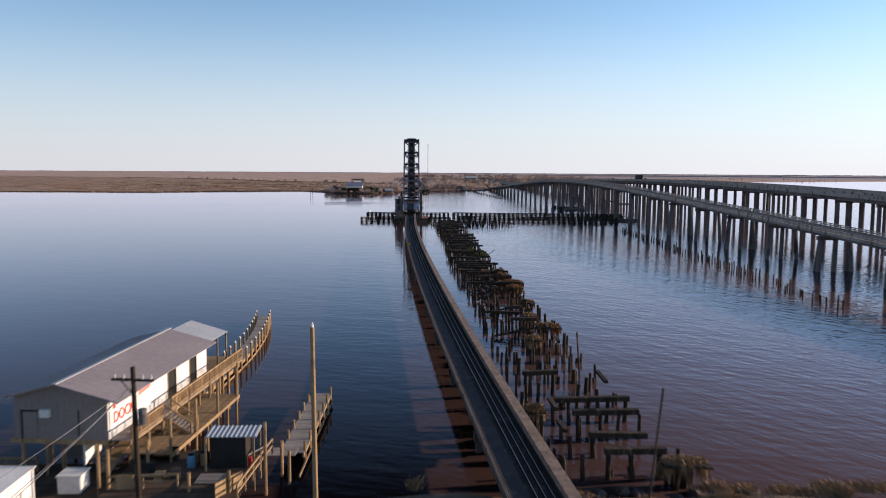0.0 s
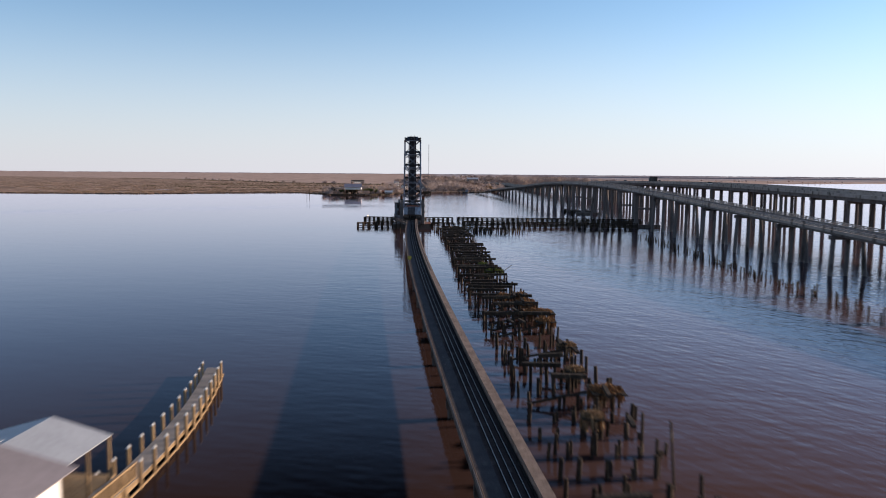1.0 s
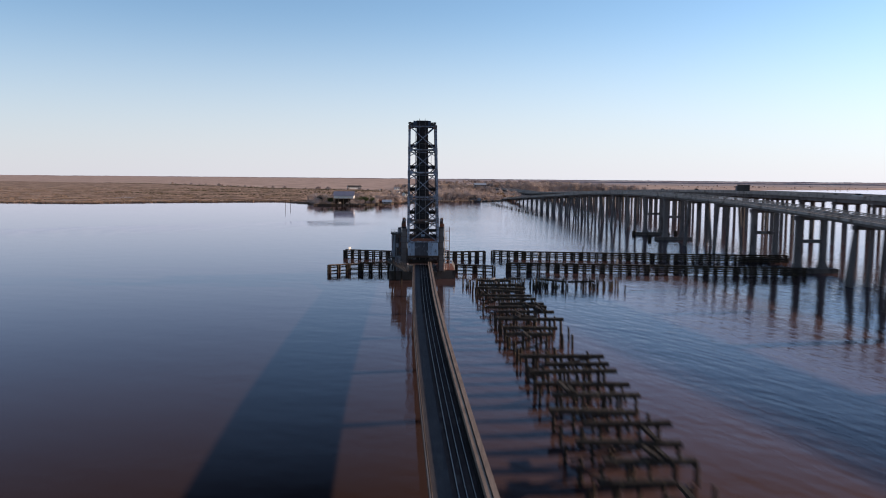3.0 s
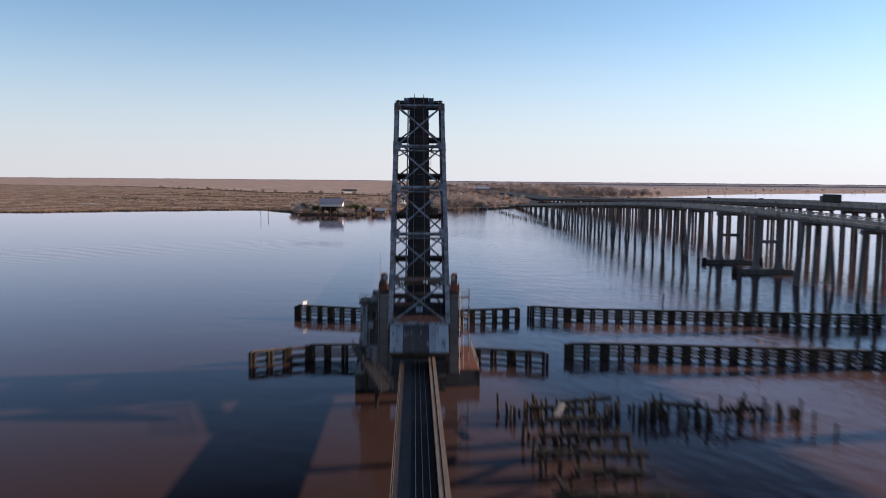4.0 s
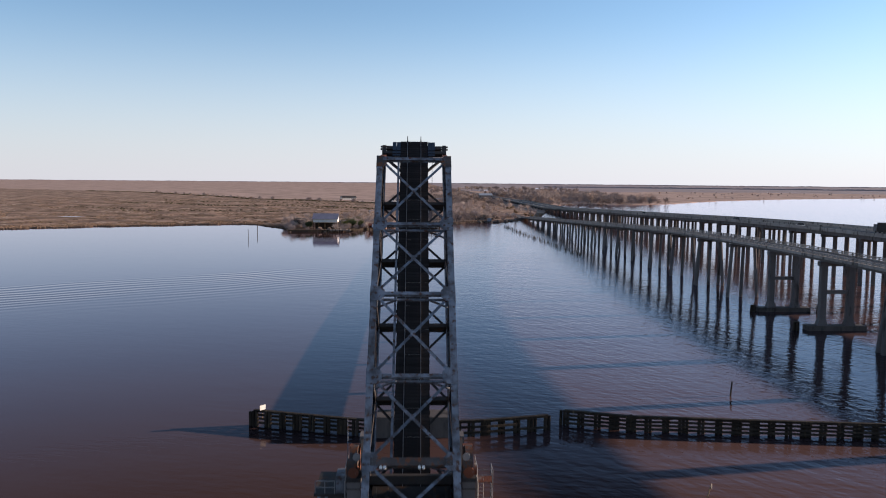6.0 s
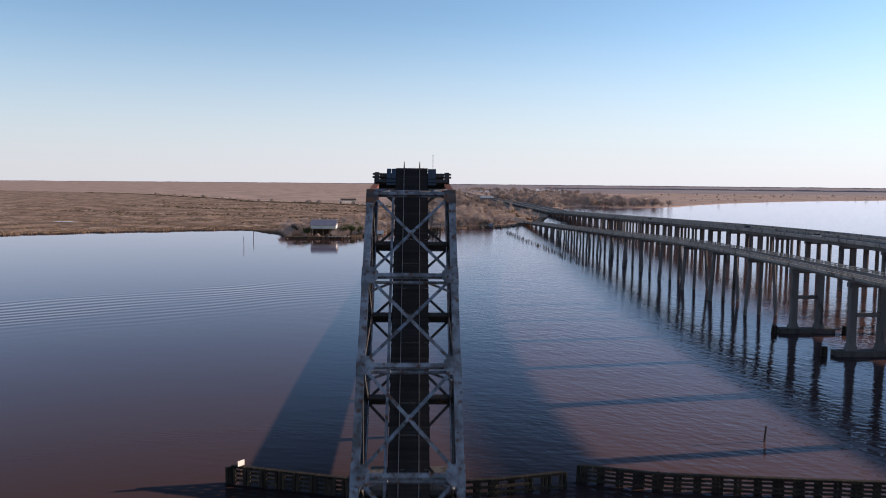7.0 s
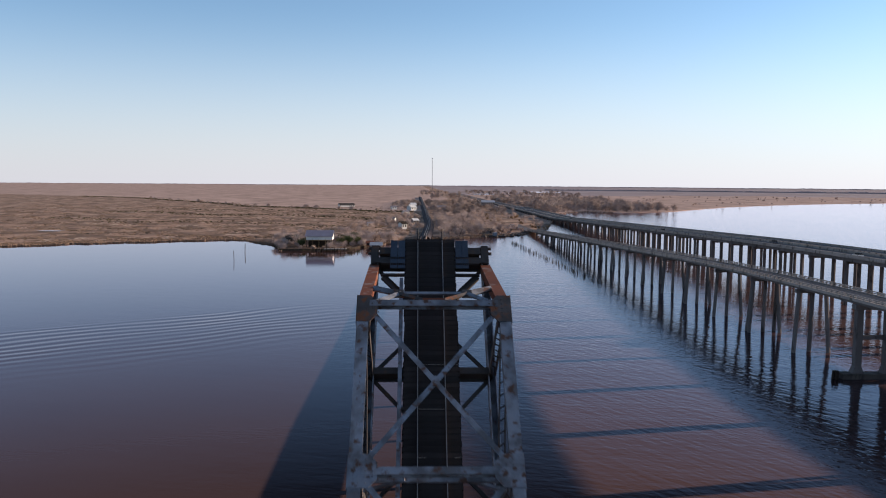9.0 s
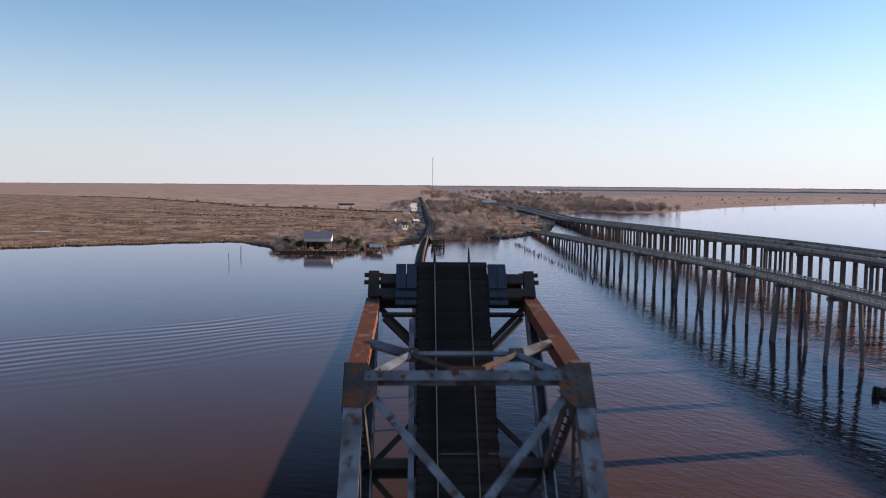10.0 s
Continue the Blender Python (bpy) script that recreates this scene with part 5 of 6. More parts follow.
def dock_house():
    t = thing("dock_house", "long grey dock house on piles with a pale metal roof", "house")
    t.matrix_basis = HOUSE
    W, D, Z0, EZ, RZ = 7.6, 21.4, 3.0, 6.3, 7.3
    WL = 7.2
    # walls, with door and window openings along the sunny side
    # sun and shade are in the wall colours: white sunny side, grey elsewhere
    bm = bmesh.new()
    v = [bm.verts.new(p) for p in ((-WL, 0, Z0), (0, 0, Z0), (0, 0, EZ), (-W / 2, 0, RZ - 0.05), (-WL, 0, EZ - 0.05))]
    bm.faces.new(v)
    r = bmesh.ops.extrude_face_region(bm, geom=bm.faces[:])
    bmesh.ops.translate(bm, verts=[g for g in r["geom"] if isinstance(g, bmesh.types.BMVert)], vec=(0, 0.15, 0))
    part("gable_wall", bm, SIDING, t, "sheet gable coloured grey for its shade side")
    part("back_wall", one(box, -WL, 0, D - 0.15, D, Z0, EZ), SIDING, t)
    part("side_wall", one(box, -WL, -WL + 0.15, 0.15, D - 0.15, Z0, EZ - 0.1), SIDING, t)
    holes = [(11.4, 13.3), (16.6, 18.4)]
    y = 0.15
    for a, b in holes + [(D - 0.15, D - 0.15)]:
        part("side_wall", one(box, -0.15, 0, y, a, Z0, EZ), WHITE, t, "wall coloured white for its sun side")
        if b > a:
            part("side_wall", one(box, -0.15, 0, a, b, Z0 + 2.65, EZ), WHITE, t, "wall coloured white for its sun side")
            part("doorway", one(box, -0.13, -0.08, a, b, Z0, Z0 + 2.65), DARK, t, "dark open doorway")
            for e in (a, b):
                part("door_frame", one(box, -0.02, 0.05, e - 0.06, e + 0.06, Z0, Z0 + 2.7), TIMBER, t)
        y = b
    for i in range(15):
        part("siding_seam", one(box, -W + 0.5 * i + 0.24, -W + 0.5 * i + 0.28, -0.02, 0.0, Z0, EZ - 0.05 + 0.0), SIDING, t)
    for s in (-1, 1):
        for i in range(22):
            y0, y1 = -0.45 + 0.985 * i, -0.45 + 0.985 * (i + 1) - 0.012
            ex = 1.1
            xe = ex if s > 0 else -WL - 0.5
            ze = EZ - ex * (RZ - EZ) / (W / 2) if s > 0 else 6.28
            bm = bmesh.new()
            hexa(bm, [(-W / 2, y0, RZ), (xe, y0, ze), (xe, y1, ze), (-W / 2, y1, RZ), (-W / 2, y0, RZ + 0.07), (xe, y0, ze + 0.07), (xe, y1, ze + 0.07), (-W / 2, y1, RZ + 0.07)])
            part("roof_sheet", bm, ROOF, t)
    part("ridge_cap", one(box, -W / 2 - 0.16, -W / 2 + 0.16, -0.45, D + 0.2, RZ + 0.05, RZ + 0.11), ROOF_BRIGHT, t, "bright ridge flashing")
    part("verge_trim", one(beam, (-W / 2, -0.47, RZ + 0.02), (-WL - 0.5, -0.47, 6.3), 0.05, 0.16), SIDING, t)
    part("verge_trim", one(beam, (-W / 2, -0.47, RZ + 0.02), (1.1, -0.47, EZ - 0.27), 0.05, 0.14), ROOF, t)
    # front door, lamp and air box in the gable
    part("front_door", one(box, -6.55, -5.45, -0.05, 0.0, Z0 + 0.05, Z0 + 2.1), SIDING, t, "grey closed door")
    part("door_surround", one(box, -6.7, -6.55, -0.07, 0.0, Z0, Z0 + 2.2), DARK, t)
    part("door_surround", one(box, -6.7, -5.3, -0.07, 0.0, Z0 + 2.12, Z0 + 2.22), DARK, t)
    part("air_box", one(box, -5.1, -4.35, -0.35, 0.0, Z0 + 1.75, Z0 + 2.35), WHITE, t)
    part("pipe", one(tube, (-2.2, -0.06, Z0 + 0.3), (-2.2, -0.06, Z0 + 2.3), 0.04, n=6), DARK, t)
    # open porch at the water end
    for i in range(6):
        y0, y1 = D + 0.25 + 0.95 * i, D + 0.25 + 0.95 * (i + 1) - 0.012
        for s in (-1, 1):
            xe = -W / 2 + s * 4.0
            bm = bmesh.new()
            hexa(bm, [(-W / 2, y0, 7.05), (xe, y0, 5.9), (xe, y1, 5.9), (-W / 2, y1, 7.05), (-W / 2, y0, 7.11), (xe, y0, 5.96), (xe, y1, 5.96), (-W / 2, y1, 7.11)])
            part("porch_roof_sheet", bm, ROOF_BRIGHT, t, "bright metal porch roof")
    for x in (0.1, -3.8, -7.5):
        for y in (D + 2.9, D + 5.7):
            part("porch_post", one(beam, (x, y, Z0), (x, y, 5.92 + (1.1 if x == -3.8 else 0)), 0.14, 0.14, (0, 1, 0)), TIMBER, t)
    # floor platform and piles
    part("floor_slab", one(box, -W, 0.0, 0, D + 6.6, Z0 - 0.35, Z0 - 0.004), TIMBER, t)
    for i in range(8):
        for x in (-7.0, -3.8, -0.4):
            part("timber_post", one(tube, (x, 0.6 + 3.8 * i, -2), (x, 0.6 + 3.8 * i, Z0 - 0.35), 0.16, n=8), TIMBER, t)
    return t


dock_house()


def text_mesh(words, size, depth=0.02):
    cu = bpy.data.curves.new("text", "FONT")
    cu.body, cu.size, cu.extrude = words, size, depth
    ob = bpy.data.objects.new("text", cu)
    scene.collection.objects.link(ob)
    me = bpy.data.meshes.new_from_object(ob.evaluated_get(bpy.context.evaluated_depsgraph_get()))
    bpy.data.objects.remove(ob)
    return me


def dock_sign():
    t = thing("wall_sign", "white wall sign with slanting red letters on the dock house", "sign")
    t.matrix_basis = HOUSE @ pose(0.03, 0.3, 0)
    part("board", one(box, 0.0, 0.05, 0, 7.6, 3.6, 5.95), WHITE, t)
    me = text_mesh("DOCK", 1.2)
    me.materials.append(RED)
    o = part("lettering", me, RED, t, "slanting red letters")
    o.matrix_basis = pose(0.075, 0.5, 4.1, 90, 0, 90)
    for a, b, lo in ((0.5, 0.95, 5.2), (1.6, 2.3, 5.55), (2.7, 3.5, 5.5), (3.9, 4.6, 5.45)):
        part("red_bar", one(box, 0.054, 0.075, a, b, lo, 5.9), RED, t)
    bm = bmesh.new()
    hexa(bm, [(0.054, 5.0, 5.0), (0.07, 5.0, 5.0), (0.07, 7.3, 5.2), (0.054, 7.3, 5.2), (0.054, 4.9, 5.9), (0.07, 4.9, 5.9), (0.07, 7.3, 5.9), (0.054, 7.3, 5.9)])
    part("faded_panel", bm, PINK, t, "faded red panel")


dock_sign()


def rail_run(t, a, b, h=1.0, gap=1.6, pickets=False, mat=None):
    mat = mat or TIMBER
    a, b = Vector(a), Vector(b)
    ln = (b - a).length
    n = max(1, round(ln / gap))
    for i in range(n + 1):
        p = a.lerp(b, i / n)
        part("railing_post", one(beam, p - Vector((0, 0, 0.1)), p + Vector((0, 0, h)), 0.12, 0.12, (0, 1, 0)), mat, t)
    for z in (0.5 * h, h) if not pickets else (0.12, h):
        part("hand_rail", one(beam, a + Vector((0, 0, z)), b + Vector((0, 0, z)), 0.1, 0.12), mat, t)
    if pickets:
        bm = bmesh.new()
        m = round(ln / 0.16)
        for i in range(m):
            p = a.lerp(b, (i + 0.5) / m)
            beam(bm, p + Vector((0, 0, 0.1)), p + Vector((0, 0, h - 0.03)), 0.05, 0.05, (0, 1, 0))
        tagged(part("pickets", bm, mat, t), kind="stuff")


def planked(t, x0, x1, y0, y1, z, gap=0.19, mat=None, across=True):
    mat = mat or BOARDS
    n = round(((y1 - y0) if across else (x1 - x0)) / gap)
    wd, ln = gap - 0.015, (x1 - x0) if across else (y1 - y0)
    me = mesh_of(one(box, *((0, ln, 0, wd) if across else (0, wd, 0, ln)), -0.05, 0), mat)
    for i in range(n):
        o = new("plank", me)
        o.parent = t
        o.location = (x0 + rng.uniform(-0.04, 0.04), y0 + i * gap, z + rng.uniform(-0.008, 0.008)) if across else (x0 + i * gap, y0 + rng.uniform(-0.04, 0.04), z + rng.uniform(-0.008, 0.008))


def gallery():
    t = thing("dock_gallery", "raised timber gallery with picket railing and stairs along the dock house", "walkway")
    t.matrix_basis = HOUSE
    planked(t, 0.05, 1.75, 0.2, 27.6, 3.0, 0.26)
    for x in (0.3, 1.6):
        part("joist", one(box, x - 0.08, x + 0.08, 0.2, 27.6, 2.65, 2.945), TIMBER, t)
    for i in range(10):
        part("timber_post", one(tube, (1.7, 0.5 + 2.8 * i, -2), (1.7, 0.5 + 2.8 * i, 2.65 if i % 3 else 4.0), 0.14, n=8), TIMBER, t)
    rail_run(t, (1.7, 0.4, 3.0), (1.7, 6.2, 3.0), 1.0, 1.5, True)
    rail_run(t, (1.7, 8.0, 3.0), (1.7, 27.5, 3.0), 1.05, 1.8, True)
    # stairs down to the lower deck
    for i in range(8):
        part("tread", one(box, 1.8 + 0.27 * i, 2.1 + 0.27 * i, 6.4, 7.8, 2.8 - 0.17 * i, 2.85 - 0.17 * i), BOARDS, t)
    for y in (6.35, 7.85):
        part("stair_stringer", one(beam, (1.75, y, 2.8), (4.0, y, 1.4), 0.07, 0.28), TIMBER, t)
        part("stair_rail", one(beam, (1.75, y, 3.95), (4.0, y, 2.5), 0.08, 0.12), TIMBER, t)
        part("newel", one(beam, (4.0, y, 1.3), (4.0, y, 2.55), 0.12, 0.12, (0, 1, 0)), TIMBER, t)
    return t


gallery()


def lower_deck():
    t = thing("lower_deck", "low timber landing over the water below the gallery", "deck")
    t.matrix_basis = HOUSE
    planked(t, 0.3, 4.2, 1.5, 18.5, 1.5, 0.28, TIMBER)
    part("fascia", one(box, 4.2, 4.28, 1.5, 18.5, 1.2, 1.52), TIMBER, t)
    for i in range(7):
        part("timber_post", one(tube, (4.1, 1.8 + 2.7 * i, -2), (4.1, 1.8 + 2.7 * i, 1.45 if i % 2 else 4.3), 0.13, n=8), TIMBER, t)
    for i in range(5):
        part("timber_post", one(tube, (0.6, 2.8 + 3.6 * i, -2), (0.6, 2.8 + 3.6 * i, 1.45), 0.15, n=8), TIMBER, t)


lower_deck()


def finger_pier():
    t = thing("finger_pier", "narrow curving timber pier with white-capped piles", "pier")
    t.matrix_basis = about(1.02)
    n = 14
    pts = [Vector((-19.3 + 0.75 * math.sin(math.pi * i / n) - 1.5 * (i / n) ** 2, 84 + 38.5 * i / n, 1.3)) for i in range(-2, n + 1)]
    for i, (a, b) in enumerate(zip(pts, pts[1:])):
        d = (b - a).normalized()
        nrm = Vector((-d.y, d.x, 0))
        m = 9
        for j in range(m):
            p = a.lerp(b, (j + 0.5) / m)
            part("plank", one(beam, p, p + nrm * 1.7, (b - a).length / m - 0.015, 0.05), BOARDS, t)
        for o in (0.05, 1.65):
            part("joist", one(beam, a + nrm * o - Vector((0, 0, 0.22)), b + nrm * o - Vector((0, 0, 0.22)), 0.08, 0.35), TIMBER, t)
        part("rub_rail", one(beam, a - Vector((0, 0, 0.75)) - nrm * 0.1, b - Vector((0, 0, 0.75)) - nrm * 0.1, 0.1, 0.2), TIMBER, t)
        for o in (-0.12, 1.82):
            p = a + nrm * o
            pile = part("timber_post", one(tube, (p.x, p.y, -2), (p.x, p.y, 2.55), 0.15, 0.14, 9), TIMBER, t)
            part("pile_cap", one(tube, (p.x, p.y, 2.55), (p.x, p.y, 2.75), 0.17, 0.03, 9), WHITE, pile, "white conical cap")


finger_pier()


def small_pier():
    t = thing("small_pier", "short grey plank pier with low posts", "pier")
    t.matrix_basis = pose(-9.5, 62.5, 0, 0, 0, -1.4)
    planked(t, 0, 1.95, 0, 17.2, 1.2, 0.24)
    for x in (0.1, 1.85):
        part("joist", one(box, x - 0.06, x + 0.06, 0, 17.2, 0.8, 1.145), TIMBER, t)
        for i in range(7):
            part("post", one(tube, (x * 1.03, 0.6 + 2.7 * i, -2), (x * 1.03, 0.6 + 2.7 * i, 1.95), 0.11, n=8), TIMBER, t)
    part("rub_rail", one(box, 2.0, 2.1, -3, 17.2, 0.3, 0.5), TIMBER, t)


small_pier()


def tall_pole():
    t = thing("timber_pole", "tall bare timber pole rising from the near bank", "pole", (-3.45, 37.0, 0.6))
    part("pole", one(tube, (0, 0, -1), (-0.18, 0.0, 15.6), 0.15, 0.10, 10), TIMBER, t)
    part("cap", one(tube, (-0.18, 0, 15.6), (-0.18, 0, 15.8), 0.09, 0.03, 8), WHITE, t)


tall_pole()


def cable(bm, a, b, sag, r=0.02, n=14, k=5):
    a, b = Vector(a), Vector(b)
    u = (b - a).orthogonal().normalized()
    w = (b - a).cross(u).normalized()
    prev = None
    for i in range(n + 1):
        p = a.lerp(b, i / n) - Vector((0, 0, sag * 4 * (i / n) * (1 - i / n)))
        ring = [bm.verts.new(p + (u * math.cos(j * math.tau / k) + w * math.sin(j * math.tau / k)) * r) for j in range(k)]
        if prev:
            for j in range(k):
                bm.faces.new((prev[j], prev[(j + 1) % k], ring[(j + 1) % k], ring[j]))
        prev = ring


def utility_pole():
    t = thing("utility_pole", "dark leaning utility pole with a crossarm and wires", "utility pole", (-14.55, 45, 0))
    part("pole", one(tube, (0.1, 0, 0), (-0.1, 0, 12.4), 0.19, 0.13, 10), TIMBER_DARK, t)
    part("crossarm", one(beam, (-1.5, 0.6, 11.55), (1.2, -0.5, 11.75), 0.12, 0.14), TIMBER_DARK, t)
    for f in (0.08, 0.3, 0.75, 0.95):
        p = Vector((-1.5, 0.6, 11.6)).lerp(Vector((1.2, -0.5, 11.8)), f)
        part("insulator", one(tube, p, p + Vector((0, 0, 0.25)), 0.05, 0.03, 8), WHITE, t)
    part("brace", one(beam, (-0.9, 0.35, 11.55), (-0.1, 0, 10.8), 0.05, 0.05), STEEL_DARK, t)
    part("transformer", one(tube, (0.38, 0, 9.1), (0.38, 0, 10.0), 0.24, 0.24, 12), STEEL, t, "small grey transformer can")
    for b in ((-7.5, -22, 8.0), (-5.0, -22, 6.5), (-8.5, -16, 4.0)):
        part("wire", one(cable, (-0.1, 0, 11.4), b, 0.6), STEEL, t)


utility_pole()


def shed():
    t = thing("dock_shed", "small dark dock shed with a bright corrugated roof", "shed")
    bm = bmesh.new()
    n = 22
    x0, x1 = -13.9, -10.2
    rows = []
    for k, (y, z) in enumerate(((56.9, 4.3), (59.2, 4.42))):
        for lift in (0.0, 0.03):
            rows.append([bm.verts.new((x0 + (x1 - x0) * i / n, y, z + lift + (0.06 if i % 2 else 0))) for i in range(n + 1)])
    for r0, r1 in ((0, 2), (3, 1), (1, 0), (2, 3)):
        for i in range(n):
            bm.faces.new((rows[r0][i], rows[r0][i + 1], rows[r1][i + 1], rows[r1][i]))
    part("roof", bm, ROOF_BRIGHT, t, "bright ribbed metal roof")
    part("wall", one(box, -13.5, -11.0, 57.0, 57.08, 2.0, 4.28), DARK, t)
    part("wall", one(box, -13.5, -13.42, 57.08, 59.0, 2.0, 4.3), TIMBER_DARK, t)
    part("wall", one(box, -11.08, -11.0, 57.08, 59.0, 2.0, 4.3), TIMBER_DARK, t)
    for x, y in ((-10.35, 56.6), (-13.75, 56.6), (-10.35, 59.0), (-13.75, 59.0)):
        part("post", one(beam, (x, y, 0.5), (x, y, 4.35), 0.14, 0.14, (0, 1, 0)), TIMBER, t)
    part("red_can", one(tube, (-10.7, 57.3, 2.05), (-10.7, 57.3, 2.75), 0.2, n=12), RED, t, "red fuel can")
    part("gaff_pole", one(beam, (-10.8, 57.0, 3.0), (-9.4, 57.6, 3.6), 0.06, 0.06), WHITE, t)


shed()


def work_platform():
    t = thing("work_platform", "cluttered timber work platform with plank rails", "platform")
    planked(t, -19.6, -10.4, 51.2, 60.6, 2.0, 0.34, PLANK_BROWN)
    part("fascia", one(box, -19.6, -10.4, 51.1, 51.2, 1.2, 2.0), TIMBER_DARK, t)
    rail_run(t, (-10.4, 51.3, 2.0), (-9.7, 60.4, 2.0), 1.0, 1.8)
    rail_run(t, (-19.4, 53.2, 2.0), (-14.9, 53.6, 2.0), 0.9, 2.2)
    part("plank_panel", one(box, -18.9, -17.7, 53.2, 53.28, 2.0, 3.0), TIMBER, t, "pale plank panel")
    part("plank_panel", one(beam, (-11.9, 51.6, 2.5), (-10.6, 53.9, 2.5), 0.08, 1.0), TIMBER, t, "pale plank panel")
    for x, y, h in ((-9.6, 57.0, 5.4), (-13.9, 52.8, 3.3), (-11.2, 52.6, 3.5), (-17.8, 56.5, 4.3), (-19.5, 53.6, 4.6), (-20.3, 54.0, 4.9), (-9.0, 60.5, 2.8), (-8.2, 59, 2.6)):
        part("timber_post", one(tube, (x, y, -2), (x, y, h), 0.14, 0.12, 8), TIMBER, t)
    for i in range(6):
        part("pallet_slat", one(box, -13.9, -12.1, 54.0 + 0.3 * i, 54.2 + 0.3 * i, 2.05, 2.12), BOARDS, t)
    planked(t, -10.2, -8.0, 60.7, 62.6, 1.6, 0.2)


work_platform()


def crate(at, size, mat, label, name="crate", rot=0.0):
    t = thing(name, label, name.replace("_", " "), at)
    t.rotation_euler = (0, 0, rot)
    x, y, z = size
    bm = one(box, -x / 2, x / 2, -y / 2, y / 2, 0, z)
    bmesh.ops.bevel(bm, geom=bm.edges[:], offset=0.04, segments=1, affect="EDGES")
    part("body", bm, mat, t)
    part("lid", one(box, -x / 2 - 0.03, x / 2 + 0.03, -y / 2 - 0.03, y / 2 + 0.03, z + 0.004, z + 0.07), mat, t)
    return t


for i in range(9):
    crate((rng.uniform(-19, -14.4), rng.uniform(54.6, 60), 2.0), (rng.uniform(0.5, 1.1), rng.uniform(0.4, 0.9), rng.uniform(0.25, 0.7)), rng.choice((TIMBER_DARK, STEEL_DARK, DARK, TIMBER)), "small weathered storage crate on the work platform", "crate", rng.uniform(0, 3))


def drum(at, mat, label):
    t = thing("barrel", label, "barrel", at)
    bm = bmesh.new()
    tube(bm, (0, 0, 0), (0, 0, 0.9), 0.29, n=14)
    for z in (0.02, 0.3, 0.6, 0.88):
        tube(bm, (0, 0, z - 0.02), (0, 0, z + 0.02), 0.305, n=14)
    part("body", bm, mat, t)


drum((-15.0, 57.4, 2.0), BLUE, "blue plastic barrel on the work platform")
drum((-14.2, 57.9, 2.0), REED, "yellowed plastic barrel on the work platform")
drum((-16.6, 58.9, 2.0), STEEL_DARK, "dark steel barrel on the work platform")


def skiff_shelter():
    t = thing("ticket_booth", "small open white booth with a rusty-edged roof", "booth")
    bm = bmesh.new()
    hexa(bm, [(-25.6, 57.6, 3.75), (-22.5, 57.6, 3.65), (-22.5, 60.9, 3.85), (-25.6, 60.9, 3.95), (-25.6, 57.6, 3.85), (-22.5, 57.6, 3.75), (-22.5, 60.9, 3.95), (-25.6, 60.9, 4.05)])
    part("roof", bm, STEEL_RUSTY, t, "dark rust-bitten flat roof")
    part("fascia", one(beam, (-25.7, 57.55, 3.82), (-22.4, 57.55, 3.72), 0.06, 0.16), PINK, t)
    part("counter", one(box, -22.75, -22.6, 57.6, 60.6, 2.1, 3.66), WHITE, t, "sunlit white side panel")
    part("back", one(box, -25.5, -22.75, 60.6, 60.75, 1.5, 3.7), SIDING, t)
    for x in (-25.4, -24.2):
        part("post", one(beam, (x, 57.8, 1.3), (x, 57.8, 3.72), 0.12, 0.12, (0, 1, 0)), TIMBER, t)


skiff_shelter()


def van_box():
    t = thing("ice_chest", "large white refrigerated box on the landing", "ice box")
    bm = one(box, -28.6, -24.2, 48.0, 53.2, 1.3, 3.6)
    bmesh.ops.bevel(bm, geom=bm.edges[:], offset=0.08, segments=2, affect="EDGES")
    part("body", bm, WHITE, t)
    part("roof_rim", one(box, -28.7, -24.1, 47.9, 53.3, 3.604, 3.68), WHITE, t)
    part("door", one(box, -24.2, -24.13, 49.5, 51.4, 1.5, 3.4), WHITE, t)
    part("handle", one(box, -24.13, -24.07, 51.0, 51.1, 2.2, 2.7), STEEL_DARK, t)
    t2 = thing("ice_chest", "small white chest freezer beside the landing", "freezer")
    bm = one(box, -23.2, -21.6, 54.2, 55.8, 1.3, 2.5)
    bmesh.ops.bevel(bm, geom=bm.edges[:], offset=0.06, segments=2, affect="EDGES")
    part("body", bm, WHITE, t2)
    part("lid", one(box, -23.25, -21.55, 54.15, 55.85, 2.504, 2.6), WHITE, t2)


van_box()


def front_landing():
    t = thing("front_landing", "dark planked landing in front of the dock house", "deck")
    planked(t, -31, -20.2, 50.5, 60.2, 1.3, 0.4, PLANK_BROWN)
    for i in range(5):
        part("timber_post", one(tube, (-30.5 + 2.5 * i, 50.8, -2), (-30.5 + 2.5 * i, 50.8, 1.25), 0.15, n=8), TIMBER_DARK, t)
    rail_run(t, (-31, 58.6, 1.3), (-26.5, 58.6, 1.3), 1.0, 1.2, True)
    for i in range(6):
        part("step", one(box, -22.0, -20.6, 58.4 + 0.3 * i, 58.7 + 0.3 * i, 1.45 + 0.26 * i, 1.52 + 0.26 * i), BOARDS, t)
    part("plank_ramp", one(beam, (-20.9, 56.5, 2.0), (-20.6, 60.5, 3.0), 1.0, 0.08), TIMBER, t)


front_landing()
# dry reeds, bushes, rubble and a leaning stick on the near bank
for i in range(22):
    x = rng.uniform(12, 42)
    clump("reed_clump", "dry straw-coloured reeds on the muddy bank", "reeds", (x, rng.uniform(53.0, 55.8), 0.7), (rng.uniform(1.2, 3.6), rng.uniform(0.8, 2.0)), REED, 330, rng.uniform(0.3, 1.0), False, 0.03)
clump("reed_clump", "dry tuft of reeds beside the trestle", "reeds", (1.2, 56.4, 0.6), (1.2, 1.0), REED, 200, 0.9, False, 0.05)
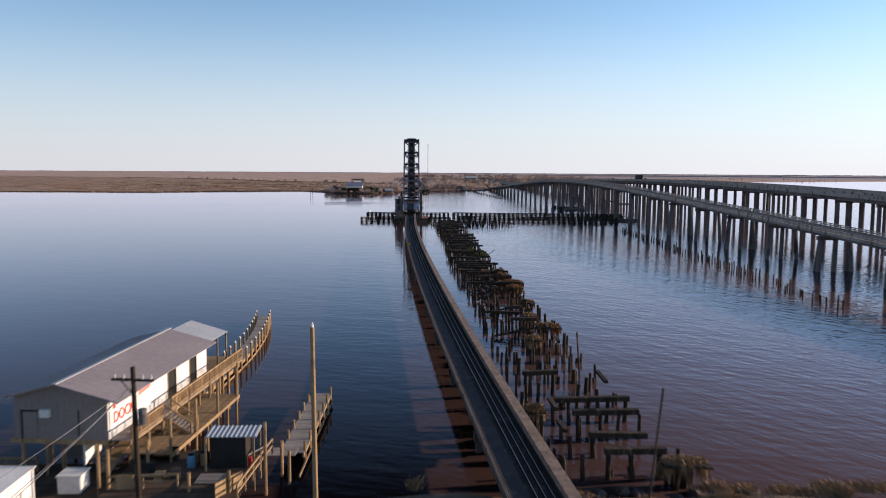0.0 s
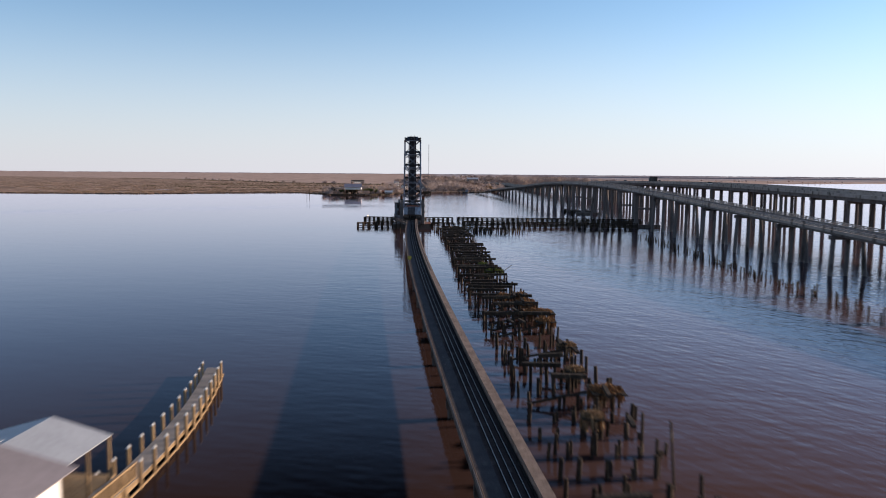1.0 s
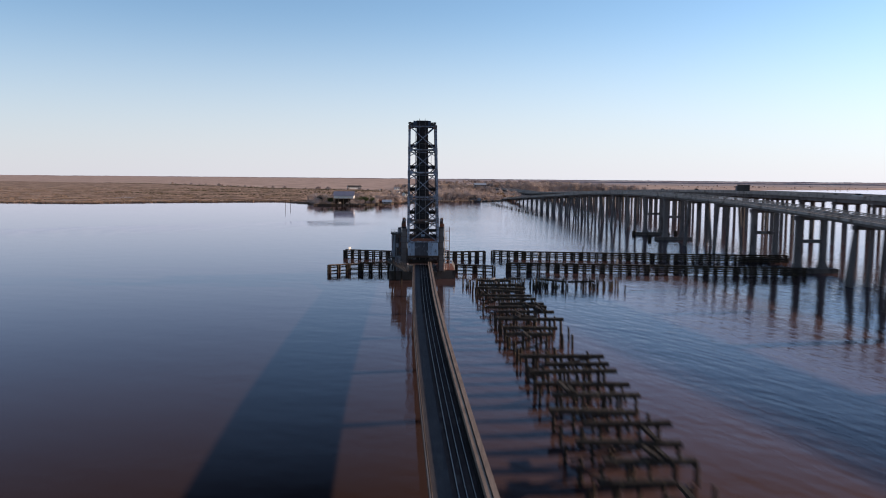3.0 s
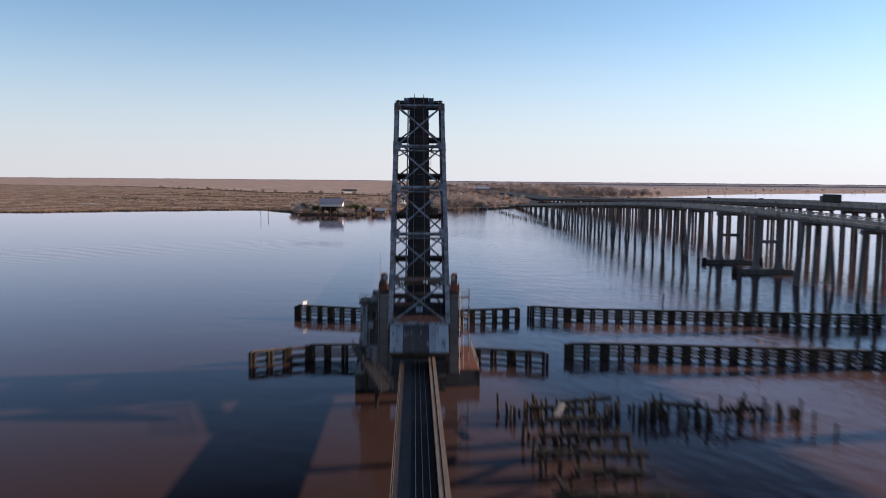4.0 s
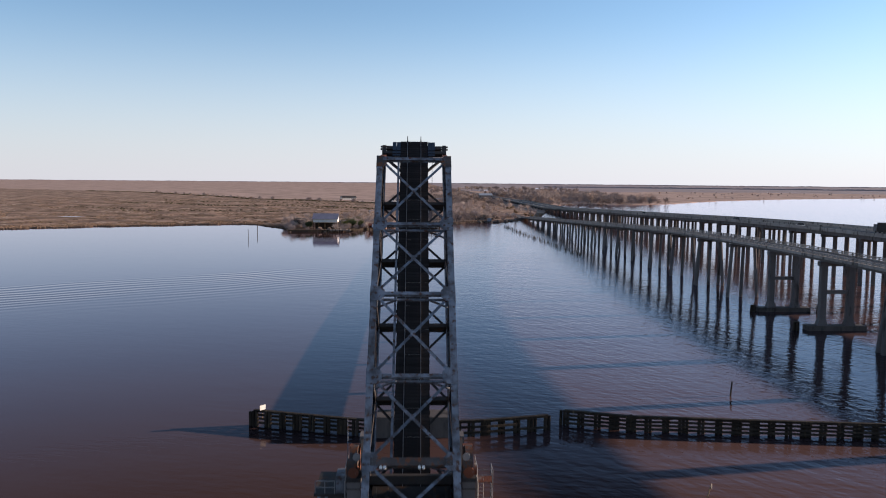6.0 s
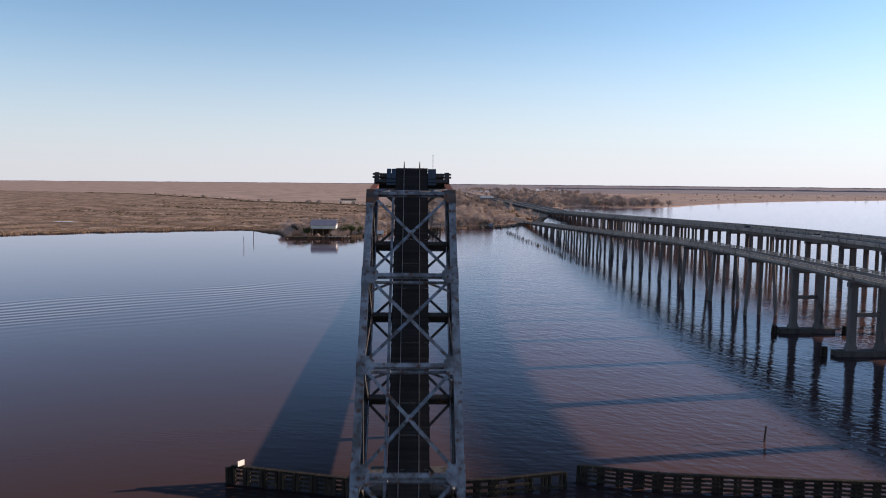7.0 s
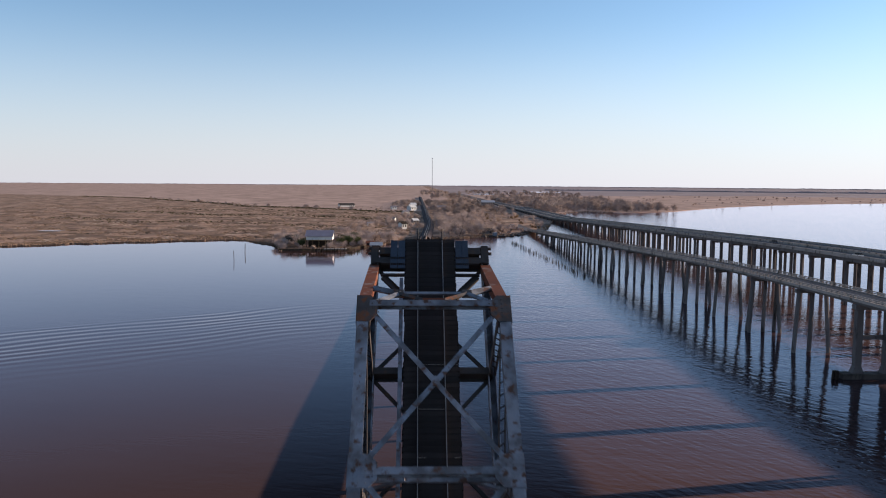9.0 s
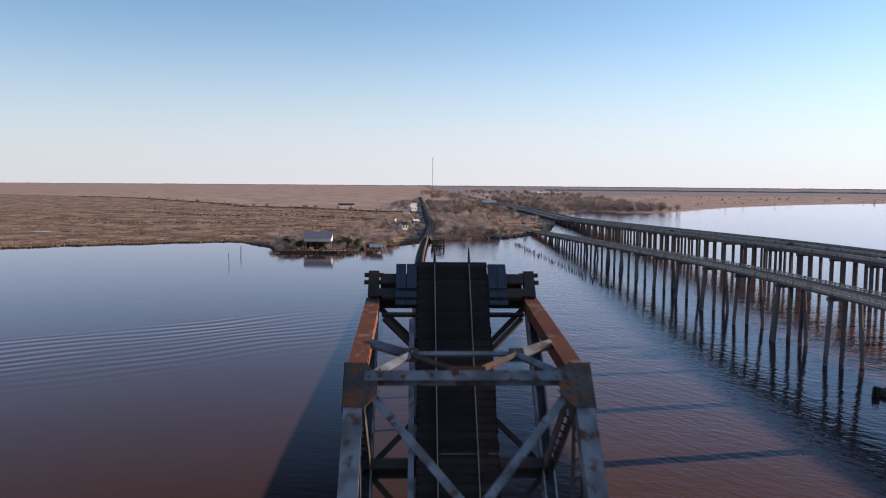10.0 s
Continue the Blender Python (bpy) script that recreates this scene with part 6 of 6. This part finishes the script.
clump("reed_clump", "tawny dead bush hanging over the bank", "reeds", (21.2, 57.8, 1.9), (3.6, 2.2), REED, 1300, 0.45, True, 0.035)


def rubble(at, r, seed):
    t = bmesh.new()
    bmesh.ops.create_icosphere(t, subdivisions=2, radius=r)
    for v in t.verts:
        v.co *= 1 + 0.45 * noise.noise(v.co / r * 1.3 + Vector((seed, 0, 0)))
        v.co.z *= 0.65
    me = mesh_of(t, CONCRETE_DARK)
    o = new("boulder", me)
    o.location = at
    tagged(o, "lump of grey rubble on the muddy bank", "boulder", "bank rubble")


for i in range(16):
    rubble((rng.uniform(11, 27), rng.uniform(54.5, 57.0), rng.uniform(0.0, 0.2)), rng.uniform(0.3, 0.65), i * 3.1)
lone_pile((17.0, 53.0, 0.5), 8.3, 0.09, (1.1, 0.4), "thin bare pole leaning over the near bank")


# the whole near shore stands a little farther up the pass
for ob in list(scene.objects):
    if ob not in inland and ob.parent is None:
        ob.matrix_basis = Matrix.Translation((0, 2.6, 0)) @ ob.matrix_basis


# ---- far shore ----
def hut(at, size, roofmat, wallmat, label, rot=0.0, stilts=2.0, porch=True, pitch=0.26, windows=True, eave=0.8):
    t = thing("waterside_house", label, "house", at)
    t.rotation_euler = (0, 0, rot)
    w, d, h = size
    part("wall", one(box, -w / 2, w / 2, -d / 2, d / 2, stilts, stilts + h), wallmat, t)
    for s in (-1, 1):
        bm = bmesh.new()
        ye, ze, r = s * (d / 2 + eave), stilts + h - 0.37 * eave, stilts + h + d * pitch
        hexa(bm, [(-w / 2 - 0.6, 0, r), (w / 2 + 0.6, 0, r), (w / 2 + 0.6, ye, ze), (-w / 2 - 0.6, ye, ze), (-w / 2 - 0.6, 0, r + 0.15), (w / 2 + 0.6, 0, r + 0.15), (w / 2 + 0.6, ye, ze + 0.15), (-w / 2 - 0.6, ye, ze + 0.15)])
        part("roof", bm, roofmat, t)
    for s in (-1, 1):
        bm = bmesh.new()
        v = [bm.verts.new(p) for p in ((s * w / 2, -d / 2, stilts + h), (s * w / 2, d / 2, stilts + h), (s * w / 2, 0, stilts + h + d * (pitch - 0.01)))]
        bm.faces.new(v)
        r = bmesh.ops.extrude_face_region(bm, geom=bm.faces[:])
        bmesh.ops.translate(bm, verts=[g for g in r["geom"] if isinstance(g, bmesh.types.BMVert)], vec=(-s * 0.2, 0, 0))
        part("gable", bm, wallmat, t)
    k = max(2, int(w / 3.5))
    for i in range(k if windows else 0):
        x = -w / 2 + w * (i + 0.5) / k
        part("window", one(box, x - 0.6, x + 0.6, -d / 2 - 0.05, -d / 2, stilts + h * 0.4, stilts + h * 0.85), DARK, t, "dark window")
    if stilts > 0.5:
        for x in (-w / 2 + 0.3, 0, w / 2 - 0.3):
            for y in (-d / 2 + 0.3, d / 2 - 0.3):
                part("stilt", one(beam, (x, y, -1), (x, y, stilts), 0.3, 0.3, (0, 1, 0)), TIMBER_DARK, t)
    if stilts > 5 and not windows:
        part("lower_wall", one(box, -w / 2 + 1.2, w / 2 - 1.5, -d / 2 + 2.2, d / 2 - 1, -0.4, stilts - 0.3), TIMBER_DARK, t, "dark boarded lower storey")
    if porch:
        part("porch_deck", one(box, -w / 2, w / 2, -d / 2 - 2.6, -d / 2, stilts - 0.25, stilts - 0.02), TIMBER, t)
        for i in range(5):
            x = -w / 2 + w * i / 4
            part("porch_post", one(beam, (x, -d / 2 - 2.5, -1), (x, -d / 2 - 2.5, stilts + 1.0), 0.16, 0.16, (0, 1, 0)), TIMBER, t)
    return t


hut((-63.3, 888.5, 0.2), (17.0, 11.0, 2.6), LAVENDER, WHITE, "white house on stilts under a wide lavender-grey metal roof", stilts=5.4, pitch=0.30, windows=False, eave=1.0)
hut((-84, 903, 0.5), (7, 6, 3.0), STEEL_DARK, TIMBER_DARK, "small dark shack at the marsh edge", stilts=2.5, porch=False)
hut((-25.6, 873, 0.0), (7.2, 6, 1.8), ROOF_BRIGHT, SIDING, "open boathouse with a bright roof over the water", stilts=1.6)
hut((-30.5, 889, 0.6), (4.5, 4, 2.4), RUST, RUST, "small rust-red shack on the far bank", stilts=0.6, porch=False)
hut((-118, 1740, 0.5), (26, 10, 4.0), STEEL_DARK, WHITE, "low white building out on the marsh", 0.35, 0.6, False)
hut((-12, 1085, 0.5), (5, 7, 5.0), TIMBER_DARK, WHITE, "tall white cottage beside the railway", 0.5, 1.0, False)
hut((-1, 1195, 0.5), (6, 7, 3.0), WHITE, SIDING, "white-roofed cottage beside the railway", 0.4, 1.0, False)
hut((-43, 1140, 0.5), (8, 6, 2.4), ROOF, WHITE, "white cottage in the brush behind the bank", 0.2, 0.6, False)
hut((-25, 1225, 0.5), (6, 6, 3.4), ROOF, WHITE, "white cottage among bare trees", -0.3, 1.0, False)
hut((-13, 1410, 0.5), (7, 7, 4.0), ROOF, WHITE, "white cottage among bare trees", 0.5, 1.0, False)
hut((-34, 1622, 0.5), (8, 7, 4.0), ROOF, WHITE, "white-roofed cottage among bare trees", 0.3, 1.0, False)
hut((-6, 1580, 0.5), (9, 14, 5.0), WHITE, WHITE, "white-roofed cottage beside the railway", 0.5, 1.0, False)
hut((-4, 1700, 0.5), (9, 14, 5.0), WHITE, WHITE, "white-roofed cottage beside the railway", 0.2, 1.0, False)
hut((58, 1018, 0.4), (10, 7, 3.0), STEEL_DARK, STEEL, "dark grey workboat shed at the landing", 0.2, 1.0, True)
hut((122, 1720, 0.5), (22, 12, 5.0), ROOF_BRIGHT, SIDING, "grey building on stilts beside the motorway", 0.1, 6.0, False)
hut((40, 1640, 0.5), (16, 10, 4.0), ROOF, SIDING, "grey-roofed store beside the railway", 0.0, 0.6, False)


def old_trestle_end():
    for i in range(11):
        y = 870 + 8.2 * i
        x0 = track_x(y) + 5.5
        t = thing("ruined_pile_bent", "dark rotten timber pile bent near the far bank", "ruined bent", (x0, y, 0), "ruined trestle bents")
        for k in range(4):
            h = rng.uniform(1.0, 4.2)
            part("timber_post", one(tube, (2.6 * k + rng.uniform(-0.4, 0.4), rng.uniform(-0.5, 0.5), -2), (2.6 * k + rng.uniform(-0.4, 0.4), 0, h), 0.28, 0.22, 6), TIMBER_DARK, t)
        if i % 3 != 1:
            part("cap_beam", one(beam, (-0.5, 0, 2.4), (rng.uniform(5, 8.4), 0, 2.6), 0.5, 0.5), TIMBER_DARK, t)
        part("brace", one(beam, (0, 0.3, 0.4), (rng.uniform(3, 7), 0.3, 2.3), 0.15, 0.35), TIMBER_DARK, t)


old_trestle_end()


def landing_clutter():
    """Rubble and sunken timbers along the shore at the bridge landing."""
    for i in range(34):
        x = rng.uniform(54, 98)
        y = 400 + math.sqrt(max(0, shore_radius(math.atan2(x, 620)) ** 2 - x * x)) + rng.uniform(-3, 8)
        rubble((x, y, rng.uniform(0, 0.6)), rng.uniform(0.9, 2.4), 200 + i * 2.7)
    t = thing("barge", "rusty dark work barge moored at the landing", "boat", (66, 1004, 0))
    part("hull", one(box, -6, 6, -2.2, 2.2, -0.5, 1.2), STEEL_DARK, t)
    part("deckhouse", one(box, -4, -0.5, -1.6, 1.6, 1.2, 3.8), PANEL, t, "pale grey deckhouse")
    part("crane_post", one(beam, (2, 0, 1.2), (4.5, 0, 6.0), 0.3, 0.3), RUST, t)


landing_clutter()


def pond(label, pts, z=1.25):
    me = bpy.data.meshes.new("pond")
    me.from_pydata([(x, y, z) for x, y in pts], [], [tuple(range(len(pts)))])
    me.materials.append(WATER)
    tagged(new("pond", me), label, "pond", kind="structure")


pond("pale shallow pool in the brown marsh", [(-316, 1036), (-308, 1033), (-297, 1034), (-293, 1039), (-303, 1042), (-312, 1041)], 0.95)
pond("bright still pond in the far marsh", [(215, 3330), (300, 3340), (318, 3600), (240, 3590)])
pond("bright still pond beyond the wood", [(520, 4150), (700, 4170), (735, 4650), (560, 4630)])


def bank_wall():
    t = thing("timber_bulkhead", "low dark timber bulkhead along the far bank", "bulkhead")
    pts = [(-86, 861), (-72, 862), (-50, 868), (-40, 879), (-22, 918)]
    for a, b in zip(pts, pts[1:]):
        part("planking", one(beam, (*a, 0.3), (*b, 0.3), 0.4, 2.0), TIMBER_DARK, t)
    for i in range(16):
        x = -66 + 2.1 * i
        part("timber_post", one(tube, (x, 858 + rng.uniform(-5, 3), -1), (x + 0.2, 858 + rng.uniform(-5, 3), rng.uniform(1.2, 3.2)), 0.2, n=6), TIMBER_DARK, t)
    part("dock", one(box, -58, -44, 860, 866, 1.2, 1.6), BOARDS, t)


bank_wall()


def radio_mast():
    h = 108
    t = thing("radio_mast", "slender steel lattice radio mast in the far marsh", "mast", (44.5, 2500, 0))
    bm = bmesh.new()
    w = 0.75
    for x, y in ((-w, -w), (w, -w), (0, w)):
        beam(bm, (x, y, 0), (x, y, h), 0.22, 0.22, (0, 1, 0))
    for i in range(36):
        z = 3.0 * i
        for (ax, ay), (bx, by) in (((-w, -w), (w, -w)), ((w, -w), (0, w)), ((0, w), (-w, -w))):
            beam(bm, (ax, ay, z), (bx, by, z + 3), 0.14, 0.14)
    part("lattice", bm, STEEL, t)
    part("antenna", one(beam, (-2.2, 0, h), (2.2, 0, h), 0.4, 0.6), STEEL, t)


radio_mast()


# ---- vegetation ----
def tree_meshes(seed, height, spread, mat_leaf, density, leaf=1.0):
    r = random.Random(seed)
    bm = bmesh.new()
    tips = []

    def grow(a, d, ln, rad, depth):
        b = a + d * ln
        tube(bm, a, b, rad, rad * 0.6, 5, cap=False)
        if depth == 0:
            tips.append((a, b))
            return
        tips.append((a.lerp(b, 0.6), b))
        for _ in range(r.choice((2, 3, 3))):
            nd = (d + Vector((r.uniform(-1, 1), r.uniform(-1, 1), r.uniform(-0.15, 0.6))) * 0.85).normalized()
            grow(a.lerp(b, r.uniform(0.6, 1.0)), nd, ln * r.uniform(0.6, 0.85), rad * 0.55, depth - 1)

    for _ in range(r.choice((1, 2, 3))):
        grow(Vector((r.uniform(-0.6, 0.6), r.uniform(-0.6, 0.6), -0.3)), Vector((r.uniform(-0.3, 0.3), r.uniform(-0.3, 0.3), 1)).normalized(), height * 0.36, height * 0.022, 3)
    trunk = mesh_of(bm, BARK)
    verts, faces = [], []
    for a, b in tips:
        for _ in range(density):
            p = a.lerp(b, r.uniform(0.1, 1.2)) + Vector((r.gauss(0, 1), r.gauss(0, 1), r.gauss(0, 0.8))) * spread * 0.1
            if p.z < 0.1:
                continue
            d = Vector((r.gauss(0, 1), r.gauss(0, 1), r.gauss(0.3, 1))).normalized()
            s = d.orthogonal().normalized() * r.uniform(0.06, 0.15) * leaf
            ln = r.uniform(0.45, 1.1) * leaf ** 0.5
            i = len(verts)
            verts += [p - s, p + s, p + d * ln]
            faces.append((i, i + 1, i + 2))
    me = bpy.data.meshes.new("crown")
    me.from_pydata(verts, [], faces)
    me.materials.append(mat_leaf)
    return trunk, me


def tree_proto(seed, height, spread, mat, density, leaf=1.0):
    return tree_meshes(seed, height, spread, mat, density, leaf)


KINDS = [tree_proto(1, 9, 9, TWIG, 22, 0.62), tree_proto(2, 7, 9, TWIG, 22, 0.62), tree_proto(3, 5, 8, TWIG, 20, 0.6), tree_proto(4, 10, 9, TWIG, 20, 0.62), tree_proto(5, 6, 6, EVERGREEN, 20, 0.7), tree_proto(6, 3.2, 7, TWIG, 18, 0.55), tree_proto(7, 8, 12, TWIG, 15, 1.2), tree_proto(8, 5, 12, TWIG, 15, 1.2)]


def tree(kind, x, y, s, z=0.4):
    trunk, crown = KINDS[kind]
    label = "dull green evergreen tree on the far bank" if kind == 4 else ("low bare brush on the marsh" if kind == 5 else "bare brown winter tree on the far bank")
    t = thing("shrub" if kind == 5 else "tree", label, "shrub" if kind == 5 else "tree", (x, y, z), "far bank trees")
    t.scale = (s * rng.uniform(0.9, 1.25), s * rng.uniform(0.9, 1.25), s)
    t.rotation_euler = (0, 0, rng.uniform(0, 6.28))
    o = part("trunk", trunk, BARK, t)
    o = part("crown", crown, TWIG, t)


def wood(x0, x1, y0, y1, n, kinds, smin, smax):
    done = 0
    while done < n:
        x, y = rng.uniform(x0, x1), rng.uniform(y0, y1)
        done += 1
        if on_land(x, y) and abs(x - track_x(y)) > 9 and not (94 < x < 187 and y > 1000) and not (-74 < x < -51 and 876 < y < 896):
            tree(rng.choice(kinds), x, y, rng.uniform(smin, smax))


def thicket(label, spots, kinds, smin, smax, mat):
    """Far woods that nobody could count: one mesh of twigs and stems."""
    vs, fs, off = [], [], 0
    cache = {}
    for k in kinds:
        arr = []
        for me in KINDS[k]:
            co = np.empty(len(me.vertices) * 3)
            me.vertices.foreach_get("co", co)
            arr.append((co.reshape(-1, 3), [tuple(p.vertices) for p in me.polygons]))
        cache[k] = arr
    for x, y in spots:
        sc, a = rng.uniform(smin, smax), rng.uniform(0, 6.28)
        c, s = math.cos(a) * sc, math.sin(a) * sc
        rot = np.array(((c, s, 0), (-s, c, 0), (0, 0, sc * rng.uniform(0.8, 1.15))))
        for co, fa in cache[rng.choice(kinds)]:
            vs.append(co @ rot + np.array((x, y, 0.4)))
            fs += [tuple(q + off for q in f) for f in fa]
            off += len(co)
    me = bpy.data.meshes.new("thicket")
    me.from_pydata(np.concatenate(vs).tolist(), [], fs)
    me.materials.append(mat)
    return tagged(new("thicket", me), label, "woodland", kind="stuff")


def spots(x0, x1, y0, y1, n, keep=lambda x, y: True):
    out = []
    for _ in range(n):
        x, y = rng.uniform(x0, x1), rng.uniform(y0, y1)
        if on_land(x, y) and abs(x - track_x(y)) > 8 and not (95 < x < 112 and y > 1000) and not (152 < x < 187) and not (-76 < x < -48 and 874 < y < 897) and keep(x, y):
            out.append((x, y))
    return out


wood(-96, -74, 885, 930, 14, (1, 2, 4, 4, 5), 0.8, 1.3)
wood(-54, -14, 882, 960, 34, (1, 2, 2, 4, 5), 0.7, 1.2)
wood(22, 60, 1000, 1180, 46, (0, 1, 1, 2, 3), 0.9, 1.4)
wood(60, 96, 1020, 1130, 10, (2, 2, 5), 0.7, 1.0)
for x, y, k, sc in ((-76, 884, 4, 1.0), (-50, 892, 4, 1.1), (-46, 905, 4, 1.2), (-41, 915, 4, 1.0), (-53, 905, 1, 1.0), (-79, 900, 2, 1.1), (-74, 872, 5, 0.8), (-36, 900, 2, 1.2), (-30, 925, 1, 1.1), (-44, 930, 3, 0.9)):
    tree(k, x, y, sc)
thicket("tangled brown brush along the far bank", spots(-100, -12, 868, 985, 260), (5, 2, 2, 1), 0.7, 1.25, TWIG)
thicket("tangled brown brush behind the far bank", spots(-75, 4, 985, 1420, 210, lambda x, y: x > -75 + 0.14 * (y - 985)), (5, 2, 1), 0.8, 1.4, TWIG)
thicket("brown leafless wood at the bridge landing", spots(20, 64, 1005, 1330, 330), (0, 1, 2, 3), 0.9, 1.4, TWIG)
thicket("brown leafless trees behind the landing field", spots(62, 136, 1120, 1450, 95), (1, 2, 3), 0.8, 1.2, TWIG)
thicket("brown brush beside the bridge end", spots(72, 97, 1040, 1120, 26), (5, 2, 1), 0.7, 1.1, TWIG)
thicket("low straw-brown scrub on the landing field", spots(60, 134, 1030, 1450, 90), (5,), 0.5, 0.9, REED)
thicket("brown leafless wood along the railway", spots(-40, 134, 1420, 2100, 420, lambda x, y: x > 20 or y > 1640), (6, 7), 0.9, 1.5, TWIG)
thicket("far leafless wood beside the motorway", spots(187, 430, 1460, 2400, 900), (6, 7), 1.2, 2.0, TWIG)
thicket("far leafless wood beyond the railway", spots(10, 900, 2200, 4200, 480, lambda x, y: x < 260 + 0.1 * y), (6, 7), 1.4, 2.2, TWIG)
thicket("scattered brush along the old ditch", [(x + rng.uniform(-9, 9), y + rng.uniform(-12, 12)) for x, y in ((-640 + 8.5 * i, np.interp(-640 + 8.5 * i, [q[0] for q in DITCH_LINE], [q[1] for q in DITCH_LINE])) for i in range(70)) if rng.random() < 0.6], (5,), 0.7, 1.9, TWIG)
thicket("scattered bare trees on the lake marsh", spots(330, 1500, 1650, 3200, 190), (7, 7, 6), 0.5, 1.0, TWIG)


def tussocks(label, n, place_at, mat, w, h):
    """Countless tufts of marsh grass as one sheet of blades."""
    verts, faces = [], []
    for _ in range(n):
        x, y = place_at()
        hh = h * rng.uniform(0.5, 1.3)
        for _ in range(3):
            a = rng.uniform(0, math.pi)
            c, s = math.cos(a) * w * rng.uniform(0.5, 1.2), math.sin(a) * w * rng.uniform(0.5, 1.2)
            ox, oy = rng.uniform(-0.8, 0.8), rng.uniform(-0.8, 0.8)
            i = len(verts)
            verts += [(x - c + ox, y - s + oy, 0.1), (x + c + ox, y + s + oy, 0.1), (x + c * 0.5 + ox, y + s * 0.5 + oy, 0.4 + hh), (x - c * 0.7 + ox, y - s * 0.7 + oy, 0.4 + hh * 0.8)]
            faces.append((i, i + 1, i + 2, i + 3))
    me = bpy.data.meshes.new("grass")
    me.from_pydata(verts, [], faces)
    me.materials.append(mat)
    tagged(new("marsh_grass", me), label, "grass", kind="stuff")


def on_edge():
    a = rng.uniform(-0.75, 0.25)
    r = shore_radius(a) + rng.random() ** 2 * 26
    return r * math.sin(a), 400 + r * math.cos(a)


def on_marsh():
    a = rng.uniform(-0.62, 0.02)
    r = shore_radius(a) + 15 + 900 * rng.random() ** 1.6
    return r * math.sin(a), 400 + r * math.cos(a)


tussocks("pale dry reeds fringing the far shore", 7000, on_edge, TUFT, 0.45, 0.45)
tussocks("brown tufts of winter marsh grass", 14000, on_marsh, TUFT, 1.6, 0.22)


def on_ditch():
    x = rng.uniform(-900, 0)
    return x, float(np.interp(x, [q[0] for q in DITCH_LINE], [q[1] for q in DITCH_LINE])) + rng.gauss(0, 14)


def on_slough():
    x = rng.uniform(-420, -30)
    k = rng.choice((0, 0, 1, 2))
    return x, (1330, 1130, 1480)[k] - 0.35 * x + 25 * math.sin(x * 0.03 + k) + rng.gauss(0, 16)


tussocks("dark brown sedge scattered through the marsh", 7000, on_marsh, SEDGE, 2.2, 0.2)
tussocks("dark olive sedge along the old ditch", 2200, on_ditch, DITCH, 1.6, 0.8)
tussocks("dark olive sedge along winding sloughs", 1100, on_slough, DITCH, 1.3, 0.6)


# ---- traffic standing on the viaduct ----
def car(x, y, z, mat, label, ln=4.6, w=1.8, h=1.5, truck=False):
    t = thing("truck" if truck else "car", label, "truck" if truck else "car", (x, y, z), "vehicles on the viaduct")
    if truck:
        part("cargo_box", one(box, -1.25, 1.25, -6, 4, 1.1, 3.9), mat, t)
        part("cab", one(box, -1.2, 1.2, 4.3, 6.4, 0.8, 3.2), STEEL, t)
        part("chassis", one(box, -1.1, 1.1, -6, 6.4, 0.6, 1.1), STEEL_DARK, t)
        wy = (-4.8, -3.6, 3.2, 5.4)
    else:
        bm = one(box, -w / 2, w / 2, -ln / 2, ln / 2, 0.3, 0.85)
        bmesh.ops.bevel(bm, geom=bm.edges[:], offset=0.1, segments=2, affect="EDGES")
        part("body", bm, mat, t)
        bm = bmesh.new()
        hexa(bm, [(-0.85, -1.7, 0.85), (0.85, -1.7, 0.85), (0.85, 1.0, 0.85), (-0.85, 1.0, 0.85), (-0.7, -1.2, h), (0.7, -1.2, h), (0.7, 0.4, h), (-0.7, 0.4, h)])
        part("cabin", bm, DARK, t)
        wy = (-1.4, 1.4)
    for yy in wy:
        for s in (-1, 1):
            part("wheel", one(tube, (s * 0.75, yy, 0.33), (s * 0.95, yy, 0.33), 0.33, n=10), STEEL_DARK, t)


for x, y, m, lab in ((155.3, 640, WHITE, "white car on the motorway viaduct"), (160.5, 720, STEEL, "grey car on the motorway viaduct"), (155.2, 870, DARK, "dark car on the motorway viaduct"), (160.6, 480, WHITE, "white car on the motorway viaduct"), (172, 610, STEEL, "grey car on the motorway viaduct"), (155.3, 1180, WHITE, "white car on the motorway viaduct")):
    car(x + 4, y, hw2_z(y) + 0.01, m, lab)
car(165.0, 588, hw2_z(588) + 0.01, STEEL_DARK, "dark box truck on the motorway viaduct", truck=True)

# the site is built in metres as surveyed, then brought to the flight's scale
for ob in list(scene.objects):
    if ob.parent is None and ob.type in {"MESH", "EMPTY"}:
        ob.matrix_basis = Matrix.Scale(S, 4) @ ob.matrix_basis
